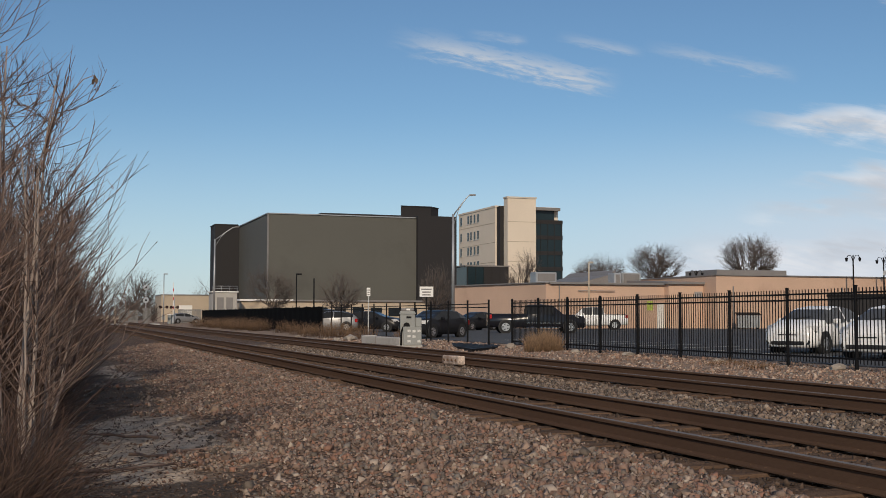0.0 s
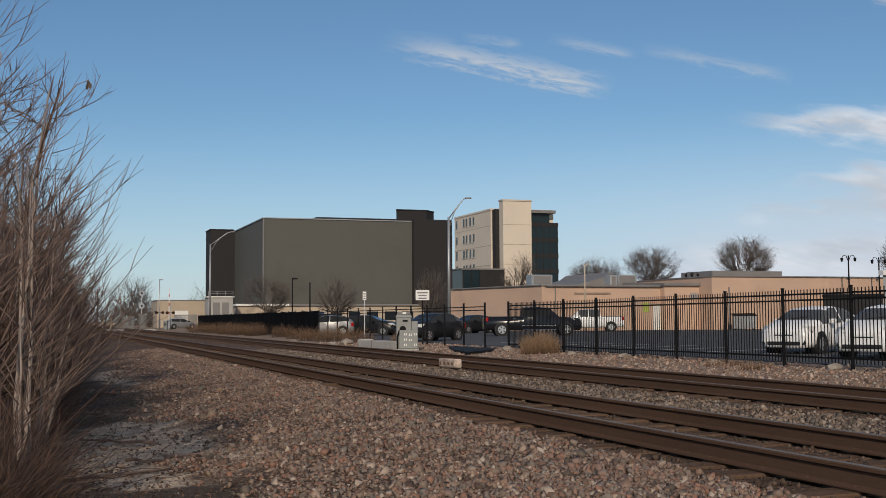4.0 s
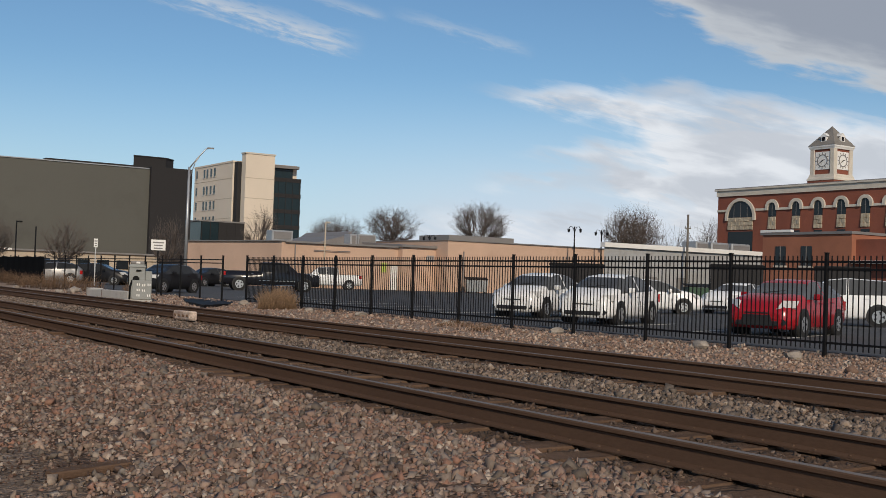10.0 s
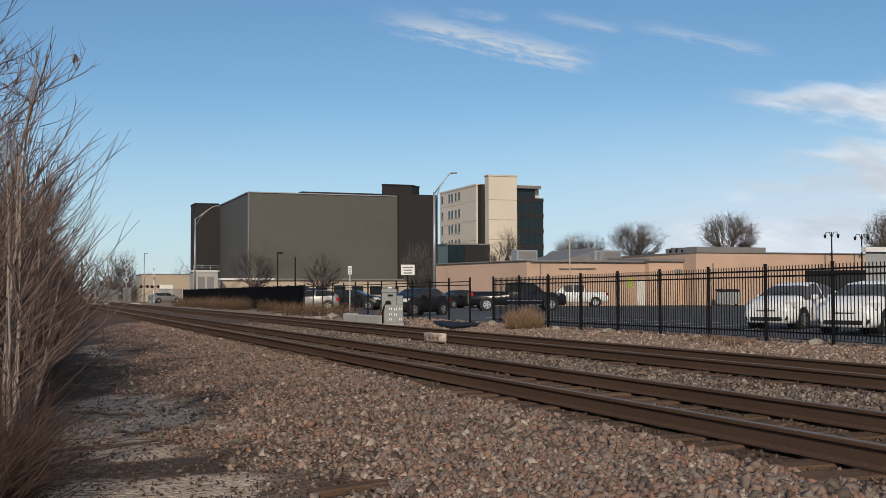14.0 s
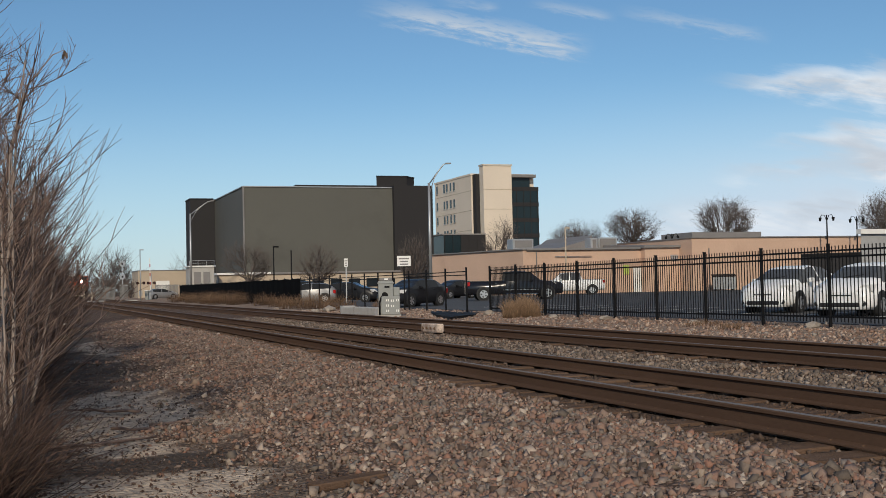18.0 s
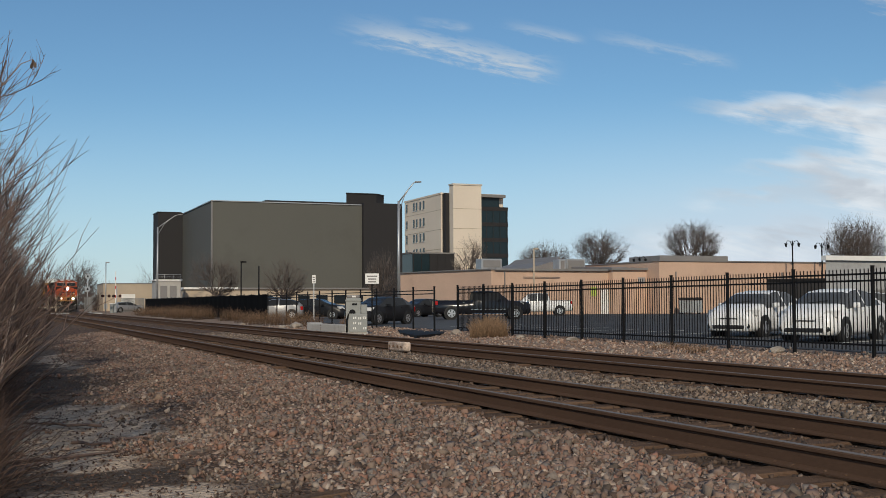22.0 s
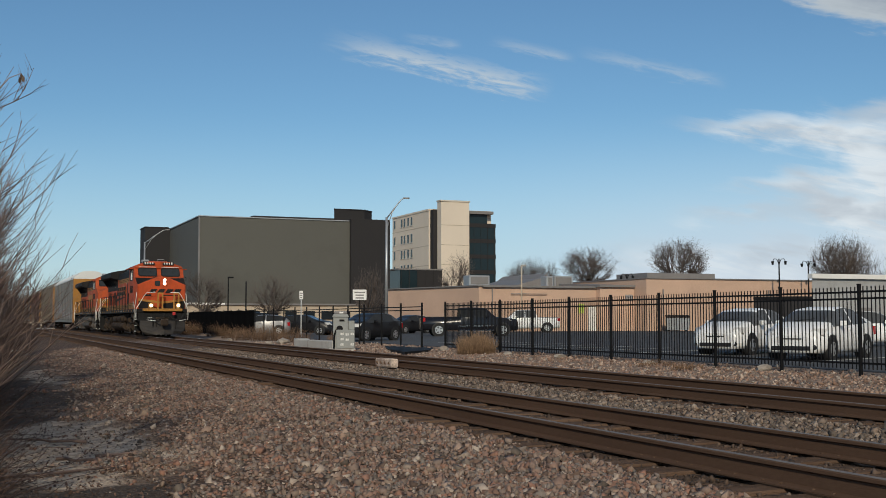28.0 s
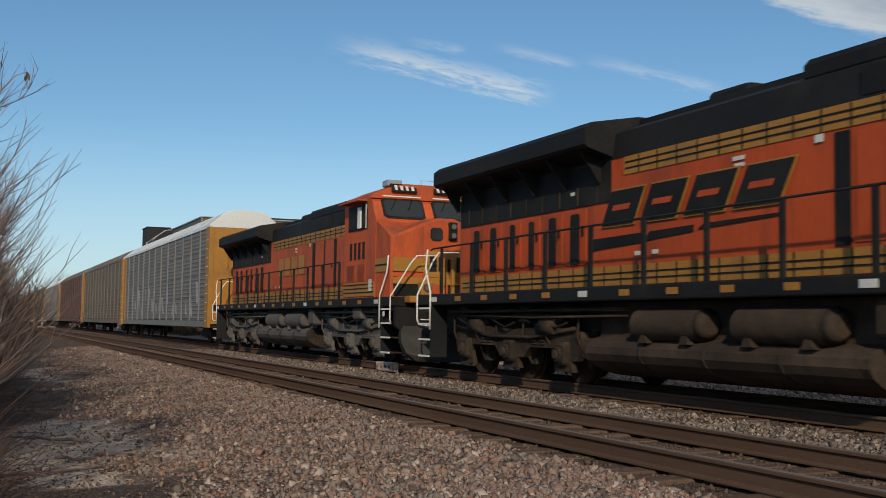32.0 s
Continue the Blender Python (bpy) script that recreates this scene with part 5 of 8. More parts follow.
def limb(m, rng, p, d, ln, r, depth, spread, up, segs=3, sides=3, forks=(4, 6), decay=0.55, leaf=2):
    """Grows one bending branch and its side branches."""
    pts, rr = [p], [r]
    q = p.copy()
    dd = d.copy()
    if depth == 0:
        segs = leaf
    for k in range(segs):
        dd = (dd + Vector((rng.gauss(0, 0.13), rng.gauss(0, 0.13), rng.gauss(0, 0.08) + up))).normalized()
        q = q + dd * (ln / segs)
        pts.append(q.copy())
    m.path(pts, r, sides, r * 0.35 if depth == 0 else r * 0.6)
    if depth == 0:
        return
    n = rng.randint(*forks) if depth > 1 else rng.randint(forks[0] - 1, forks[1] - 1)
    for k in range(n):
        f = rng.uniform(0.30, 1.0)
        i = min(int(f * segs), segs - 1)
        base = pts[i].lerp(pts[i + 1], f * segs - i)
        ax = Vector((rng.gauss(0, 1), rng.gauss(0, 1), rng.gauss(0, 0.5))).normalized()
        nd = (dd + ax * spread).normalized()
        limb(m, rng, base, nd, ln * rng.uniform(0.5, 0.78), r * decay, depth - 1, spread, up, segs, sides, forks, decay, leaf)


def bare_tree(x, y, h, width, seed, twig_mat, name="bare_tree", label="leafless tree with a fine twiggy crown", depth=4, base_z=0.0, clear=0.17):
    rng = random.Random(seed)
    t = thing(name, label, "tree", pose(x, y, base_z), "leafless trees")
    trunk = Mesh().path([(0, 0, -0.3), (0.02 * h, 0.01, clear * h * 0.6), (0.01 * h, 0.0, clear * h)], 0.024 * h, 8, 0.017 * h)
    part("trunk", trunk, M_BARK, t, "grey-brown trunk")
    # limbs fan out from the trunk's top and fork towards a rounded crown
    m = Mesh()
    z0, a, b = clear * h, width / 2, (h - clear * h) / 2
    forks, reach, loose = (9, 4, 4, 4, 3), (0.40, 0.62, 0.79, 0.92, 1.03), (0.0, 0.26, 0.20, 0.18, 0.17)
    if depth == 3:
        forks, reach = (9, 4, 4, 4), (0.42, 0.68, 0.88, 1.03)

    def edge_of(d):
        """The crown's reach in a direction from the trunk's top."""
        k2 = (d.x * d.x + d.y * d.y) / (a * a) + d.z * d.z / (b * b)
        off = 0.86 * b
        p = d.z * off / (b * b)
        return (p + math.sqrt(max(0.0, p * p + k2 * (1 - (off / b) ** 2)))) / k2

    def grow(p, d, level, r, far):
        end = Vector((0.01 * h, 0, z0)) + d * edge_of(d) * reach[level] * far * rng.uniform(0.84, 1.07)
        gap = (end - p).length
        if level + 1 == len(reach):
            m.path([p, end], r * 0.8, 3, r * 0.4)
            return
        mid = p.lerp(end, 0.5) + Vector((rng.gauss(0, 0.08), rng.gauss(0, 0.08), rng.gauss(-0.05, 0.06))) * gap
        m.path([p, mid, end], r, 4 if level == 0 else 3, r * 0.62)
        for k in range(forks[level + 1]):
            g = loose[level + 1]
            nd = (d + Vector((rng.gauss(0, g), rng.gauss(0, g), rng.gauss(0.02, g)))).normalized()
            nd.z = max(nd.z, -0.12)
            f = rng.uniform(0.25, 1.0)
            grow(p.lerp(mid, f * 2) if f < 0.5 else mid.lerp(end, f * 2 - 1), nd.normalized(), level + 1, r * 0.58, far)

    for k in range(forks[0]):
        t1 = 2.4 * k + rng.uniform(-0.3, 0.3)
        rise = 1.0 - 0.95 * (k + 0.3) / forks[0]
        flat = math.sqrt(1 - rise * rise)
        grow(Vector((0.01 * h, 0, z0 * rng.uniform(0.7, 1.0))), Vector((flat * math.cos(t1), flat * math.sin(t1), rise)), 0, 0.0115 * h * (1.0 if clear < 0.4 else 0.75), rng.uniform(0.76, 1.08))
    part("crown", m, twig_mat, t, "bare branches and twigs")
    return t


def plant_trees():
    for k, (x, y, h, w, c) in enumerate(((20.8, 300.0, 14.6, 14.0, 0.2), (28.5, 228.0, 9.4, 4.5, 0.2), (21.0, 112.0, 6.9, 5.8, 0.3), (28.0, 112.0, 6.4, 5.2, 0.3), (42.4, 123.5, 8.0, 4.2, 0.25), (58.6, 135.3, 10.3, 6.0, 0.45), (69.65, 135.0, 9.7, 7.6, 0.55),
                                         (76.0, 131.0, 10.9, 8.0, 0.58), (85.0, 123.0, 12.1, 8.8, 0.55), (101.0, 112.0, 12.4, 6.6, 0.45), (108.6, 118.0, 13.0, 6.5, 0.45), (113.3, 116.0, 10.8, 5.5, 0.4), (116.5, 112.0, 11.8, 6.0, 0.4), (122.0, 112.0, 11.6, 6.0, 0.4), (1.5, 186.0, 7.5, 6.0, 0.2), (24.0, 240.0, 7.0, 6.0, 0.2), (90.0, 132.0, 8.4, 5.0, 0.6), (23.2, 306.0, 11.0, 8.5, 0.2))):
        bare_tree(x, y, h, w, 100 + k, M_FARTWIG, depth=4 if 60 < x < 110 else 3, base_z=-0.1, clear=c)
    for k, (x, y, h, w) in enumerate(((0.5, 150.0, 6.0, 6.0), (1.0, 172.0, 5.0, 6.0), (1.5, 195.0, 5.0, 7.0), (17.6, 208.0, 4.4, 6.0), (19.5, 214.0, 4.2, 7.0), (22.5, 224.0, 4.4, 8.0), (26.0, 236.0, 4.6, 8.0), (30.0, 244.0, 4.6, 8.0), (15.9, 252.0, 5.2, 6.0), (18.2, 262.0, 6.0, 8.0), (20.6, 258.0, 5.0, 8.0), (23.4, 270.0, 5.4, 8.0), (16.4, 290.0, 6.4, 7.0))):
        bare_tree(x, y, h, w, 160 + k, M_FARTWIG, "far_thicket", "low brown thicket beyond the level crossing", depth=3, base_z=-0.1, clear=0.06)


def sapling(x, y, h, seed, lean=(0.1, 0.0), twigs=26, mat=None, name="sapling", label="leafless pale sapling with upswept twigs in the thicket"):
    """A thin upright stem with long upswept shoots."""
    rng = random.Random(seed)
    t = thing(name, label, "shrub", pose(x, y, ground_z(x) - 0.05), "thicket beside the track")
    st = Mesh()
    pts = [Vector((0, 0, 0))]
    d = Vector((lean[0], lean[1], 1)).normalized()
    for k in range(7):
        d = (d + Vector((rng.gauss(0, 0.05), rng.gauss(0, 0.05), 0.03))).normalized()
        pts.append(pts[-1] + d * (h * 0.92 / 7))
    r0 = 0.0045 * h + 0.004
    st.path(pts, r0, 5, r0 * 0.25)
    part("stem", st, mat or M_TWIG_PALE, t, "pale upright stem")
    m = Mesh()
    for k in range(twigs):
        f = rng.uniform(0.12, 0.95) * 7
        i = min(int(f), 6)
        p = pts[i].lerp(pts[i + 1], f - i)
        a = rng.uniform(0, 2 * math.pi)
        nd = Vector((math.cos(a) * 0.65 + lean[0] * 2, math.sin(a) * 0.65, rng.uniform(0.5, 1.0))).normalized()
        limb(m, rng, p, nd, rng.uniform(0.16, 0.30) * h * (1.1 - 0.5 * f / 7), r0 * 0.42, 2 if f < 4.8 else 1 if f < 6 else 0, 0.5, 0.06)
    part("twig_crown", m, mat or M_TWIG, t, "thin brown twigs")
    return t


def arching_sapling(x, y, h, seed, shoots, lean=0.0, reach=1.1):
    """A pale stem with long shoots that arch out and up, mostly to the open side."""
    rng = random.Random(seed)
    t = thing("sapling", "leafless pale sapling with long arching shoots", "shrub", pose(x, y, ground_z(x) - 0.05), "thicket beside the track")
    pts = [Vector((0, 0, 0))]
    d = Vector((lean, 0, 1)).normalized()
    for k in range(8):
        d = (d + Vector((rng.gauss(0, 0.035), rng.gauss(0, 0.035), 0.04))).normalized()
        pts.append(pts[-1] + d * (h / 8))
    part("stem", Mesh().path(pts, 0.026, 6, 0.006), M_TWIG_PALE, t, "pale upright stem")
    m = Mesh()
    for k in range(shoots):
        f = rng.uniform(1.8 if h > 2.2 else 3.4, 6.9)
        i = int(f)
        p = pts[i].lerp(pts[i + 1], f - i)
        a = rng.gauss(0.0, 1.0)
        d = Vector((math.cos(a), math.sin(a), rng.uniform(0.55, 1.5))).normalized()
        ln = rng.uniform(0.9, 1.95) * (1.14 - 0.095 * f) * reach
        q, run = p.copy(), [p]
        for j in range(6):
            d = (d + Vector((rng.gauss(0, 0.07), rng.gauss(0, 0.07), 0.06))).normalized()
            q = q + d * (ln / 6)
            run.append(q.copy())
        m.path(run, 0.0070, 4, 0.0020)
        for j in range(rng.randint(2, 5)):
            g = rng.uniform(1.0, 5.2)
            b0 = run[int(g)].lerp(run[int(g) + 1], g - int(g))
            dd = (run[int(g) + 1] - run[int(g)]).normalized()
            nd = (dd + Vector((rng.gauss(0, 0.5), rng.gauss(0, 0.5), rng.gauss(0.15, 0.4)))).normalized()
            limb(m, rng, b0, nd, rng.uniform(0.18, 0.45), 0.0045, 1 if rng.random() < 0.25 else 0, 0.4, 0.12, 3, 3, (2, 4))
    part("shoot_crown", m, M_TWIG, t, "long thin upswept shoots")
    return t


def thicket_tree(x, y, h, w, seed):
    """A dense many-stemmed small tree of the background mass."""
    rng = random.Random(seed)
    t = thing("thicket_tree", "dense leafless many-stemmed tree in the thicket", "tree", pose(x, y, ground_z(x) - 0.1), "thicket beside the track")
    st, m = Mesh(), Mesh()
    for k in range(6):
        a = rng.uniform(0, 6.28)
        d = Vector((math.cos(a) * 0.14, math.sin(a) * 0.14, 1)).normalized()
        p = Vector((math.cos(a) * 0.25, math.sin(a) * 0.25, 0))
        pts = [p]
        for j in range(6):
            d = (d + Vector((rng.gauss(0, 0.055), rng.gauss(0, 0.055), 0.03))).normalized()
            pts.append(pts[-1] + d * h * 0.95 / 6)
        st.path(pts, 0.035, 5, 0.008)
        for j in range(15 if y < 30 else 20):
            f = rng.uniform(0.3, 5.9)
            i = int(f)
            b0 = pts[i].lerp(pts[i + 1], f - i)
            aa = rng.uniform(0, 6.28)
            nd = Vector((math.cos(aa), math.sin(aa), rng.uniform(0.2, 1.0))).normalized()
            limb(m, rng, b0, nd, w * rng.uniform(0.22, 0.42) * (1.15 - 0.09 * f), 0.010 if y < 30 else 0.014, 2 if y < 30 else 1, 0.7, 0.05, 3 if y < 24 else 2, 3, (4, 5), 0.6)
    part("stem", st, M_TWIG, t, "several slender stems")
    part("twig_crown", m, M_TWIG, t, "mass of fine brown twigs")
    return t


def build_thicket():
    for k, (x, y, h, n, l) in enumerate(((-0.31, 10.0, 4.5, 26, 0.0), (-0.20, 10.5, 3.7, 18, 0.0), (-0.17, 10.2, 3.0, 20, 0.03), (-0.52, 10.9, 4.1, 20, 0.03), (-0.22, 11.6, 3.3, 20, 0.05), (-0.75, 12.6, 3.9, 18, 0.04), (-0.45, 14.0, 3.6, 20, 0.04), (-0.35, 16.0, 3.2, 20, 0.05), (-0.16, 10.7, 1.9, 9, 0.05), (-0.20, 9.7, 1.7, 9, 0.05))):
        arching_sapling(x, y, h, 320 + k, n, l)
    for k, (x, y, h, n, r) in enumerate(((-0.12, 9.9, 1.45, 11, 0.62), (-0.08, 10.9, 1.7, 12, 0.68), (-0.02, 11.9, 1.9, 12, 0.75), (0.02, 13.0, 1.7, 12, 0.75), (0.05, 14.6, 1.9, 12, 0.85), (-0.05, 12.4, 2.9, 16, 0.9), (0.08, 17.0, 2.3, 14, 0.9))):
        arching_sapling(x, y, h, 350 + k, n, 0.06, r)
    for k, (x, y, h, l) in enumerate(((-0.9, 12.0, 3.6, 0.04), (-1.0, 14.2, 4.0, 0.04))):
        sapling(x, y, h, 300 + k, (l, -0.02), 20)
    for k, (x, y, h, w) in enumerate(((-1.15, 17.0, 5.5, 2.6), (-0.75, 19.5, 4.9, 2.6), (-1.9, 20.0, 6.2, 2.8), (-0.45, 23.5, 4.4, 2.6), (-1.9, 22.0, 5.6, 2.8), (-0.7, 26.0, 5.0, 2.8), (-1.7, 27.0, 6.2, 3.0), (-2.6, 30.0, 7.4, 3.4), (-0.9, 32.0, 5.0, 2.6), (-1.9, 35.0, 6.6, 3.2), (-0.7, 38.0, 5.2, 2.8), (-2.9, 40.0, 7.6, 3.6), (-1.2, 43.0, 6.4, 3.4),
                                      (-0.6, 49.0, 6.0, 3.4), (-2.2, 52.0, 8.0, 4.0), (-0.6, 58.0, 6.6, 3.8), (-1.6, 66.0, 7.6, 4.4), (0.2, 74.0, 6.6, 4.2), (-1.2, 84.0, 7.6, 5.0), (0.6, 96.0, 6.8, 4.8), (1.2, 112.0, 6.6, 5.0))):
        thicket_tree(x, y, h, w, 500 + k)
    for k, (x, y, h, w) in enumerate(((0.4, 48.0, 2.8, 2.0), (0.7, 58.0, 3.2, 2.2), (1.0, 68.0, 3.4, 2.4), (1.3, 80.0, 3.6, 2.6), (1.6, 92.0, 3.8, 2.8), (1.9, 106.0, 4.0, 3.0), (2.2, 124.0, 4.6, 3.4), (2.4, 142.0, 5.0, 3.8))):
        thicket_tree(x, y, h, w, 560 + k)
    rng = random.Random(77)
    k = 0
    for y in np.arange(17.0, 60, 2.6):
        x = -0.10 + 0.016 * y - rng.expovariate(0.8) - 0.25
        h = rng.uniform(2.0, 3.0) + 0.010 * y
        sapling(x, float(y) + rng.uniform(-0.8, 0.8), h, 400 + k, (rng.uniform(-0.05, 0.10), 0), 16 if y < 35 else 10, M_TWIG, "thicket_shrub", "leafless brown shrub in the trackside thicket")
        k += 1
    # low dead brush under the saplings
    m = Mesh()
    for i in range(13000):
        y = 8.2 + 46 * rng.random() ** 2.0
        edge = -0.34 + 0.024 * y
        x = edge - abs(rng.gauss(0, 0.60)) - 0.02
        z = ground_z(x)
        hh = rng.uniform(0.3, 1.05) if rng.random() < 0.85 else rng.uniform(0.9, 1.6)
        d = Vector((rng.gauss(0, 0.45), rng.gauss(0, 0.45), 1)).normalized()
        run = [Vector((x, y, z - 0.03))]
        for j in range(4):
            d = (d + Vector((rng.gauss(0, 0.30), rng.gauss(0, 0.30), rng.gauss(-0.04, 0.22)))).normalized()
            run.append(run[-1] + d * hh / 4)
        m.path(run, 0.0055, 3, 0.002)
    ob = part("dead_brush", m, M_BRUSH)
    tagged(ob, "low reddish-brown dead brush under the thicket", "brush", kind="stuff")
    # dark undergrowth that fills the thicket
    m = Mesh()
    for i in range(5200):
        y = 13.0 + 34 * rng.random() ** 1.5
        x = -0.42 + 0.020 * y - abs(rng.gauss(0, 1.3))
        hh = rng.uniform(1.0, 2.6) * (1.0 if y < 26 else 1.25)
        p = Vector((x, y, ground_z(x) - 0.05))
        d = Vector((rng.gauss(0, 0.26), rng.gauss(0, 0.26), 1)).normalized()
        run = [p]
        for j in range(3):
            d = (d + Vector((rng.gauss(0, 0.22), rng.gauss(0, 0.22), rng.gauss(0, 0.08)))).normalized()
            run.append(run[-1] + d * hh / 3)
        m.path(run, 0.009, 3, 0.003)
        for j in range(3):
            g = rng.uniform(0.6, 2.9)
            b0 = run[int(g)].lerp(run[int(g) + 1], g - int(g))
            nd = Vector((rng.gauss(0, 0.8), rng.gauss(0, 0.8), rng.uniform(0.2, 1.0))).normalized()
            ln = rng.uniform(0.3, 0.8)
            m.path([b0, b0 + nd * ln * 0.5, b0 + (nd + Vector((0, 0, 0.35))) * ln], 0.006, 3, 0.002)
    ob = part("undergrowth", m, M_BRUSH)
    tagged(ob, "dense dark reddish-brown undergrowth inside the thicket", "brush", kind="stuff")
    # one dry seed pod hanging from the topmost shoot
    t = thing("seed_pod_twig", "thin arching twig with a dry curled leaf", "twig", pose(-0.15, 10.6, ground_z(-0.16) - 0.03))
    part("twig", Mesh().path([(0.0, 0.0, 0.0), (0.01, 0.0, 1.6), (0.03, 0.0, 2.9), (0.16, 0.0, 3.45), (0.40, 0.0, 3.78), (0.50, 0, 3.83)], 0.011, 5, 0.003), M_TWIG_PALE, t)
    lf = Mesh()
    for k, (dx, dz) in enumerate(((0.0, 0.0), (0.035, -0.04), (-0.02, -0.06))):
        a = k * 1.1
        lf.quadring([[(0.50 + dx * 0.6 + 0.017 * math.cos(a + s) * w, 0.014 * math.sin(a + s) * w, 3.83 + dz * 0.6 - q * 0.55) for s in (0, 2.1, 4.2)] for q, w in ((0.0, 0.2), (0.03, 1.0), (0.07, 0.9), (0.10, 0.1))])
    part("dry_leaf", lf, M_LEAF, t, "curled brown dead leaf")


def grass_tuft(m, rng, x, y, z, count, spread, h):
    for i in range(count):
        a = rng.uniform(0, 6.28)
        r = spread * math.sqrt(rng.random())
        p0 = Vector((x + r * math.cos(a), y + r * math.sin(a), z - 0.02))
        b = rng.uniform(0, 6.28)
        hh = h * rng.uniform(0.45, 1.0) * (1 - 0.4 * r / spread)
        ln = rng.uniform(0.1, 0.5)
        p1 = p0 + Vector((math.cos(b) * ln * hh * 0.4, math.sin(b) * ln * hh * 0.4, hh * 0.6))
        p2 = p1 + Vector((math.cos(b) * ln * hh * 0.8, math.sin(b) * ln * hh * 0.8, hh * 0.35))
        m.path([p0, p1, p2], 0.007, 3, 0.003)


def build_grass():
    rng = random.Random(31)
    m = Mesh()
    grass_tuft(m, rng, 0, 0, 0, 1100, 0.66, 0.98)
    ob = part("dry_shrub", m, M_DRYGRASS, at=pose(16.05, 35.3, ground_z(16.05)))
    tagged(ob, "round tuft of dry straw-coloured brush by the fence", "shrub")
    field = Mesh()
    for k, (x, y, n, s, h) in enumerate(((15.6, 88.0, 260, 1.0, 1.15), (15.4, 94.0, 300, 1.3, 1.25), (15.5, 101, 280, 1.2, 1.2), (15.6, 109, 280, 1.4, 1.2), (15.5, 118, 260, 1.5, 1.2), (15.7, 126, 200, 1.2, 1.1), (15.4, 62, 260, 1.1, 0.95), (15.2, 66, 240, 1.2, 0.9),
                                          (15.6, 57.5, 220, 0.9, 0.9), (15.7, 72, 200, 1.0, 0.9), (16.0, 79, 200, 1.0, 1.0), (15.9, 24.0, 90, 0.5, 0.3), (15.6, 22.3, 80, 0.4, 0.28), (16.0, 51.0, 160, 0.6, 0.7))):
        grass_tuft(field, rng, x, y, ground_z(x), int(n * 1.2), s, h * 1.3 if y > 50 else h)
    ob = part("dry_grass", field, M_FARGRASS)
    tagged(ob, "tall clumps of dry brown grass along the fence", "grass", kind="stuff")
    # fallen sticks and leaf litter on the dirt
    for k, (x, y, ln, rz) in enumerate(((0.75, 12.0, 1.5, 20), (1.15, 12.8, 0.7, -35), (0.35, 11.2, 0.9, 70), (1.6, 13.2, 0.6, 10), (0.9, 15.0, 1.1, 140), (0.2, 13.8, 0.9, 50))):
        m = Mesh()
        pts = [Vector((-ln / 2 + ln * i / 5, 0.05 * math.sin(i * 1.9 + k), 0.02 + 0.01 * (i % 2))) for i in range(6)]
        m.path(pts, 0.022, 6, 0.010)
        if ln > 0.8:
            m.path([pts[2], pts[2] + Vector((0.15, 0.16, 0.06)), pts[2] + Vector((0.3, 0.25, 0.04))], 0.010, 5, 0.004)
        ob = part("fallen_branch", m, M_TWIG, at=pose(x, y, rough_z(x, y) + 0.01, 0, 0, rz))
        tagged(ob, "fallen brown stick lying on the dirt", "branch", "sticks on the dirt")
    m = Mesh()
    for i in range(5200):
        x, y = rng.uniform(-1.0, 2.4), 8.0 + 20 * rng.random() ** 1.5
        s = rng.uniform(0.008, 0.026)
        z = rough_z(x, y)
        a = rng.uniform(0, 6.28)
        ux, uy = math.cos(a), math.sin(a)
        t = rng.uniform(0.0, 0.03)
        m.poly([(x - ux * s, y - uy * s, z + 0.008), (x + uy * s * 0.5, y - ux * s * 0.5, z + 0.012 + t), (x + ux * s, y + uy * s, z + 0.008 + t * 0.5), (x - uy * s * 0.5, y + ux * s * 0.5, z + 0.010)])
    ob = part("leaf_litter", m, M_BRUSH)
    tagged(ob, "scattered dead leaves and bark on the dirt", "leaf litter", kind="stuff")


plant_trees()
build_thicket()
build_grass()


# ---- parked vehicles ----
M_CARWHITE = material("white_car_paint", (0.88, 0.88, 0.87), 0.25, 0, 0.03, 0.8, 10.0, 0.0, spec=0.6)
M_CARRED = material("red_car_paint", (0.34, 0.011, 0.017), 0.22, 0, 0.05, 0.8, 10.0, 0.0, spec=0.6)
M_CARBLACK = material("black_car_paint", (0.012, 0.012, 0.016), 0.18, 0, 0.05, 0.8, 10.0, 0.0, spec=0.45)
M_CARGREY = material("dark_grey_car_paint", (0.014, 0.014, 0.016), 0.3, 0, 0.05, 0.8, 10.0, 0.0, spec=0.22)
M_CARSILVER = material("silver_car_paint", (0.24, 0.24, 0.245), 0.35, 0.3, 0.04, 0.8, 10.0, 0.0, spec=0.6)
# base grey is raised to paint in the sky that the glass reflects
M_SKYGREYGLASS = glass("sky_grey_car_glass", (0.085, 0.088, 0.090), 0.10, 0.22)
M_CARGLASS = glass("car_glass", (0.026, 0.027, 0.028), 0.12, 0.16)
M_TYRE = material("tyre_rubber", (0.018, 0.018, 0.018), 0.9, 0, 0.15, 2.0, 30.0, 0.1)
M_RIM = material("alloy_rim", (0.55, 0.55, 0.55), 0.3, 0.8, 0.05, 2.0, 30.0, 0.0)
M_CHROME = material("chrome_trim", (0.75, 0.75, 0.75), 0.12, 1.0, 0.03, 2.0, 20.0, 0.0)
M_LENS = glass("clear_lamp_lens", (0.55, 0.54, 0.52), 0.12)
M_REDLENS = glass("red_lamp_lens", (0.35, 0.01, 0.01), 0.15)
M_PLASTIC = material("black_plastic_trim", (0.015, 0.015, 0.016), 0.6, 0, 0.1, 2.0, 30.0, 0.03)

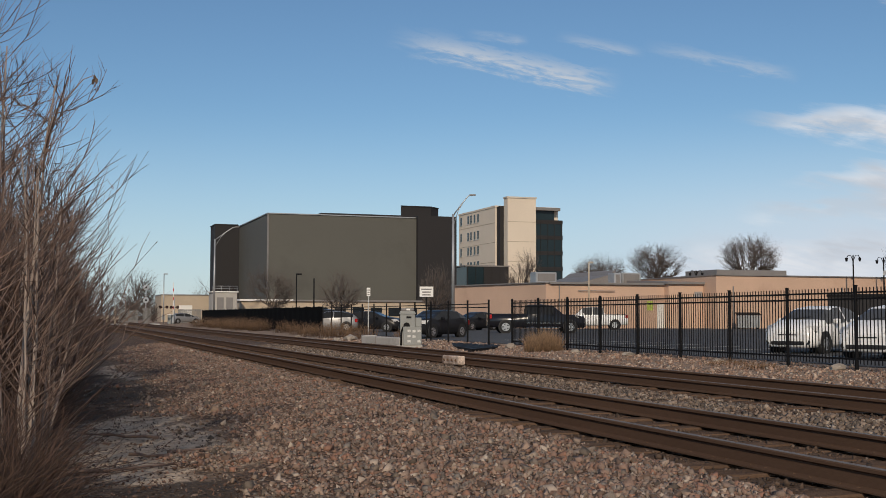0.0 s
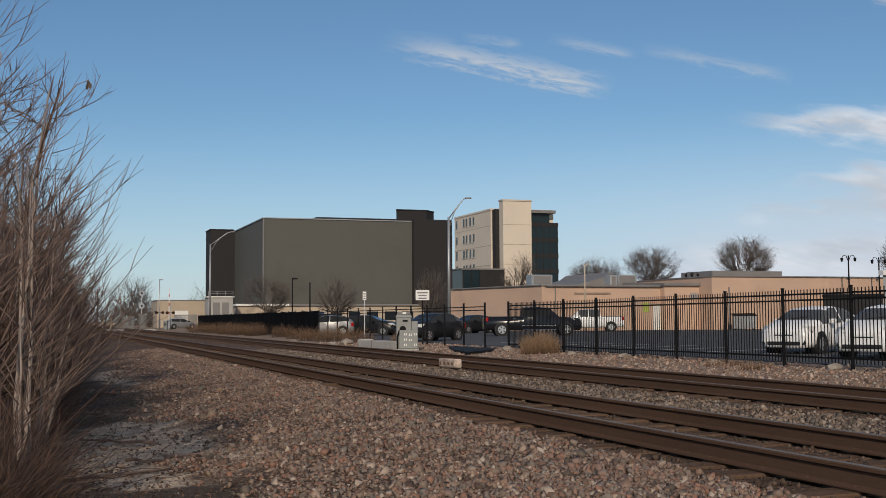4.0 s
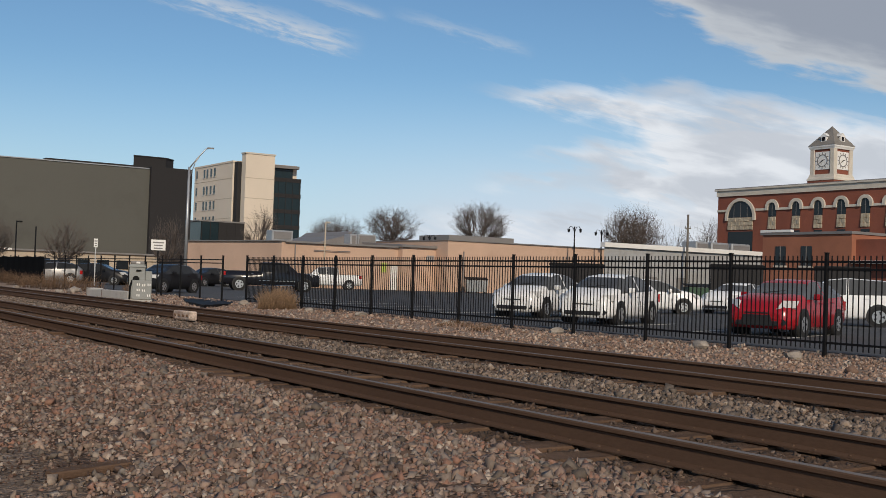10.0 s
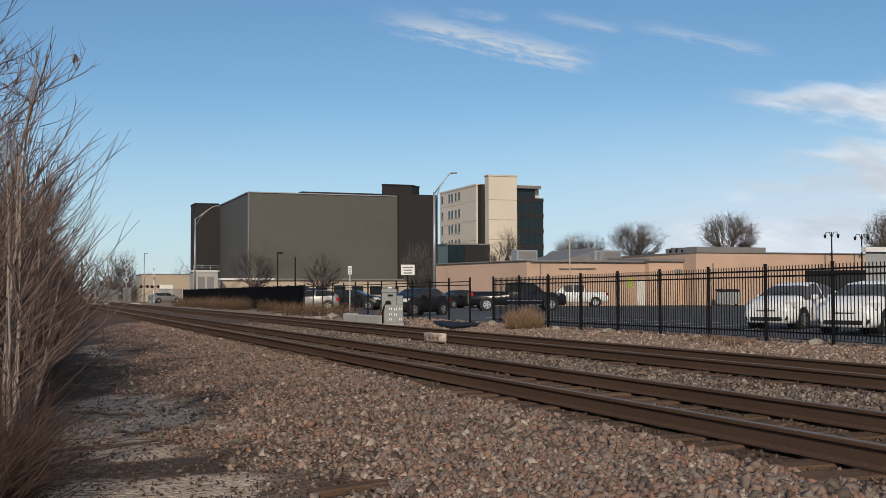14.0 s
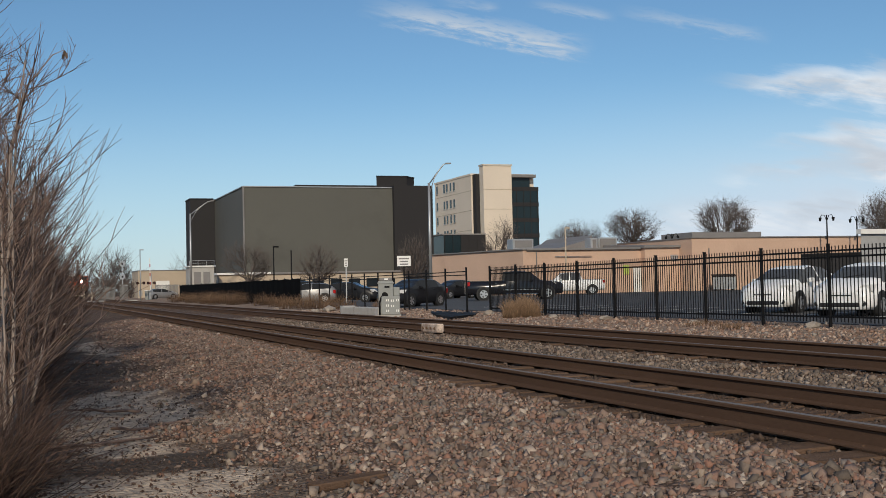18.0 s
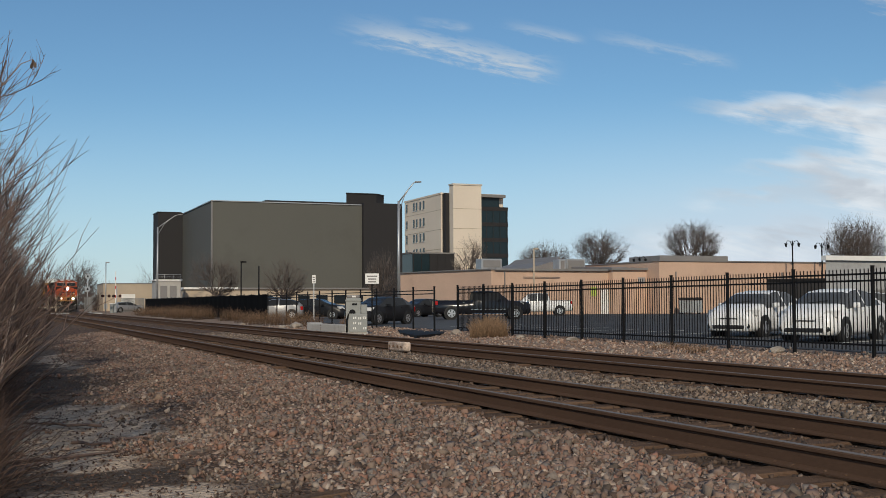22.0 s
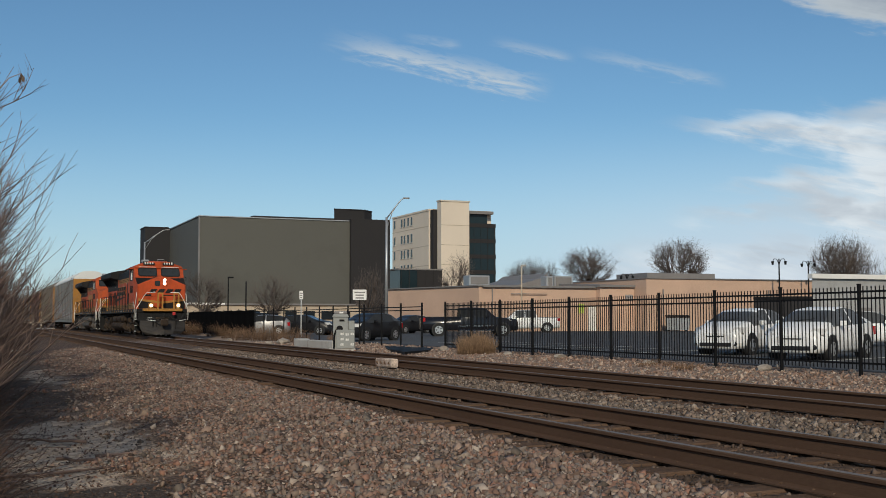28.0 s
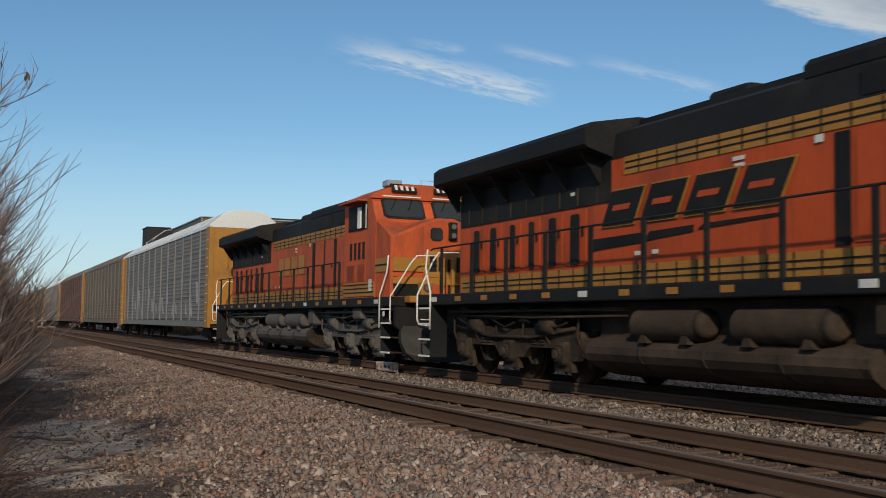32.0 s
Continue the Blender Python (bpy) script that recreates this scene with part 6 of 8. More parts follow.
# rows: distance from the nose, half width, sill, belt line, top, half width at the top; then glass at the side and on top up to the next row
HATCH = [(0.00, 0.62, 0.26, 0.56, 0.66, 0.50, 0, 0), (0.07, 0.76, 0.20, 0.66, 0.78, 0.62, 0, 0), (0.40, 0.85, 0.19, 0.80, 0.93, 0.72, 0, 0), (1.02, 0.86, 0.18, 0.91, 1.06, 0.76, 1, 1),
         (1.45, 0.865, 0.18, 0.94, 1.27, 0.68, 1, 1), (1.72, 0.868, 0.18, 0.955, 1.385, 0.625, 1, 0), (1.86, 0.87, 0.18, 0.96, 1.44, 0.60, 1, 0), (1.98, 0.87, 0.18, 0.95, 1.45, 0.57, 1, 0), (2.42, 0.87, 0.18, 0.97, 1.49, 0.58, 0, 0), (2.50, 0.87, 0.18, 0.97, 1.49, 0.58, 1, 0),
         (3.20, 0.87, 0.18, 0.99, 1.44, 0.57, 1, 1), (3.65, 0.865, 0.20, 1.02, 1.33, 0.57, 0, 1), (4.05, 0.85, 0.22, 1.04, 1.20, 0.60, 0, 0), (4.30, 0.82, 0.26, 0.95, 1.05, 0.66, 0, 0), (4.46, 0.74, 0.34, 0.78, 0.86, 0.62, 0, 0)]
COMPACT = [(0.00, 0.62, 0.30, 0.55, 0.62, 0.48, 0, 0), (0.08, 0.78, 0.20, 0.66, 0.74, 0.62, 0, 0), (0.45, 0.88, 0.18, 0.84, 0.97, 0.74, 0, 0), (1.15, 0.91, 0.17, 0.95, 1.08, 0.77, 1, 1),
           (1.60, 0.91, 0.17, 0.95, 1.24, 0.68, 1, 1), (1.87, 0.91, 0.17, 0.963, 1.37, 0.625, 1, 0), (2.00, 0.91, 0.17, 0.97, 1.43, 0.60, 1, 0), (2.55, 0.91, 0.17, 0.99, 1.475, 0.60, 0, 0), (2.63, 0.91, 0.17, 0.99, 1.475, 0.60, 1, 0),
           (3.50, 0.91, 0.18, 1.03, 1.42, 0.60, 1, 1), (4.00, 0.89, 0.20, 1.05, 1.22, 0.62, 0, 0), (4.25, 0.85, 0.26, 0.95, 1.05, 0.68, 0, 0), (4.36, 0.76, 0.34, 0.80, 0.88, 0.62, 0, 0)]
SUV = [(0.00, 0.66, 0.36, 0.68, 0.78, 0.54, 0, 0), (0.10, 0.82, 0.26, 0.82, 0.94, 0.68, 0, 0), (0.50, 0.91, 0.24, 0.95, 1.05, 0.76, 0, 0), (1.25, 0.93, 0.24, 1.05, 1.12, 0.80, 0, 1),
       (1.90, 0.93, 0.24, 1.08, 1.62, 0.66, 1, 0), (2.60, 0.93, 0.24, 1.10, 1.70, 0.67, 0, 0), (2.68, 0.93, 0.24, 1.10, 1.70, 0.67, 1, 0), (3.90, 0.93, 0.26, 1.12, 1.64, 0.66, 1, 1), (4.45, 0.91, 0.28, 1.14, 1.34, 0.70, 0, 0), (4.68, 0.84, 0.36, 0.95, 1.05, 0.70, 0, 0)]
PICKUP = [(0.00, 0.78, 0.45, 0.95, 1.05, 0.66, 0, 0), (0.10, 0.93, 0.36, 1.05, 1.15, 0.80, 0, 0), (0.60, 0.99, 0.34, 1.15, 1.22, 0.86, 0, 0), (1.45, 1.00, 0.34, 1.22, 1.28, 0.88, 0, 1),
          (2.10, 1.00, 0.34, 1.25, 1.86, 0.72, 1, 0), (2.85, 1.00, 0.34, 1.26, 1.93, 0.73, 0, 0), (2.93, 1.00, 0.34, 1.26, 1.93, 0.73, 1, 0), (3.80, 1.00, 0.34, 1.27, 1.90, 0.73, 0, 1), (3.95, 1.00, 0.36, 1.27, 1.30, 0.86, 0, 0), (5.80, 0.99, 0.40, 1.26, 1.29, 0.90, 0, 0), (5.88, 0.94, 0.48, 1.20, 1.24, 0.86, 0, 0)]
PICKUP_LONG = [(r[0] * 1.02 if r[0] < 3.9 else r[0] if r[0] < 4 else r[0] + 0.65,) + r[1:] for r in PICKUP]


def lofted(stations, scale=1.0):
    """Two meshes from the rows: the painted body and its glass."""
    body, panes = Mesh(), {}
    rings = []
    for s, w, zl, zb, zt, wt, _, _ in stations:
        rings.append([(-w * 0.88, s, zl), (-w, s, zl + 0.14), (-w, s, (zl + zb) / 2), (-w * 0.965, s, zb), (-wt, s, zt - 0.03), (-wt * 0.75, s, zt), (wt * 0.75, s, zt), (wt, s, zt - 0.03), (w * 0.965, s, zb), (w, s, (zl + zb) / 2), (w, s, zl + 0.14), (w * 0.88, s, zl)])
    n = 12
    body.v = [p for r in rings for p in r]
    for i in range(len(rings) - 1):
        for j in range(n):
            k = (j + 1) % n
            face = (i * n + j, i * n + k, (i + 1) * n + k, (i + 1) * n + j)
            is_glass = (j in (3, 7) and stations[i][6]) or (j in (4, 5, 6) and stations[i][7])
            if is_glass:
                top = j in (4, 5, 6)
                run = i
                while run > 0 and stations[run - 1][7 if top else 6]:
                    run -= 1
                g = panes.setdefault(("windscreen" if top and run < 6 else "rear_window" if top else "side_window", run, 5 if top else j), Mesh())
                b = len(g.v)
                g.v.extend(body.v[q] for q in face)
                g.f.append((b, b + 1, b + 2, b + 3))
                g.s.append(True)
            else:
                body.f.append(face)
                body.s.append(True)
    for ring_i, rev in ((0, True), (len(rings) - 1, False)):
        idx = [ring_i * n + j for j in range(n)]
        body.f.append(tuple(reversed(idx)) if rev else tuple(idx))
        body.s.append(False)
    return body, panes


def vehicle(name, label, category, stations, paint, at, axles, wheel_r, group="parked cars", chrome=False):
    t = thing(name, label, category, at, group)
    bm_, panes = lofted(stations)
    part("body", bm_, paint, t, "painted body shell")
    for (kind_, _, _), gm in panes.items():
        part(kind_, gm, M_SKYGREYGLASS if paint in (M_CARWHITE, M_CARRED) else M_CARGLASS, t, "tinted glass, greyed for reflected sky on white and red cars")
    ln = stations[-1][0]
    w = max(s[1] for s in stations)
    for s in axles:
        for sx in (-1, 1):
            x = sx * (w - 0.02)
            arch = Mesh().tube((x - sx * 0.25, s, wheel_r + 0.02), (x + sx * 0.022, s, wheel_r + 0.02), wheel_r + 0.07, wheel_r + 0.07, 20)
            wh = part("wheel_arch", arch, M_PLASTIC, t)
            ty = part("tyre", Mesh().tube((x - sx * 0.20, s, wheel_r), (x + sx * 0.026, s, wheel_r), wheel_r, wheel_r, 24), M_TYRE, t)
            rim = Mesh().tube((x + sx * 0.0, s, wheel_r), (x + sx * 0.030, s, wheel_r), wheel_r * 0.68, wheel_r * 0.64, 20)
            part("rim", rim, M_RIM, ty, "alloy wheel rim")
            hub = Mesh()
            for k in range(5):
                a = 2 * math.pi * k / 5
                hub.prism_x([(s + wheel_r * 0.55 * math.cos(a + d), wheel_r + wheel_r * 0.55 * math.sin(a + d)) for d in (-0.3, 0.3)] + [(s + wheel_r * 0.2 * math.cos(a), wheel_r + wheel_r * 0.2 * math.sin(a))], min(x + sx * 0.02, x + sx * 0.034), max(x + sx * 0.02, x + sx * 0.034))
            part("spoke_gap", hub, M_PLASTIC, ty)
    def at_front(s):
        for a, b in zip(stations, stations[1:]):
            if a[0] <= s <= b[0]:
                f = (s - a[0]) / (b[0] - a[0])
                return [a[i] + (b[i] - a[i]) * f for i in range(6)]
    n1, n2 = stations[1], stations[2]
    zt = n1[3]
    part("lower_grille", Mesh().box(-n1[1] * 0.72, n1[1] * 0.72, -0.02, 0.12, n1[2] + 0.07, n1[2] + 0.19, 0.02), M_PLASTIC, t, "black lower grille")
    part("upper_grille", Mesh().box(-n1[1] * (0.5 if chrome else 0.42), n1[1] * (0.5 if chrome else 0.42), -0.012, 0.1, zt - (0.16 if chrome else 0.09), zt - 0.055 if not chrome else zt + 0.02, 0.01), M_PLASTIC if not chrome else M_CHROME, t)
    for sx in (-1, 1):
        hl = Mesh()
        corners = ((0.60 * n1[1], n1[0] - 0.03, n1[3] + 0.01), (0.985 * n2[1], n2[0] - 0.10, n2[3] - 0.13), (0.98 * n2[1], n2[0] + 0.10, n2[3] + 0.04), (0.62 * n2[1], n2[0] - 0.17, n2[4] - 0.09))
        hl.quadring([[(sx * (x + 0.5 * d), y - 0.55 * d, z + 0.5 * d) for x, y, z in corners] for d in (0.065, -0.10)])
        lamp_in = Mesh()
        mid = [sum(c[i] for c in corners) / 4 for i in range(3)]
        lamp_in.quadring([[(sx * (mid[0] + (x - mid[0]) * 0.45 + 0.5 * d), mid[1] + (y - mid[1]) * 0.45 - 0.55 * d, mid[2] + (z - mid[2]) * 0.45 + 0.5 * d) for x, y, z in corners] for d in (0.071, 0.0)])
        part("lamp_reflector", lamp_in, M_CARSILVER, t, "dim reflector behind the lens")
        part("headlight", hl, M_LENS, t, "clear headlight")
        part("fog_lamp", Mesh().tube((sx * n1[1] * 0.86, 0.02, n1[2] + 0.16), (sx * n1[1] * 0.86, 0.12, n1[2] + 0.16), 0.07, 0.07, 10), M_PLASTIC, t)
        tl = stations[-2]
        part("tail_light", Mesh().box(min(sx * tl[1] * 0.72, sx * tl[1] * 1.01), max(sx * tl[1] * 0.72, sx * tl[1] * 1.01), ln - 0.22, ln - 0.02, tl[3] - 0.28, tl[3] - 0.02, 0.02), M_REDLENS, t, "red tail light")
        cw = [s for s in stations if s[6]][1 if stations in (HATCH, COMPACT) else 0]
        part("mirror", Mesh().box(min(sx * (cw[1] - 0.02), sx * (cw[1] + 0.18)), max(sx * (cw[1] - 0.02), sx * (cw[1] + 0.18)), cw[0] - 0.05, cw[0] + 0.12, cw[3] + 0.0, cw[3] + 0.15, 0.03), paint, t, "door mirror")
        a, b = sorted((sx * (w - 0.002), sx * (w + 0.008)))
        for s in (cw[0] - 0.05, (stations[0][0] + ln) * 0.55, ln * 0.76):
            q = at_front(s)
            part("door_seam", Mesh().box(a, b, s - 0.008, s + 0.008, q[2] + 0.18, (q[2] + q[3]) / 2 + 0.12), M_PLASTIC, t)
        for s in (ln * 0.50, ln * 0.70):
            q = at_front(s)
            part("door_handle", Mesh().box(min(sx * (w - 0.03), sx * (w + 0.015)), max(sx * (w - 0.03), sx * (w + 0.015)), s - 0.09, s + 0.09, q[3] - 0.14, q[3] - 0.10, 0.008), paint if not chrome else M_CHROME, t)
    rb = stations[-1]
    part("rear_bumper", Mesh().box(-rb[1] * 0.9, rb[1] * 0.9, ln - 0.10, ln + 0.04, rb[2], rb[2] + 0.14, 0.02), M_PLASTIC if not chrome else M_CHROME, t)
    wp = Mesh()
    ws = [s for s in stations if s[7]][0]
    wp.path([(-0.3, ws[0] + 0.02, ws[4] + 0.02), (0.25, ws[0] + 0.12, ws[4] + 0.09)], 0.012, 4)
    part("wiper", wp, M_PLASTIC, t)
    if chrome:
        for sx in (-1, 1):
            part("side_moulding", Mesh().box(min(sx * w, sx * (w + 0.012)), max(sx * w, sx * (w + 0.012)), 1.7, 4.1, 0.66, 0.71), M_CHROME, t, "chrome side strip")
            part("side_step", Mesh().box(min(sx * (w - 0.1), sx * (w + 0.08)), max(sx * (w - 0.1), sx * (w + 0.08)), 1.7, 4.0, 0.36, 0.42, 0.02), M_CHROME, t, "chrome side step")
    if stations in (PICKUP, PICKUP_LONG):
        bed = Mesh().box(-0.80, 0.80, 4.05, ln - 0.13, 1.22, 1.31)
        part("bed_opening", bed, M_PLASTIC, t, "dark open load bed")
    return t


def facing(x, y, hx, hy, ox=0.0, oy=0.0):
    """The pose of a vehicle that looks along (hx, hy), with its point (ox, oy) at x, y."""
    ang = math.degrees(math.atan2(hx, -hy))
    c, s = math.cos(radians(ang)), math.sin(radians(ang))
    return pose(x - (c * ox - s * oy), y - (s * ox + c * oy), 0.0, 0, 0, ang)


def park_vehicles():
    P = ("white_hatchback", "white compact hybrid hatchback parked nose to the fence", "car", HATCH, M_CARWHITE)
    HX, HY = -0.89, -0.46
    vehicle(*P, facing(22.8, 29.1, HX, HY, 0.80, 0.86), (0.86, 3.56), 0.31)
    vehicle(*P, facing(22.0, 24.6, HX, HY, 0.80, 0.86), (0.86, 3.56), 0.31)
    vehicle("white_hatchback", "white hybrid hatchback parked side-on in the lot", "car", HATCH, M_CARWHITE, facing(35.3, 35.3, 0.80, -0.60, -0.80, 0.86), (0.86, 3.56), 0.31)
    vehicle("white_hatchback", "white compact car standing behind the red car", "car", COMPACT, M_CARWHITE, facing(39.7, 36.0, -0.95, -0.31, 0.84, 0.90), (0.90, 3.55), 0.32)
    vehicle("white_suv", "white utility car parked side-on beyond the red car", "car", SUV, M_CARWHITE, facing(34.0, 26.3, -0.60, 0.80, 0, 2.3), (0.95, 3.70), 0.36)
    red = vehicle("red_hatchback", "bright red compact hatchback parked nose to the fence", "car", COMPACT, M_CARRED, facing(23.12, 18.95, -0.94, -0.34, 0.84, 0.90), (0.90, 3.55), 0.32)
    part("mouth_grille", Mesh().prism_y([(-0.44, 0.27), (0.44, 0.27), (0.34, 0.54), (-0.34, 0.54)], -0.035, 0.1), M_PLASTIC, red, "black trapezoid grille")
    vehicle("pickup_truck", "black crew cab pickup truck with chrome trim", "pickup truck", PICKUP_LONG, M_CARBLACK, facing(29.35, 71.3, 0.96, -0.28, 1.0, 5.40), (1.05, 5.40), 0.42, chrome=True)
    vehicle("pickup_truck", "white pickup truck parked behind a black one", "pickup truck", PICKUP, M_CARWHITE, facing(45.1, 84.6, -0.92, 0.39, 1.0, 4.80), (1.05, 4.80), 0.40)
    vehicle("dark_suv", "dark grey sport utility car parked by the fence", "car", COMPACT, M_CARGREY, facing(18.95, 55.8, -0.82, -0.57, 0.80, 0.90), (0.90, 3.55), 0.33)
    vehicle("dark_sedan", "dark grey car parked beyond the utility car", "car", COMPACT, M_CARGREY, facing(31.7, 83.5, HX, HY, 0.80, 0.90), (0.90, 3.55), 0.32)
    vehicle("dark_suv", "black utility car parked far down the fence", "car", SUV, M_CARBLACK, facing(20.0, 88.5, -0.93, 0.36, 0, 2.3), (0.95, 3.70), 0.36)
    vehicle("silver_hatchback", "silver hatchback parked far down the fence", "car", COMPACT, M_CARSILVER, facing(19.3, 80.0, -0.93, 0.36, 0, 2.2), (0.90, 3.55), 0.33)
    vehicle("dark_suv", "dark car parked beside the cabinet behind the fence", "car", COMPACT, M_CARGREY, facing(22.4, 79.0, 0.8, -0.6, 0, 2.2), (0.90, 3.55), 0.33)
    vehicle("silver_sedan", "silver car waiting beyond the level crossing", "car", COMPACT, M_CARSILVER, facing(18.6, 166.0, 0.97, 0.2, 0, 2.2), (0.90, 3.55), 0.32)


park_vehicles()


# ---- train ----
GRIME = (0.075, 0.055, 0.042)
M_ORANGE = material("weathered_orange_paint", (0.45, 0.070, 0.017), 0.6, 0, 0.14, 0.35, 18.0, 0.04, (0.17, 0.045, 0.020), 0.50, 1.3, spec=0.25, stretch=(1, 1, 0.3))
M_ORANGE_OLD = material("faded_orange_paint", (0.48, 0.088, 0.026), 0.65, 0, 0.16, 0.35, 18.0, 0.04, (0.17, 0.058, 0.034), 0.54, 1.3, spec=0.25, stretch=(1, 1, 0.3))
M_LOCOBLACK = material("sooty_black_paint", (0.014, 0.0135, 0.0135), 0.7, 0, 0.3, 0.5, 20.0, 0.05, (0.036, 0.028, 0.022), 0.45, 0.7, spec=0.2)
M_YELLOW = material("ochre_yellow_paint", (0.37, 0.168, 0.022), 0.6, 0, 0.15, 0.8, 20.0, 0.04, (0.17, 0.09, 0.035), 0.45, 0.8)
M_UNDER = material("grimy_running_gear", (0.036, 0.026, 0.019), 0.9, 0.0, 0.4, 1.2, 25.0, 0.3, (0.095, 0.064, 0.043), 0.52, 1.6, spec=0.2)
M_UNDER_PALE = material("dusty_grey_running_gear", (0.095, 0.086, 0.078), 0.85, 0.1, 0.25, 1.2, 25.0, 0.2, (0.08, 0.065, 0.05), 0.45, 0.8)
M_TANK = material("brown_dusty_tank", (0.046, 0.032, 0.023), 0.85, 0, 0.3, 0.8, 25.0, 0.15, (0.105, 0.070, 0.047), 0.52, 1.1, spec=0.2)
M_PLOW = material("scuffed_plow_steel", (0.024, 0.021, 0.019), 0.7, 0.15, 0.35, 1.0, 18.0, 0.2, (0.075, 0.058, 0.045), 0.36, 0.9)
M_LOCOGLASS = glass("cab_glass", (0.028, 0.032, 0.034), 0.06, 0.4)
M_HANDRAIL = material("white_handrail_paint", (0.75, 0.73, 0.68), 0.5, 0, 0.08, 2.0, 30.0, 0.03)
M_PLATE = material("dull_white_lettering", (0.62, 0.60, 0.55), 0.6, 0, 0.08, 2.0, 30.0, 0.0)
M_DARKLAMP = glass("unlit_lamp_lens", (0.12, 0.12, 0.12), 0.15)
M_RACK_GREY = material("galvanised_rack_panel", (0.165, 0.16, 0.15), 0.65, 0.0, 0.25, 0.5, 12.0, 0.08, (0.15, 0.13, 0.115), 0.42, 0.5)
M_RACK_BROWN = material("oxide_rack_panel", (0.105, 0.050, 0.038), 0.7, 0.1, 0.15, 0.5, 12.0, 0.08, (0.13, 0.07, 0.05), 0.4, 0.5)
M_RACK_TAN = material("faded_tan_rack_panel", (0.155, 0.125, 0.09), 0.65, 0.2, 0.15, 0.5, 12.0, 0.08, (0.2, 0.15, 0.1), 0.4, 0.5)
M_RACK_ROOF = material("pale_rack_roof", (0.68, 0.68, 0.66), 0.5, 0.1, 0.08, 0.5, 12.0, 0.05, (0.42, 0.38, 0.33), 0.3, 0.5)


def add_truck(parent, yc, mat):
    """A three-axle bogie: side frames, springs, axle boxes and wheels."""
    tr = part("bogie", Mesh().box(-0.75, 0.75, yc - 2.3, yc + 2.3, 0.62, 0.86, 0.05), mat, parent, "grimy three-axle bogie")
    for sx in (-1, 1):
        m = Mesh()
        x0, x1 = (-1.16, -0.98) if sx < 0 else (0.98, 1.16)
        prof = [(-2.65, 0.62), (-2.5, 0.42), (-2.2, 0.40), (-1.75, 0.62), (-0.75, 0.62), (-0.5, 0.42), (0.5, 0.42), (0.75, 0.62), (1.75, 0.62), (2.2, 0.40), (2.5, 0.42), (2.65, 0.62), (2.6, 0.92), (1.6, 1.02), (0.0, 0.94), (-1.6, 1.02), (-2.6, 0.92)]
        m.prism_x([(yc + a, b) for a, b in prof], x0, x1)
        part("side_frame", m, mat, tr, "cast side frame")
        for k in (-2.05, 0.0, 2.05):
            y = yc + k
            m = Mesh()
            m.tube((sx * 0.70, y, 0.52), (sx * 0.80, y, 0.52), 0.52, 0.52, 24)
            m.tube((sx * 0.66, y, 0.52), (sx * 0.70, y, 0.52), 0.56, 0.56, 24)
            part("wheel", m, M_UNDER, tr)
            m = Mesh()
            m.box(sx * 1.18 - 0.10, sx * 1.18 + 0.10, y - 0.21, y + 0.21, 0.34, 0.74, 0.05)
            m.tube((sx * 1.22, y, 0.52), (sx * 1.34, y, 0.52), 0.15, 0.12, 12)
            m.prism_x([(y - 0.34, 0.22), (y + 0.34, 0.22), (y + 0.2, 0.5), (y - 0.2, 0.5)], sx * 1.13 - 0.05, sx * 1.13 + 0.05)
            part("axle_box", m, mat, tr)
        m = Mesh()
        for k in (-1.25, -0.95, 0.95, 1.25):
            for j in range(5):
                m.tube((sx * 1.1, yc + k, 0.62 + j * 0.055), (sx * 1.1, yc + k, 0.65 + j * 0.055), 0.11, 0.11, 10)
        part("coil_spring", m, mat, tr)
        for k in (-1.55, 1.5):
            m = Mesh().tube((sx * 1.18, yc + k - 0.28, 1.0), (sx * 1.18, yc + k + 0.28, 1.0), 0.15, 0.15, 12)
            m.tube((sx * 1.18, yc + k + 0.28, 1.0), (sx * 1.18, yc + k + 0.5, 1.0), 0.05)
            part("brake_cylinder", m, mat, tr)
        for k in (-2.3, -0.3, 1.3):
            m = Mesh().path([(sx * 1.24, yc + k, 1.08), (sx * 1.26, yc + k + 0.4, 0.98), (sx * 1.25, yc + k + 0.9, 1.1), (sx * 1.24, yc + k + 1.2, 1.2)], 0.022)
            part("air_hose", m, M_LOCOBLACK, tr)
        for k in (-2.05, 0.0, 2.05):
            for e in (-1, 1):
                y = yc + k + e * 0.60
                m = Mesh().prism_x([(y - 0.07, 0.30), (y + 0.07, 0.30), (y + 0.10, 0.78), (y - 0.04, 0.95)], sx * 0.90 - 0.09, sx * 0.90 + 0.09)
                part("brake_shoe", m, M_UNDER, tr, "grimy brake shoe and hanger")
                part("sand_pipe", Mesh().path([(sx * 1.20, y, 1.30), (sx * 1.22, y - e * 0.04, 0.85), (sx * 1.0, y - e * 0.10, 0.35), (sx * 0.85, y - e * 0.16, 0.16)], 0.022, 6), mat, tr, "thin sanding pipe")
            part("axle_cap", Mesh().tube((sx * 1.34, yc + k, 0.52), (sx * 1.37, yc + k, 0.52), 0.09, 0.07, 10), M_TANK, tr, "worn axle cap")
            part("motor_case", Mesh().box(sx * 0.35 - 0.28, sx * 0.35 + 0.28, yc + k + 0.25, yc + k + 0.85, 0.24, 0.80, 0.06), M_UNDER, tr, "traction motor case")
        m = Mesh().path([(sx * 1.21, yc - 2.5, 0.98), (sx * 1.21, yc - 0.9, 0.80), (sx * 1.21, yc + 0.9, 0.80), (sx * 1.21, yc + 2.5, 0.98)], 0.035, 6)
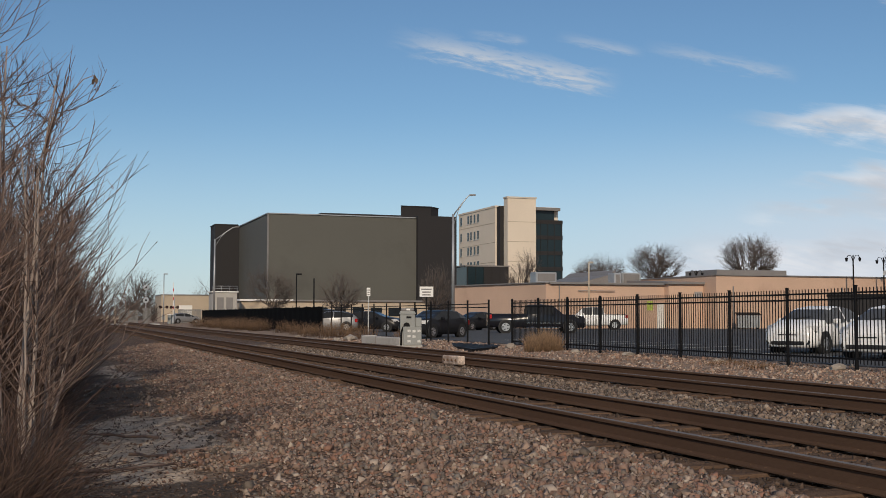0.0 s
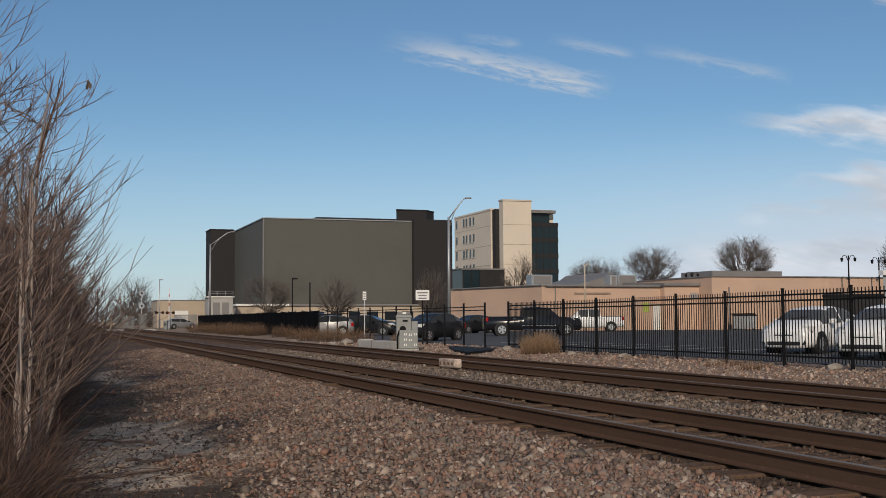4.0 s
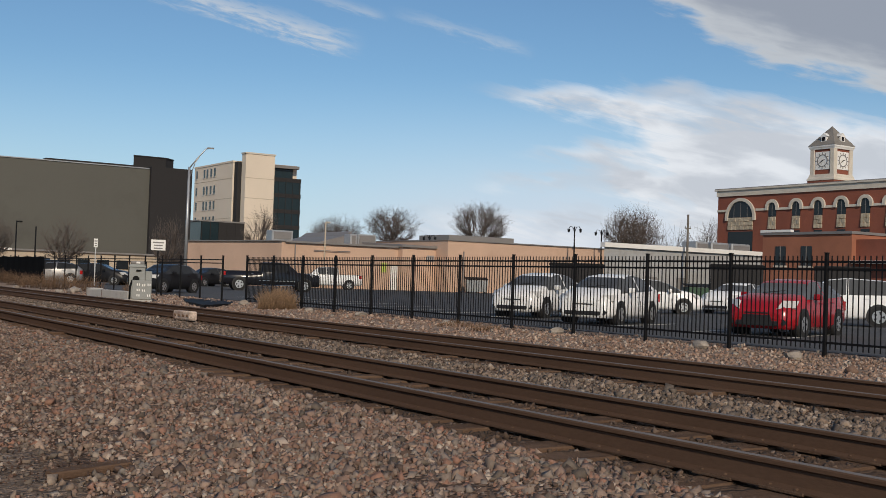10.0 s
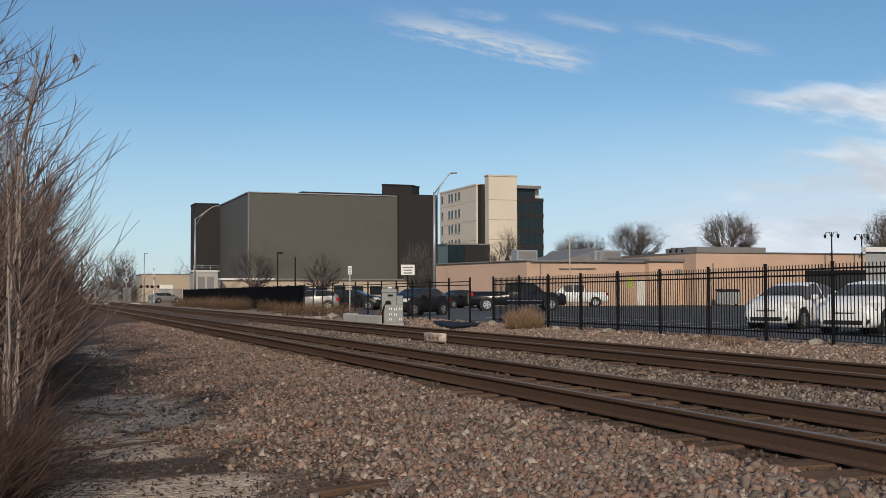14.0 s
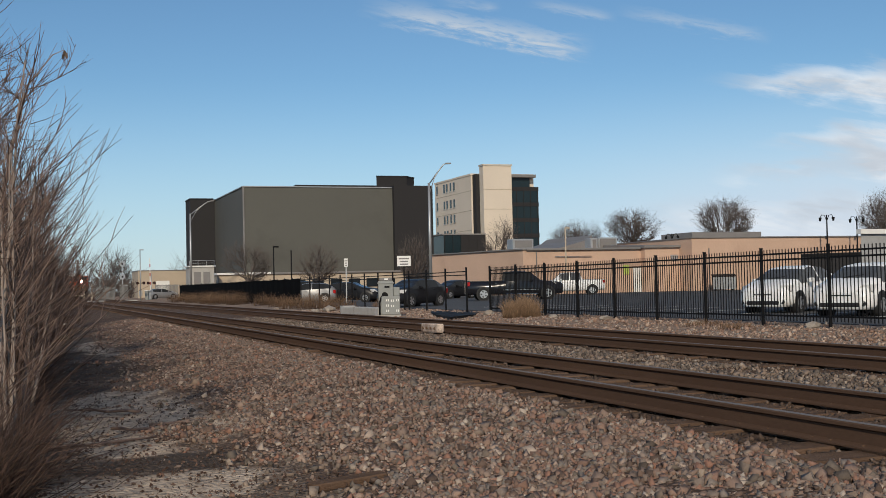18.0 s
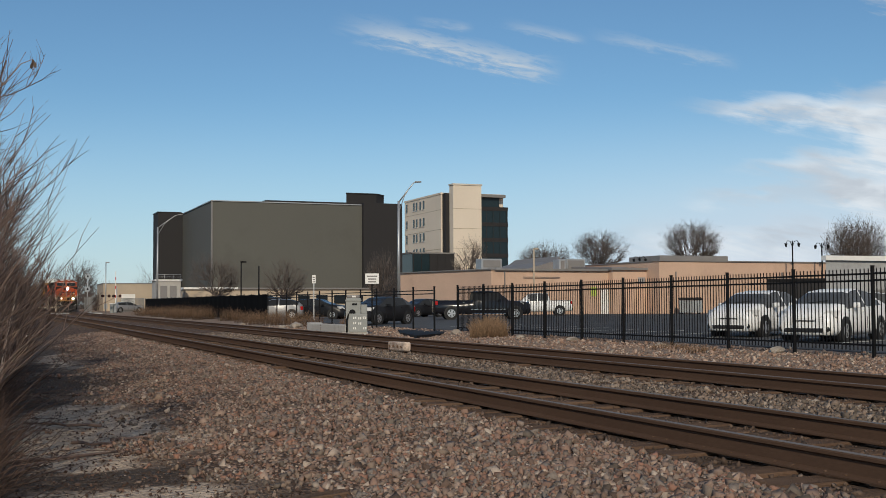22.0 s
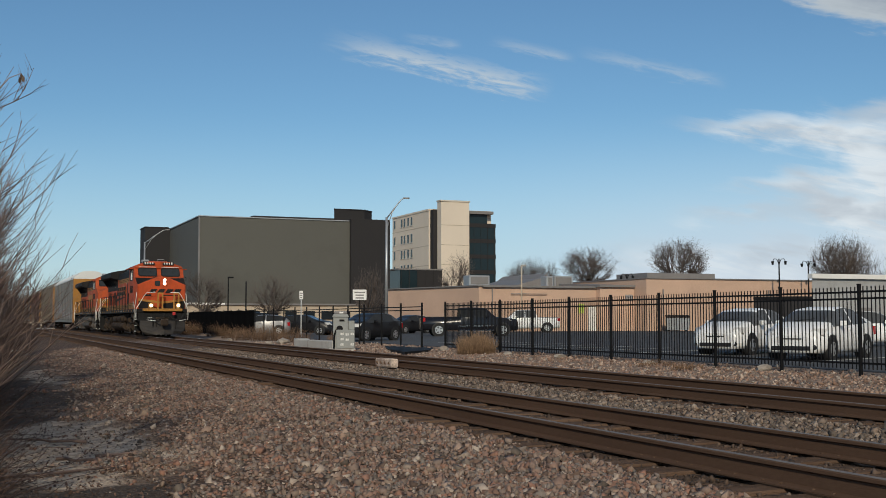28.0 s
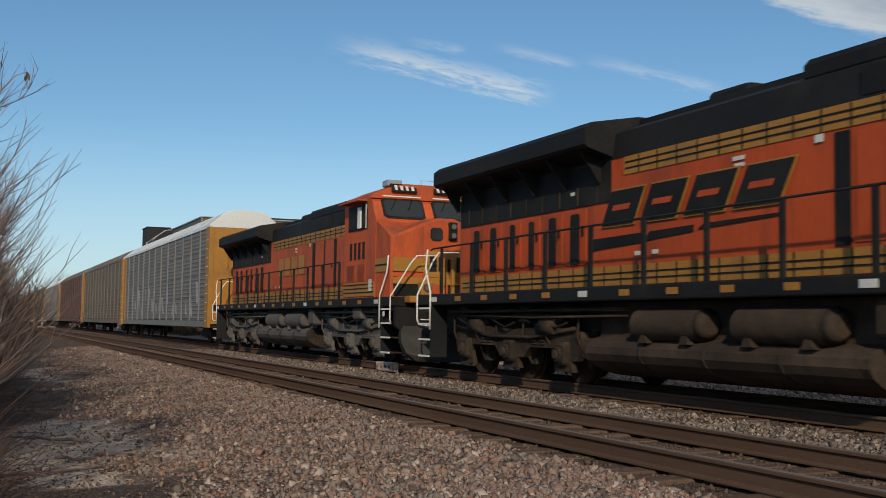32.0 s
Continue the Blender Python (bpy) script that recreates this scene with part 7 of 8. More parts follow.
        m.path([(sx * 1.24, yc - 2.6, 1.18), (sx * 1.24, yc - 0.4, 1.22), (sx * 1.24, yc + 0.5, 1.14), (sx * 1.24, yc + 2.6, 1.22)], 0.024, 6)
        part("brake_rigging", m, mat, tr, "brake rods along the bogie")
        for k, w, z in ((-2.0, 0.35, 1.10), (-0.55, 0.42, 1.06), (0.55, 0.30, 1.12), (2.1, 0.40, 1.08)):
            part("junction_box", Mesh().box(min(sx * 0.92, sx * 1.22), max(sx * 0.92, sx * 1.22), yc + k - w / 2, yc + k + w / 2, z, 1.40, 0.03), mat, tr, "dusty box under the walkway")
    return tr


def slanted(m, x, y0, y1, z0, z1, slant, thick=0.012):
    """A slanted plate on a side wall at x; slant moves its top along y."""
    m.quadring([[(xx, y0, z0), (xx, y1, z0), (xx, y1 + slant, z1), (xx, y0 + slant, z1)] for xx in (x, x + math.copysign(thick, x))])


def round_lens(c, r, n=16):
    """A round lens facing down the line."""
    return Mesh().poly([(c[0] + r * math.cos(2 * math.pi * k / n), c[1], c[2] + r * math.sin(2 * math.pi * k / n)) for k in range(n)])


def locomotive(old):
    label = "older orange diesel locomotive with yellow nose stripes" if old else "orange and black diesel freight locomotive, headlights lit"
    t = thing("locomotive", label, "locomotive", group="locomotives of the freight train")
    OR = M_ORANGE_OLD if old else M_ORANGE
    UN = M_UNDER_PALE if old else M_UNDER
    HX = 0.98
    # frame and walkway
    f = Mesh().box(-1.50, 1.50, 0.15, 21.2, 1.43, 1.66, 0.02)
    f.box(-0.9, 0.9, 0.0, 21.3, 0.95, 1.43)
    fr = part("frame", f, M_LOCOBLACK, t, "black frame sill and walkway")
    rng = random.Random(8 if old else 4)
    for k in range(16):
        y = 1.0 + k * 1.27
        for sx in (-1, 1):
            part("step_light", Mesh().box(min(sx * 1.503, sx * 1.512), max(sx * 1.503, sx * 1.512), y, y + 0.28, 1.50, 1.60), M_YELLOW if k % 5 else M_PLATE, fr, "small sill reflector")
    # long hood
    hood = Mesh()
    hood.prism_y([(-HX, 1.66), (HX, 1.66), (HX, 3.80), (HX - 0.06, 4.22), (HX - 0.38, 4.36), (-HX + 0.38, 4.36), (-HX + 0.06, 4.22), (-HX, 3.80)], 3.83, 20.0)
    part("long_hood", hood, OR, t, "orange engine hood")
    top = Mesh()
    top.prism_y([(-HX - 0.012, 3.80), (HX + 0.012, 3.80), (HX - 0.045, 4.235), (HX - 0.37, 4.375), (-HX + 0.37, 4.375), (-HX + 0.045, 4.235)], 3.835, 20.01)
    part("hood_roof", top, M_LOCOBLACK, t, "sooty black hood roof")
    for sx in (-1, 1):
        a, b = sorted((sx * (HX + 0.003), sx * (HX + 0.016)))
        st = part("upper_stripe", Mesh().box(a, b, 3.84, 13.4, 3.50, 3.797), M_YELLOW, t, "ochre yellow band under the roof")
        lo = part("lower_stripe", Mesh().box(a, b, 3.84, 19.9, 1.70, 2.02), M_YELLOW, t, "ochre yellow band over the walkway")
        a2, b2 = sorted((sx * (HX + 0.018), sx * (HX + 0.026)))
        g = Mesh()
        for z in (3.60, 3.70):
            g.box(a2, b2, 3.9, 13.35, z - 0.012, z + 0.012)
        for k in range(18):
            g.box(a2, b2, 4.1 + k * 0.52, 4.125 + k * 0.52, 3.5, 3.79)
        part("stripe_lining", g, M_LOCOBLACK, st)
        g = Mesh()
        for z in (1.80, 1.90):
            g.box(a2, b2, 3.9, 19.8, z - 0.012, z + 0.012)
        for k in range(30):
            g.box(a2, b2, 4.1 + k * 0.52, 4.125 + k * 0.52, 1.7, 2.02)
        part("stripe_lining", g, M_LOCOBLACK, lo)
        # hood doors and their gaps
        for k, (y0, y1) in enumerate(((4.1, 4.95), (5.15, 6.0), (6.35, 7.2), (7.35, 8.2), (14.6, 15.3), (15.45, 16.1), (16.3, 16.9), (17.1, 17.7), (17.95, 18.6), (18.75, 19.4))):
            a3, b3 = sorted((sx * (HX + 0.002), sx * (HX + 0.018)))
            zt = 3.42 if y0 < 10 else 3.05
            d = part("hood_door", Mesh().box(a3, b3, y0, y1, 2.08, zt, 0.003), OR, t, "orange hood door")
            a4, b4 = sorted((sx * (HX + 0.031), sx * (HX + 0.05)))
            part("latch", Mesh().box(a4, b4, y0 + 0.06, y0 + 0.12, 2.6, 2.75), M_LOCOBLACK, d)
            if y0 > 14:
                part("door_gap", Mesh().prism_x([(y0 + 0.20, 2.14), (y0 + 0.24, 2.10), (y1 - 0.24, 2.10), (y1 - 0.20, 2.14), (y1 - 0.20, 2.94), (y1 - 0.24, 2.98), (y0 + 0.24, 2.98), (y0 + 0.20, 2.94)], a4, b4), M_LOCOBLACK, d, "dark slit between the doors")
        for y, wdt in ((4.0, 0.09), (5.0, 0.14), (6.10, 0.22), (7.22, 0.11), (8.30, 0.26)):
            a3, b3 = sorted((sx * (HX + 0.002), sx * (HX + 0.02)))
            part("door_gap", Mesh().box(a3, b3, y, y + wdt, 2.05, 3.46), M_LOCOBLACK, t)
        # the maker's mark as plain slanted blocks
        if not old:
            for k in range(4):
                y = 14.05 - k * 1.17
                ol, lg, sl = Mesh(), Mesh(), Mesh()
                slanted(ol, sx * (HX + 0.017), y - 0.98, y + 0.03, 2.67, 3.28, -0.36)
                slanted(lg, sx * (HX + 0.031), y - 0.95, y, 2.695, 3.255, -0.33)
                for za, zb in ((2.93, 3.02),):
                    f0, f1 = (za - 2.695) / 0.56 * -0.33, (zb - 2.695) / 0.56 * -0.33
                    slanted(sl, sx * (HX + 0.044), y - 0.70 + f0, y - 0.20 + f0, za, zb, f1 - f0, 0.006)
                e = part("emblem_edge", ol, M_YELLOW, t, "thin yellow edge of a painted slanted block")
                part("emblem_block", lg, M_LOCOBLACK, e, "black slanted block")
                part("emblem_slot", sl, OR, e, "orange slots across the block")
            sw = Mesh()
            for (ya, yb, za, zb) in ((14.5, 12.9, 2.30, 2.52), (12.8, 11.5, 2.38, 2.54), (11.4, 9.6, 2.46, 2.56)):
                sw.quadring([[(xx, ya, za), (xx, yb, za + 0.06), (xx, yb, zb), (xx, ya - 0.15, zb - 0.02)] for xx in (sx * (HX + 0.004), sx * (HX + 0.018))])
            part("emblem_bar", sw, M_LOCOBLACK, t)
        else:
            lg = Mesh()
            for k in range(4):
                y = 12.6 - k * 0.85
                slanted(lg, sx * (HX + 0.017), y - 0.60, y, 2.55, 3.15, 0.0)
            part("emblem", lg, M_YELLOW, t, "faded yellow emblem blocks")
    # radiator wings at the rear
    wing = Mesh()
    wing.prism_y([(-0.98, 3.84), (-1.48, 3.98), (-1.53, 4.03), (-1.53, 4.30), (-1.40, 4.40), (-0.5, 4.56), (0.5, 4.56), (1.40, 4.40), (1.53, 4.30), (1.53, 4.03), (1.48, 3.98), (0.98, 3.84)], 13.75, 20.25)
    wg = part("radiator_wing", wing, M_LOCOBLACK, t, "wide black radiator housing")
    for sx in (-1, 1):
        for k in range(6):
            y = 14.1 + k * 1.18
            part("wing_bracket", Mesh().prism_y([(sx * 0.99, 3.45), (sx * 1.05, 3.45), (sx * 1.40, 3.95), (sx * 0.99, 3.83)], y, y + 0.06), M_LOCOBLACK, wg, "black bracket under the wing")
        a, b = sorted((sx * (HX + 0.004), sx * (HX + 0.020)))
        # the screen's black also paints in the shade under the wing
        sc = part("radiator_screen", Mesh().box(a, b, 13.8, 19.95, 3.10, 3.79), M_LOCOBLACK, t, "black radiator intake screen, darkened for the shade under the wing")
        a, b = sorted((sx * (HX + 0.022), sx * (HX + 0.034)))
        for k in range(9):
            part("screen_rib", Mesh().box(a, b, 14.2 + k * 0.66, 14.24 + k * 0.66, 3.12, 3.44), M_UNDER, sc)
    part("roof_grille", Mesh().box(-0.45, 0.45, 14.2, 19.8, 4.5, 4.575), M_GREYROOF, wg, "flat radiator grille")
    ft = Mesh()
    ft.prism_y([(-0.5, 4.36), (0.5, 4.36), (0.5, 4.50), (-0.5, 4.50)], 4.0, 13.7)
    part("roof_spine", ft, M_LOCOBLACK, t)
    db = Mesh().box(-0.9, 0.9, 4.1, 9.3, 4.20, 4.52, 0.08)
    part("brake_housing", db, M_LOCOBLACK, t, "black roof housing behind the cab")
    for sx in (-1, 1):
        for y0 in (4.5, 6.6):
            a, b = sorted((sx * 0.955, sx * 1.0))
            part("intake_grille", Mesh().box(a, b, y0, y0 + 1.5, 3.84, 4.18), M_LOCOBLACK, t, "dark intake grille")
    st = Mesh().box(-0.45, 0.45, 10.9, 11.9, 4.37, 4.62, 0.06)
    part("exhaust_housing", st, M_LOCOBLACK, t)
    part("roof_vent", Mesh().tube((0, 9.75, 4.5), (0, 9.75, 4.66), 0.12, 0.12, 10), M_LOCOBLACK, t)
    part("roof_vent", Mesh().tube((0.3, 9.6, 4.5), (0.3, 9.6, 4.62), 0.10, 0.10, 10), M_LOCOBLACK, t)
    # cab
    cab = Mesh()
    side = [(1.32, 1.66), (3.83, 1.66), (3.83, 4.16), (3.6, 4.22), (1.9, 4.22), (1.62, 4.10), (1.32, 3.62)]
    cab.quadring([[(x, y, z) for y, z in side] for x in (-1.48, 1.48)])
    part("cab", cab, OR, t, "orange cab body")
    roof = Mesh()
    roof.quadring([[(-1.48, y, 4.20), (-1.44, y, 4.30), (-0.95, y, 4.52 + dz), (-0.55, y, 4.64 + dz), (0.55, y, 4.64 + dz), (0.95, y, 4.52 + dz), (1.44, y, 4.30), (1.48, y, 4.20)] for y, dz in ((1.75, -0.04), (2.1, 0), (3.83, 0))])
    part("cab_roof", roof, OR, t, "orange cab roof")
    for sx in (-1, 1):
        # number boards as plain panels with pale bars
        nb = Mesh()
        cx = sx * 0.58
        nb.quadring([[(cx - 0.34, 1.66, 4.38), (cx + 0.34, 1.66, 4.38), (cx + 0.34, 1.80, 4.60), (cx - 0.34, 1.80, 4.60)], [(cx - 0.34, 1.9, 4.38), (cx + 0.34, 1.9, 4.38), (cx + 0.34, 1.9, 4.60), (cx - 0.34, 1.9, 4.60)]])
        b = part("number_board", nb, M_LOCOBLACK, t, "black illuminated number board")
        bars = Mesh()
        for k in range(4):
            x = cx - 0.225 + k * 0.15
            bars.quadring([[(x - 0.035, 1.672 + d, 4.425), (x + 0.035, 1.672 + d, 4.425), (x + 0.035, 1.765 + d, 4.565), (x - 0.035, 1.765 + d, 4.565)] for d in (0.0, 0.03)])
        part("digit_bar", bars, M_PLATE, b)
        # windscreen
        ws = Mesh()
        xa, xb = (-1.20, -0.17) if sx < 0 else (0.17, 1.20)
        def screen(xl, xr, z0, z1, off):
            yv = lambda z: 1.32 + (z - 3.62) * 0.625 - off
            c, e = 0.09, 0.06
            pts = ((xl + c, z0), (xr - c, z0), (xr, z0 + e), (xr, z1 - e), (xr - c, z1), (xl + c, z1), (xl, z1 - e), (xl, z0 + e))
            return [(x, yv(z), z) for x, z in pts]
        ws.quadring([screen(xa - 0.05, xb + 0.05, 3.66, 4.19, 0.03), screen(xa - 0.05, xb + 0.05, 3.66, 4.19, -0.05)])
        fr_ = part("windscreen_frame", ws, M_LOCOBLACK, t, "black rubber windscreen surround")
        g = Mesh()
        g.quadring([screen(xa, xb, 3.71, 4.15, 0.045), screen(xa, xb, 3.71, 4.15, 0.0)])
        part("windscreen", g, M_LOCOGLASS, fr_, "dark windscreen pane")
        wp = Mesh()
        for k in (0.35, 0.8):
            xx = xa + k
            wp.path([(xx, 1.60, 4.20), (xx - 0.18, 1.42, 3.9)], 0.012, 4)
        part("wiper", wp, M_LOCOBLACK, fr_)
        part("rain_gutter", Mesh().box(xa, xb, 1.60, 1.66, 4.235, 4.265), M_HANDRAIL, t, "pale rain gutter")
        # cab side window
        a, b = sorted((sx * 1.482, sx * 1.50))
        w = part("side_window", Mesh().box(a, b, 1.95, 3.45, 3.42, 4.08, 0.004), M_LOCOBLACK, t, "open cab side window")
        a2, b2 = sorted((sx * 1.502, sx * 1.512))
        part("pane", Mesh().box(a2, b2, 2.75, 3.36, 3.48, 4.02), M_LOCOBLACK, w)
        part("sun_shade", Mesh().box(min(sx * 1.515, sx * 1.56), max(sx * 1.515, sx * 1.56), 2.34, 2.54, 3.46, 4.00), M_HANDRAIL, w, "white sun shade beside the window")
        part("window_post", Mesh().box(a2, b2, 1.98, 2.04, 3.44, 4.06), M_PLATE, w)
        part("sunshade_visor", Mesh().box(min(sx * 1.47, sx * 1.75), max(sx * 1.47, sx * 1.75), 1.95, 3.6, 4.13, 4.17), OR, t)
        # lower cab side: louvres, stripes, number bars
        st = part("cab_stripe", Mesh().box(a, b, 1.34, 3.8, 1.70, 2.06), M_YELLOW, t, "yellow stripe with black lining")
        g = Mesh()
        for z in (1.80, 1.90, 2.0):
            g.box(a2, b2, 1.36, 3.8, z - 0.012, z + 0.012)
        part("stripe_lining", g, M_LOCOBLACK, st)
        for y0 in (2.05, 2.95):
            lv = Mesh()
            for k in range(9):
                lv.box(a, b, y0, y0 + 0.6, 2.10 + k * 0.05, 2.13 + k * 0.05)
            part("louvre", lv, OR, t, "louvred cab vent")
        part("placard", Mesh().box(a2, b2, 1.50, 1.72, 1.82, 2.12), M_PLATE, t, "small white placard")
        nm = Mesh()
        for k in range(4):
            y = 3.3 - k * 0.34
            nm.box(a, b, y - 0.15, y, 2.66, 3.10)
        part("number_bar", nm, M_LOCOBLACK, t, "dark bars of the road number")
        # nose
    nose, dash = Mesh(), Mesh()
    def nose_ring(y, zc, zs, w):
        return [(-w, y, 1.66), (w, y, 1.66), (w, y, zs), (w * 0.35, y, zc - 0.10), (0.22, y, zc), (-0.22, y, zc), (-w * 0.35, y, zc - 0.10), (-w, y, zs)]
    front, lip, back = nose_ring(0.28, 3.56, 3.08, 1.36), nose_ring(0.36, 3.62, 3.13, 1.43), nose_ring(1.32, 3.66, 3.58, 1.46)
    nose.poly(list(reversed(front)))
    for j in range(8):
        k = (j + 1) % 8
        nose.poly([front[j], front[k], lip[k], lip[j]])
        if j in (0, 1, 7):
            nose.poly([lip[j], lip[k], back[k], back[j]])
        elif j == 2:
            dash.poly([lip[2], lip[3], back[3]]).poly([lip[2], back[3], back[2]])
        elif j == 6:
            dash.poly([lip[6], lip[7], back[6]]).poly([lip[7], back[7], back[6]])
        else:
            dash.poly([lip[j], lip[k], back[k], back[j]])
    part("nose", nose, OR, t, "orange short nose")
    part("glare_panel", dash, OR if old else M_LOCOBLACK, t, "sloping top of the nose" if old else "dull black anti-glare panel under the windscreens")
    part("nose_door", Mesh().box(-0.62, 0.05, 0.245, 0.29, 1.75, 3.42, 0.01), OR, t, "orange nose door")
    part("door_window_frame", Mesh().prism_y([(-0.38, 3.05), (-0.18, 3.05), (-0.12, 3.11), (-0.12, 3.31), (-0.18, 3.37), (-0.38, 3.37), (-0.44, 3.31), (-0.44, 3.11)], 0.225, 0.25), M_LOCOBLACK, t)
    part("door_window", Mesh().prism_y([(-0.36, 3.08), (-0.20, 3.08), (-0.15, 3.13), (-0.15, 3.29), (-0.20, 3.34), (-0.36, 3.34), (-0.41, 3.29), (-0.41, 3.13)], 0.215, 0.235), M_LOCOGLASS, t, "small nose door window")
    part("headlight_case", Mesh().box(0.04, 0.26, 0.18, 0.30, 3.08, 3.52, 0.02), M_LOCOBLACK if old else OR, t, "headlight housing")
    for z in (3.19, 3.41):
        part("headlight_ring", Mesh().tube((0.15, 0.19, z), (0.15, 0.150, z), 0.085, 0.080, 16), M_LOCOBLACK if old else M_PLATE, t)
        m = round_lens((0.15, 0.148, z), 0.064)
        part("headlight", m, M_DARKLAMP if old else M_LAMP, t, "unlit headlight" if old else "lit white headlight")
    lower = Mesh().prism_y([(-1.37, 1.68), (1.37, 1.68), (1.37, 2.16), (0.0, 1.98), (-1.37, 2.16)], 0.262, 0.279)
    part("nose_apron", lower, M_LOCOBLACK, t, "black lower nose")
    ys = Mesh()
    if old:
        ys.box(-1.40, 1.40, 0.24, 0.262, 2.28, 2.62)
        ys.prism_y([(-0.55, 2.15), (0.55, 2.15), (0.7, 2.45), (0.55, 2.80), (-0.55, 2.80), (-0.7, 2.45)], 0.225, 0.24)
        ys.box(-1.40, 1.40, 0.24, 0.262, 1.98, 2.14)
    else:
        ys.prism_y([(-1.40, 2.16), (0.0, 1.98), (1.40, 2.16), (1.40, 2.29), (0.0, 2.11), (-1.40, 2.29)], 0.24, 0.262)
    ns = part("nose_stripe", ys, M_YELLOW, t, "yellow nose stripe")
    em = Mesh()
    if old:
        for k in range(4):
            em.box(-0.46 + k * 0.24, -0.28 + k * 0.24, 0.205, 0.224, 2.30, 2.66)
    else:
        for k in range(4):
            x = -0.78 + k * 0.48
            em.quadring([[(x, y, 2.62), (x + 0.36, y, 2.62), (x + 0.52, y, 2.86), (x + 0.16, y, 2.86)] for y in (0.232, 0.244)])
        em.quadring([[(-1.12, y, 2.42), (0.75, y, 2.46), (1.2, y, 2.50), (-1.02, y, 2.54)] for y in (0.262, 0.274)])
    part("nose_emblem", em, M_LOCOBLACK, t, "black emblem blocks on the nose")
    if old:
        for sx in (-1, 1):
            a, b = sorted((sx * 1.462, sx * 1.475))
            w = part("nose_side_stripe", Mesh().box(a, b, 0.4, 1.32, 2.28, 2.62), M_YELLOW, t)
            part("stripe_lining", Mesh().box(min(sx * 1.477, sx * 1.485), max(sx * 1.477, sx * 1.485), 0.4, 1.32, 2.43, 2.47), M_LOCOBLACK, w)
    # front platform, gates, ditch lights
    yb = part("front_beam", Mesh().box(-1.15, 1.15, -0.28, 0.10, 1.52, 1.68, 0.02), M_YELLOW, t, "yellow front platform edge")
    for x0 in (-0.33, 0.62):
        gt = Mesh()
        for dx in (0.0, 0.26):
            gt.box(x0 + dx, x0 + dx + 0.08, -0.26, -0.16, 1.68, 2.62, 0.01)
        gt.box(x0, x0 + 0.34, -0.24, -0.18, 2.58, 2.64)
        part("platform_post", gt, M_YELLOW, t, "yellow platform gate posts")
    for sx in (-0.70, 0.90):
        dl = part("ditch_light", Mesh().box(sx - 0.14, sx + 0.14, -0.24, 0.02, 1.70, 2.02, 0.02), M_YELLOW, t, "ditch light in a yellow box")
        part("lamp_ring", Mesh().tube((sx, -0.24, 1.88), (sx, -0.275, 1.88), 0.10, 0.095, 16), M_RAIL, dl)
        m = round_lens((sx, -0.278, 1.88), 0.064)
        part("lamp", m, M_DARKLAMP if old else M_LAMP, dl, "unlit lens" if old else "lit ditch lamp")
    # pilot plate, plow, coupler
    pl = Mesh().prism_y([(-1.42, 1.42), (1.42, 1.42), (1.42, 0.95), (1.2, 0.80), (-1.2, 0.80), (-1.42, 0.95)], -0.04, 0.10)
    part("pilot_plate", pl, M_LOCOBLACK, t, "sooty black pilot plate")
    pw = Mesh()
    def blade(z, fwd, half):
        return [(-half, -0.18 - fwd * 0.3, z), (-0.5 * half, -0.24 - fwd * 0.8, z), (0.0, -0.28 - fwd, z), (0.5 * half, -0.24 - fwd * 0.8, z), (half, -0.18 - fwd * 0.3, z), (half, -0.06, z), (-half, -0.06, z)]
    pw.quadring([blade(0.96, 0.02, 1.28), blade(0.80, 0.06, 1.34), blade(0.55, 0.20, 1.33), blade(0.32, 0.38, 1.22), blade(0.13, 0.50, 0.98)], smooth=False)
    part("plow", pw, M_PLOW, t, "grimy dark steel snow plow blade")
    for px in (-0.62, -0.42, 0.72):
        part("drain_streak", Mesh().box(px, px + 0.05, -0.42, -0.28, 0.35, 0.95, 0.01), M_LOCOBLACK, t, "dark bracket bar on the plow")
    cp = Mesh().box(-0.14, 0.14, -0.75, 0.1, 0.72, 0.98, 0.03)
    cp.box(-0.22, 0.22, -1.02, -0.72, 0.66, 1.04, 0.06)
    cp.box(-0.4, 0.4, -0.10, 0.0, 0.6, 1.15, 0.03)
    part("coupler", cp, M_UNDER, t, "rusty knuckle coupler")
    part("rear_coupler", Mesh().box(-0.14, 0.14, 21.2, 21.75, 0.72, 0.98, 0.03), M_RAIL, t)
    hs = Mesh()
    for x0, sgn in ((-0.75, 1), (0.35, 1)):
        hs.path([(x0, -0.30, 1.30), (x0 + 0.15, -0.42, 1.08), (x0 + 0.42, -0.45, 1.0), (x0 + 0.70, -0.42, 1.1), (x0 + 0.85, -0.3, 1.38)], 0.025)
    hs.path([(-0.5, -0.34, 0.9), (-0.2, -0.6, 0.72), (0.1, -0.6, 0.7), (0.3, -0.5, 0.85)], 0.03)
    part("brake_hose", hs, M_LOCOBLACK, t)
    part("hose_cap", Mesh().box(0.55, 0.72, -0.42, -0.3, 1.28, 1.46, 0.02), M_REDHOSE, t, "red hose fitting")
    wl = Mesh()
    wl.path([(-0.95, -0.32, 1.0), (-0.45, -0.5, 0.94)], 0.016).path([(-0.9, -0.33, 1.12), (-0.65, -0.4, 1.12)], 0.016).path([(0.95, -0.4, 0.95), (1.35, -0.32, 1.02)], 0.016)
    part("cut_lever", wl, M_HANDRAIL, t)
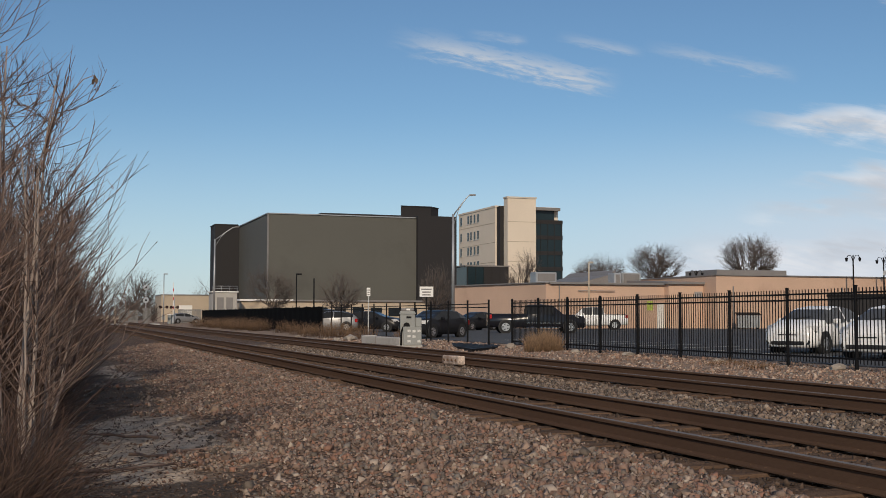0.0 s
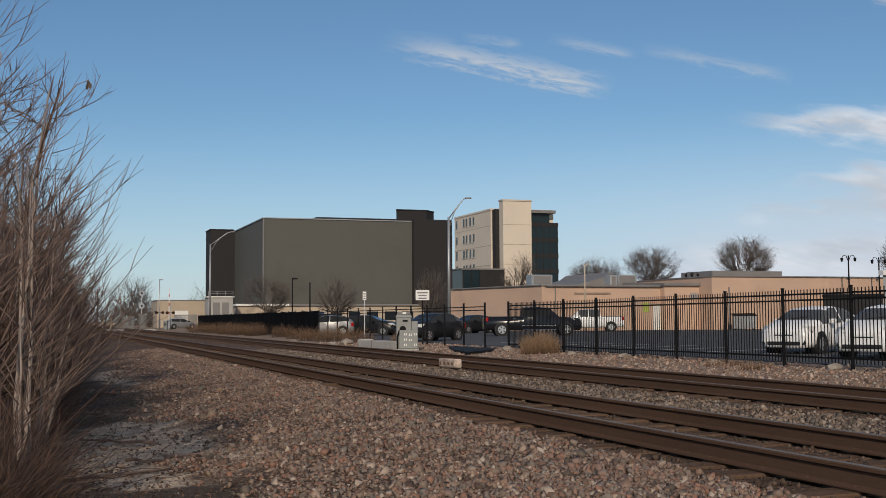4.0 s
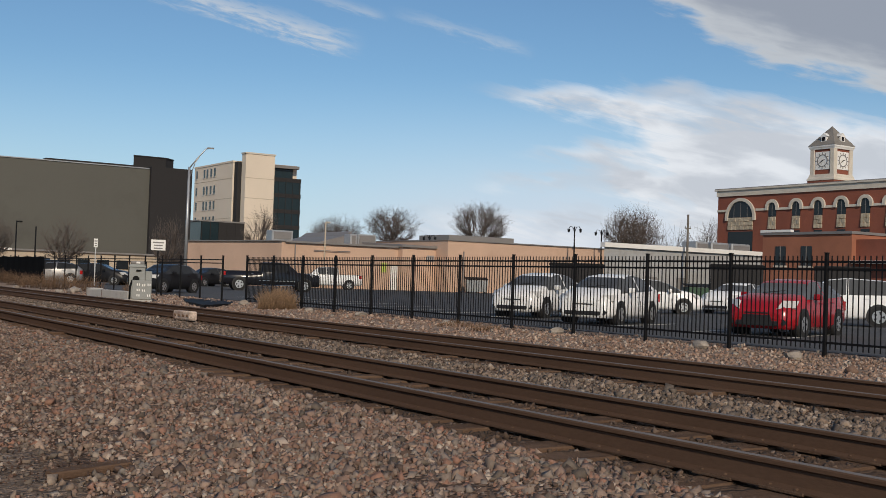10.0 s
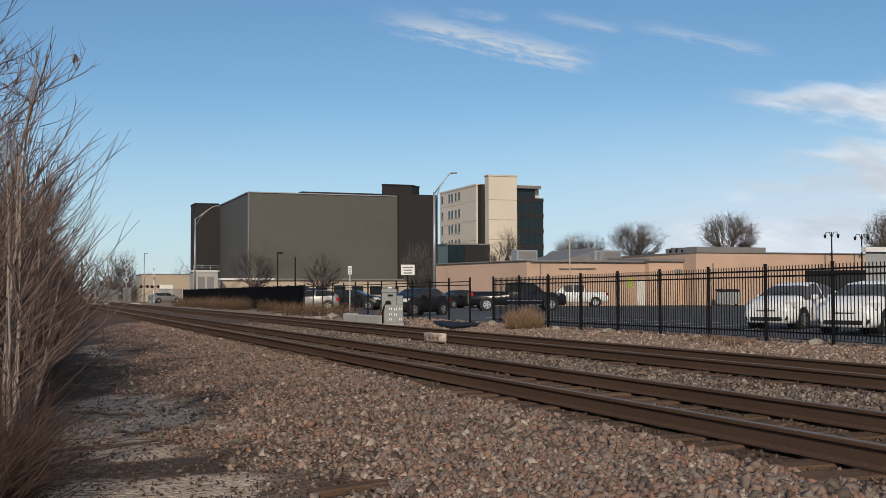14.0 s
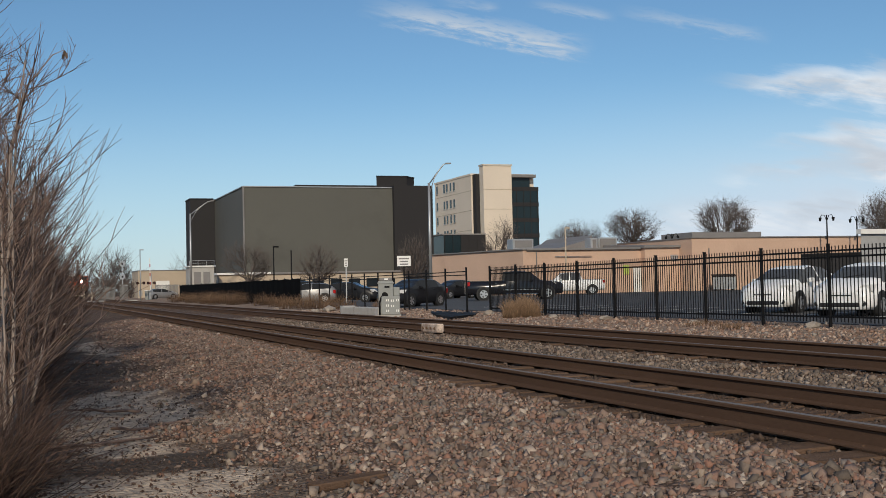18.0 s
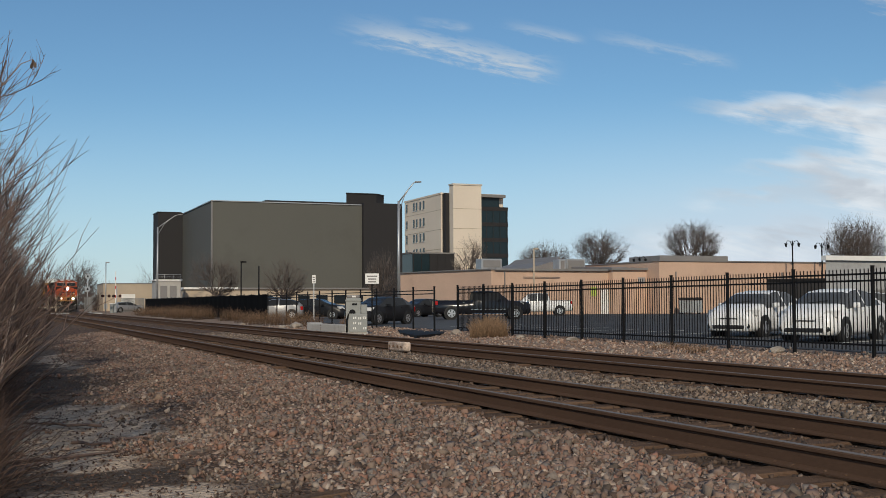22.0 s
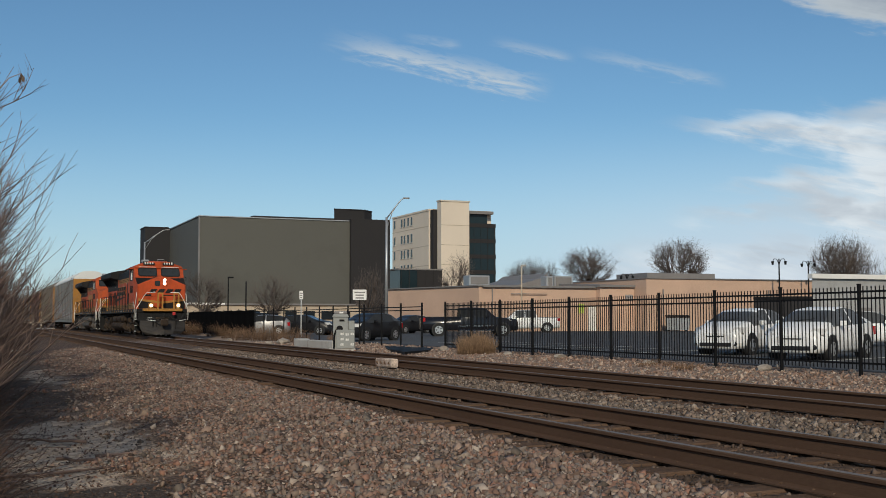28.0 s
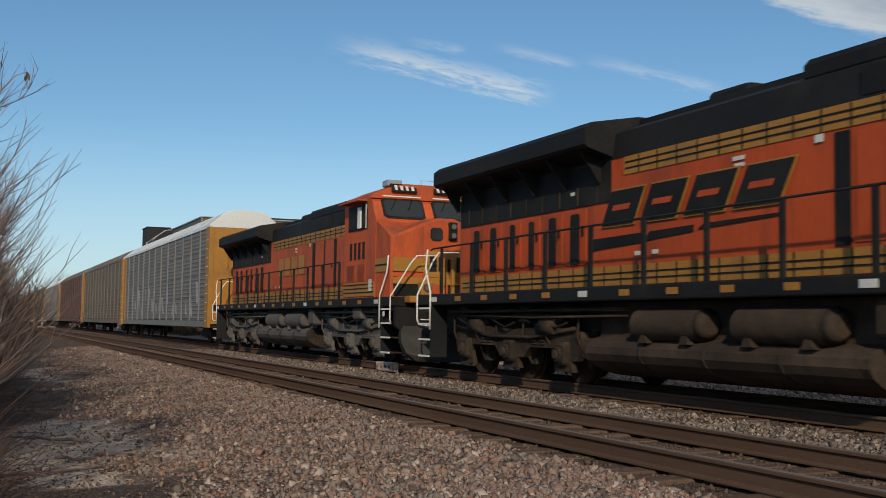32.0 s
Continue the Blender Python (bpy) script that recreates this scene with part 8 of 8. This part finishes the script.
    # corner steps and their handrails
    for yy, sgn in ((0.10, 1), (21.0, -1)):
        for sx in (-1, 1):
            sp = Mesh()
            a, b = sorted((sx * 1.12, sx * 1.50))
            sp.box(a, b, yy + sgn * 0.62 - 0.03, yy + sgn * 0.62 + 0.03, 0.30, 1.45)
            s = part("step_well", sp, M_LOCOBLACK, t, "black corner step well")
            for z in (0.32, 0.68, 1.02, 1.36):
                part("tread", Mesh().box(a, b, min(yy, yy + sgn * 0.60), max(yy, yy + sgn * 0.60), z - 0.015, z + 0.015), M_UNDER, s)
                part("tread_edge", Mesh().box(min(sx * 1.502, sx * 1.53), max(sx * 1.502, sx * 1.53), min(yy, yy + sgn * 0.60), max(yy, yy + sgn * 0.60), z - 0.02, z + 0.02), M_HANDRAIL, s, "pale worn step edge")
            hr = Mesh()
            hr.path([(sx * 1.54, yy + sgn * 0.68, 0.90), (sx * 1.54, yy + sgn * 0.68, 1.70), (sx * 1.50, yy + sgn * 0.30, 2.25), (sx * 1.46, yy + sgn * 0.30, 2.66)], 0.019, 8)
            part("step_handrail", hr, M_HANDRAIL, t, "white painted step handrail")
            hr = Mesh()
            hr.path([(sx * 1.50, yy - sgn * 0.05, 1.0), (sx * 1.54, yy - sgn * 0.08, 1.12), (sx * 1.54, yy - sgn * 0.08, 1.66), (sx * 1.10, yy - sgn * 0.25, 2.45), (sx * 0.95, yy - sgn * 0.28, 2.64), (sx * 0.45, yy - sgn * 0.28, 2.66)], 0.019, 8)
            part("step_handrail", hr, M_HANDRAIL, t, "white painted step handrail")
            disc = Mesh().tube((sx * 1.505, yy + sgn * 0.45, 1.25), (sx * 1.52, yy + sgn * 0.45, 1.25), 0.07, 0.07, 12)
            if sgn > 0:
                part("reflector", disc, M_PLATE, t)
    # side handrails
    for sx in (-1, 1):
        rl = Mesh()
        rl.path([(sx * 1.46, 4.3, 1.68), (sx * 1.46, 4.3, 2.66), (sx * 1.46, 20.4, 2.66), (sx * 1.3, 20.9, 2.66)], 0.019, 6)
        part("handrail", rl, M_LOCOBLACK, t, "black walkway handrail")
        for k in range(11):
            y = 4.3 + k * 1.56
            m = Mesh().box(sx * 1.46 - 0.022, sx * 1.46 + 0.022, y - 0.045, y + 0.045, 1.66, 2.66)
            part("stanchion", m, M_LOCOBLACK, t)
    for sx in (-1, 1):
        a, b = sorted((sx * (HX + 0.019), sx * (HX + 0.024)))
        for y, z, w, h in ((10.3, 3.36, 0.26, 0.06), (10.3, 3.27, 0.22, 0.05), (12.4, 2.16, 0.16, 0.07), (12.9, 2.16, 0.16, 0.07), (8.75, 3.38, 0.16, 0.10), (15.0, 3.32, 0.14, 0.06), (4.6, 3.30, 0.14, 0.10)):
            part("notice_plate", Mesh().box(a, b, y, y + w, z, z + h), M_PLATE, t, "small white notice plate")
    # tanks under the frame
    tk = Mesh()
    belly = [(1.40 * math.sin(radians(q)) ** 0.8, 0.62 - 0.44 * math.cos(radians(q))) for q in range(10, 116, 15)]
    tk.prism_y([(-x, z) for x, z in belly[::-1]] + belly + [(1.05, 0.86), (1.0, 1.42), (-1.0, 1.42), (-1.05, 0.86)], 7.6, 14.0)
    ftk = part("fuel_tank", tk, M_UNDER_PALE if old else M_TANK, t, "dusty rounded fuel tank")
    for y in (7.58, 9.1, 10.7, 12.3, 13.9):
        part("tank_strap", Mesh().prism_y([(-x * 1.012, z) for x, z in belly[::-1]] + [(x * 1.012, z - 0.004) for x, z in belly], y, y + 0.07), M_UNDER, ftk, "steel strap round the tank")
    for sx in (-1, 1):
        for y0, y1 in ((8.2, 10.15), (10.75, 12.6)):
            m = Mesh()
            x = sx * 1.22
            m.tube((x, y0 + 0.12, 1.06), (x, y1 - 0.12, 1.06), 0.25, 0.25, 18, caps=False)
            m.tube((x, y0, 1.06), (x, y0 + 0.12, 1.06), 0.13, 0.25, 18).tube((x, y1 - 0.12, 1.06), (x, y1, 1.06), 0.25, 0.13, 18)
            at = part("air_tank", m, M_UNDER_PALE if old else M_TANK, t, "cylindrical air reservoir")
            for yy in (y0 + 0.4, y1 - 0.4):
                part("bracket", Mesh().prism_x([(yy - 0.12, 0.78), (yy + 0.12, 0.78), (yy + 0.05, 0.9), (yy - 0.05, 0.9)], x - 0.2, x + 0.2), UN, at)
        bx = Mesh().box(min(sx * 1.0, sx * 1.38), max(sx * 1.0, sx * 1.38), 7.0, 7.55, 0.95, 1.40, 0.04)
        part("battery_box", bx, UN, t)
        part("sand_box", Mesh().box(min(sx * 1.0, sx * 1.40), max(sx * 1.0, sx * 1.40), 2.6, 3.3, 1.12, 1.42, 0.04), UN, t)
        pp = Mesh()
        pp.path([(sx * 1.3, 1.2, 1.30), (sx * 1.3, 7.0, 1.30)], 0.03).path([(sx * 1.32, 12.8, 1.30), (sx * 1.32, 19.8, 1.28)], 0.03).path([(sx * 1.28, 12.8, 1.2), (sx * 1.3, 16.0, 1.16), (sx * 1.28, 19.0, 1.2)], 0.022)
        part("brake_pipe", pp, UN, t)
    add_truck(t, 4.0, UN)
    add_truck(t, 17.1, UN)
    # roof antennas
    an = Mesh().box(-0.95, -0.55, 1.95, 2.4, 4.55, 4.72, 0.03)
    an.path([(-0.05, 1.9, 4.62), (-0.05, 1.9, 4.74), (0.35, 1.9, 4.74), (0.35, 1.9, 4.62)], 0.012)
    part("roof_antenna", an, M_STEELGREY, t)
    mr = Mesh().path([(1.48, 1.45, 3.4), (1.62, 1.3, 3.45), (1.62, 1.3, 3.62), (1.5, 1.42, 3.66)], 0.014)
    part("mirror", mr, M_LOCOBLACK, t)
    return t


RACK_LEN, RACK_PITCH, BAYS = 28.3, 29.3, 13


def autorack(panel, post, roof, label):
    """A long enclosed car carrier: panels in tiers between posts, arched roof, yellow end doors."""
    t = thing("autorack", label, "railway car", group="car carriers of the freight train")
    W, Z0, ZE, ZT = 1.52, 0.72, 4.95, 5.72
    fl = Mesh().box(-W, W, 0.1, RACK_LEN - 0.1, Z0, Z0 + 0.30)
    fl.box(-0.35, 0.35, -0.5, RACK_LEN + 0.45, 0.75, 0.98)
    part("underframe", fl, M_UNDER, t, "dark underframe")
    core = Mesh().box(-W + 0.10, W - 0.10, 0.25, RACK_LEN - 0.25, Z0 + 0.3, ZE)
    part("inner_deck", core, M_LOCOBLACK, t)
    rf = Mesh()
    arch = [(-W - 0.02, ZE), (-W, ZE + 0.14), (-0.60 * W, ZT - 0.12), (-0.44 * W, ZT - 0.02), (0.0, ZT + 0.03), (0.44 * W, ZT - 0.02), (0.60 * W, ZT - 0.12), (W, ZE + 0.14), (W + 0.02, ZE)]
    rf.prism_y(arch, 0.05, RACK_LEN - 0.05)
    r = part("roof", rf, roof, t, "arched sheet roof")
    rb = Mesh()
    for k in range(1, BAYS):
        y = k * RACK_LEN / BAYS
        rb.prism_y([(x * 1.005, z + 0.02) for x, z in arch], y - 0.03, y + 0.03)
    part("roof_rib", rb, roof, r)
    pm = Mesh()
    bay = RACK_LEN / BAYS
    tiers = 4
    ph = (ZE - Z0 - 0.32) / tiers
    prof = []
    for k in range(5):
        z = 0.05 + k * (ph - 0.08) / 5
        prof += [(0.018, z), (0.036, z + 0.02), (0.036, z + 0.06), (0.018, z + 0.08)]
    prof = [(-0.02, 0.01), (0.018, 0.01)] + prof + [(0.018, ph - 0.01), (-0.02, ph - 0.01)]
    pm.prism_y([(-x, z) for x, z in prof], 0.03, bay - 0.03)
    panel_mesh = pm.mesh("side_panel", panel)
    post_m = Mesh().box(-0.045, 0.045, -0.035, 0.035, Z0 + 0.25, ZE, 0.008)
    post_mesh = post_m.mesh("side_post", post)
    for sx in (-1, 1):
        for k in range(BAYS):
            for j in range(tiers):
                part("side_panel", panel_mesh, None, t, at=pose(-(W - 0.05), k * bay, Z0 + 0.31 + j * ph) if sx < 0 else pose(W - 0.05, (k + 1) * bay, Z0 + 0.31 + j * ph, 0, 0, 180))
        for k in range(1, BAYS):
            part("side_post", post_mesh, None, t, at=pose(sx * (W - 0.01), k * bay, 0))
        part("sill", Mesh().box(min(sx * (W - 0.08), sx * (W + 0.02)), max(sx * (W - 0.08), sx * (W + 0.02)), 0.05, RACK_LEN - 0.05, Z0 + 0.02, Z0 + 0.29), post, t)
    for yy in (0.0, RACK_LEN - 0.16):
        d = part("end_door", Mesh().box(-W + 0.05, W - 0.05, yy, yy + 0.16, Z0 + 0.15, ZE + 0.02), M_YELLOW, t, "ochre yellow end doors")
        for sx in (-1, 1):
            part("corner_post", Mesh().box(min(sx * (W - 0.10), sx * (W + 0.03)), max(sx * (W - 0.10), sx * (W + 0.03)), yy - 0.02 if yy < 1 else yy - 0.55, yy + 0.7 if yy < 1 else yy + 0.18, Z0, ZE + 0.03), M_YELLOW, t, "yellow end corner post")
        rib = Mesh()
        for k in range(5):
            rib.box(-W + 0.1 + k * 0.66, -W + 0.16 + k * 0.66, yy - 0.04 if yy < 1 else yy + 0.16, yy if yy < 1 else yy + 0.20, Z0 + 0.3, ZE - 0.1)
        part("door_rib", rib, M_YELLOW, d)
        ld = Mesh()
        x = -W - 0.06
        for z in np.arange(1.0, 4.8, 0.38):
            ld.box(x, x + 0.02, yy + 0.15, yy + 0.5, z, z + 0.02)
        part("ladder", ld, M_HANDRAIL, t)
    ef = Mesh()
    ef.prism_y([(x * 0.99, z - 0.01) for x, z in arch], 0.0, 0.05)
    part("roof_end", ef, M_RACK_ROOF, t, "white roof end sheet")
    for yc in (2.3, RACK_LEN - 2.3):
        tr = part("bogie", Mesh().box(-0.9, 0.9, yc - 0.25, yc + 0.25, 0.5, 0.74), M_UNDER, t, "two-axle bogie")
        for sx in (-1, 1):
            m = Mesh().prism_x([(yc - 1.15, 0.5), (yc - 0.95, 0.3), (yc - 0.5, 0.35), (yc - 0.3, 0.25), (yc + 0.3, 0.25), (yc + 0.5, 0.35), (yc + 0.95, 0.3), (yc + 1.15, 0.5), (yc + 0.5, 0.68), (yc - 0.5, 0.68)], sx * 1.05 - 0.08, sx * 1.05 + 0.08)
            part("side_frame", m, M_UNDER, tr)
            for k in (-0.85, 0.85):
                part("wheel", Mesh().tube((sx * 0.68, yc + k, 0.42), (sx * 0.80, yc + k, 0.42), 0.42, 0.42, 20), M_RAIL, tr)
    return t


consist = [(locomotive(False), 0.0, 21.2), (locomotive(True), 22.8, 21.2)]
M_RACK_POST = material("pale_rack_post", (0.18, 0.175, 0.165), 0.6, 0.1, 0.15, 0.6, 12.0, 0.05, (0.2, 0.17, 0.14), 0.4, 0.6)
rack_1 = autorack(M_RACK_GREY, M_RACK_POST, M_RACK_ROOF, "galvanised grey enclosed car carrier with yellow ends")
rack_3 = autorack(M_RACK_BROWN, M_RACK_BROWN, M_RACK_TAN, "oxide brown enclosed car carrier")
rack_5 = autorack(M_RACK_TAN, M_RACK_TAN, M_RACK_TAN, "faded tan enclosed car carrier with yellow ends")
racks = [rack_1, rack_5, rack_3, copy_thing(rack_1, pose(0, 0, 0)), copy_thing(rack_5, pose(0, 0, 0)), copy_thing(rack_5, pose(0, 0, 0)), copy_thing(rack_3, pose(0, 0, 0)), copy_thing(rack_1, pose(0, 0, 0)), copy_thing(rack_5, pose(0, 0, 0))]
for k, r in enumerate(racks):
    consist.append((r, 44.95 + k * RACK_PITCH, RACK_LEN))

# faded spray paint low on the first car carrier
M_SPRAY = material("faded_spray_paint", (0.40, 0.37, 0.42), 0.7, 0, 0.2, 1.5, 12.0, 0.0, (0.22, 0.21, 0.20), 0.5, 1.2)
_rng = random.Random(5)
for k in range(16):
    y0, z0 = 2.2 + k * 1.35 + _rng.uniform(-0.3, 0.3), _rng.uniform(1.15, 1.9)
    w0, h0, sl = _rng.uniform(0.25, 0.7), _rng.uniform(0.5, 1.1), _rng.uniform(-0.25, 0.25)
    part("spray_paint_patch", Mesh().quadring([[(x, y0, z0), (x, y0 + w0, z0 + 0.1), (x, y0 + w0 * 1.1 + sl, z0 + h0), (x, y0 + w0 * 0.4 + sl, z0 + h0 * 0.9)] for x in (-1.508, -1.512)]), M_SPRAY, rack_1, "faded pale spray-paint patch")


def motions():
    """The train comes on at a steady pace along the far track."""
    for t, off, ln in consist:
        rows = []
        for s in (0, 4, 8, 11, 14, 17, 19, 21, 23, 25, 27, 29, 30, 31, 32):
            y = 18.9 + (31.0 - s) * 16.65 + off
            slope = (bend(y + ln) - bend(y)) / ln
            rows.append((s, pose(FAR_X + bend(y), y, RAIL_TOP, 0, 0, -math.degrees(math.atan(slope)))))
        walk(t, rows)


build_track(NEAR_X, "near_track", "empty main track on dusty brown wooden ties", 3)
build_track(FAR_X, "far_track", "main track carrying the train", 5)
build_fence()
stone_field("ballast_shoulder", "loose pinkish brown ballast stones sloping from the track", M_BALLAST, (0.9, 5.0, 4.2, 52), 80000, 0.043, 1, edge=2.0)
stone_field("ballast_between_tracks", "loose grey ballast stones between the two tracks", M_BALLAST_GREY, (7.45, 9.5, 5.5, 48), 15000, 0.052, 2)
stone_field("ballast_by_fence", "loose pale ballast stones along the fence", M_FENCE_GRAVEL, (11.95, 17.5, 8, 60), 19000, 0.058, 4)
stone_field("pale_stones_by_fence", "scattered pale limestone chips along the fence", M_ROCK, (12.4, 17.6, 8, 70), 900, 0.07, 14)
stone_field("ballast_underfoot", "loose pinkish brown ballast stones nearest the walker", M_BALLAST, (2.4, 5.0, 4.2, 9.5), 7000, 0.046, 31)
stone_field("grey_chips_on_shoulder", "scattered grey stones among the brown ballast", M_BALLAST_GREY, (1.6, 5.0, 5, 40), 6000, 0.052, 15)
stone_field("ballast_in_track", "brown dusty ballast stones between the ties", M_BALLAST_DARK, (5.0, 7.4, 5.0, 40), 9000, 0.034, 6, clear=NEAR_X)
stone_field("ballast_under_train", "brown grimy ballast stones between the far rails", M_BALLAST_DARK, (9.6, 12.0, 7.0, 40), 6000, 0.036, 16, clear=FAR_X)
stone_field("pebbles_on_dirt", "scattered small pebbles and chips on the bare dirt", M_BALLAST, (-0.6, 2.6, 6, 30), 4000, 0.014, 21)
stone_field("stones_strewn_on_dirt", "stray ballast stones strewn on the bare dirt", M_BALLAST, (0.3, 2.4, 6, 34), 600, 0.036, 22)
motions()
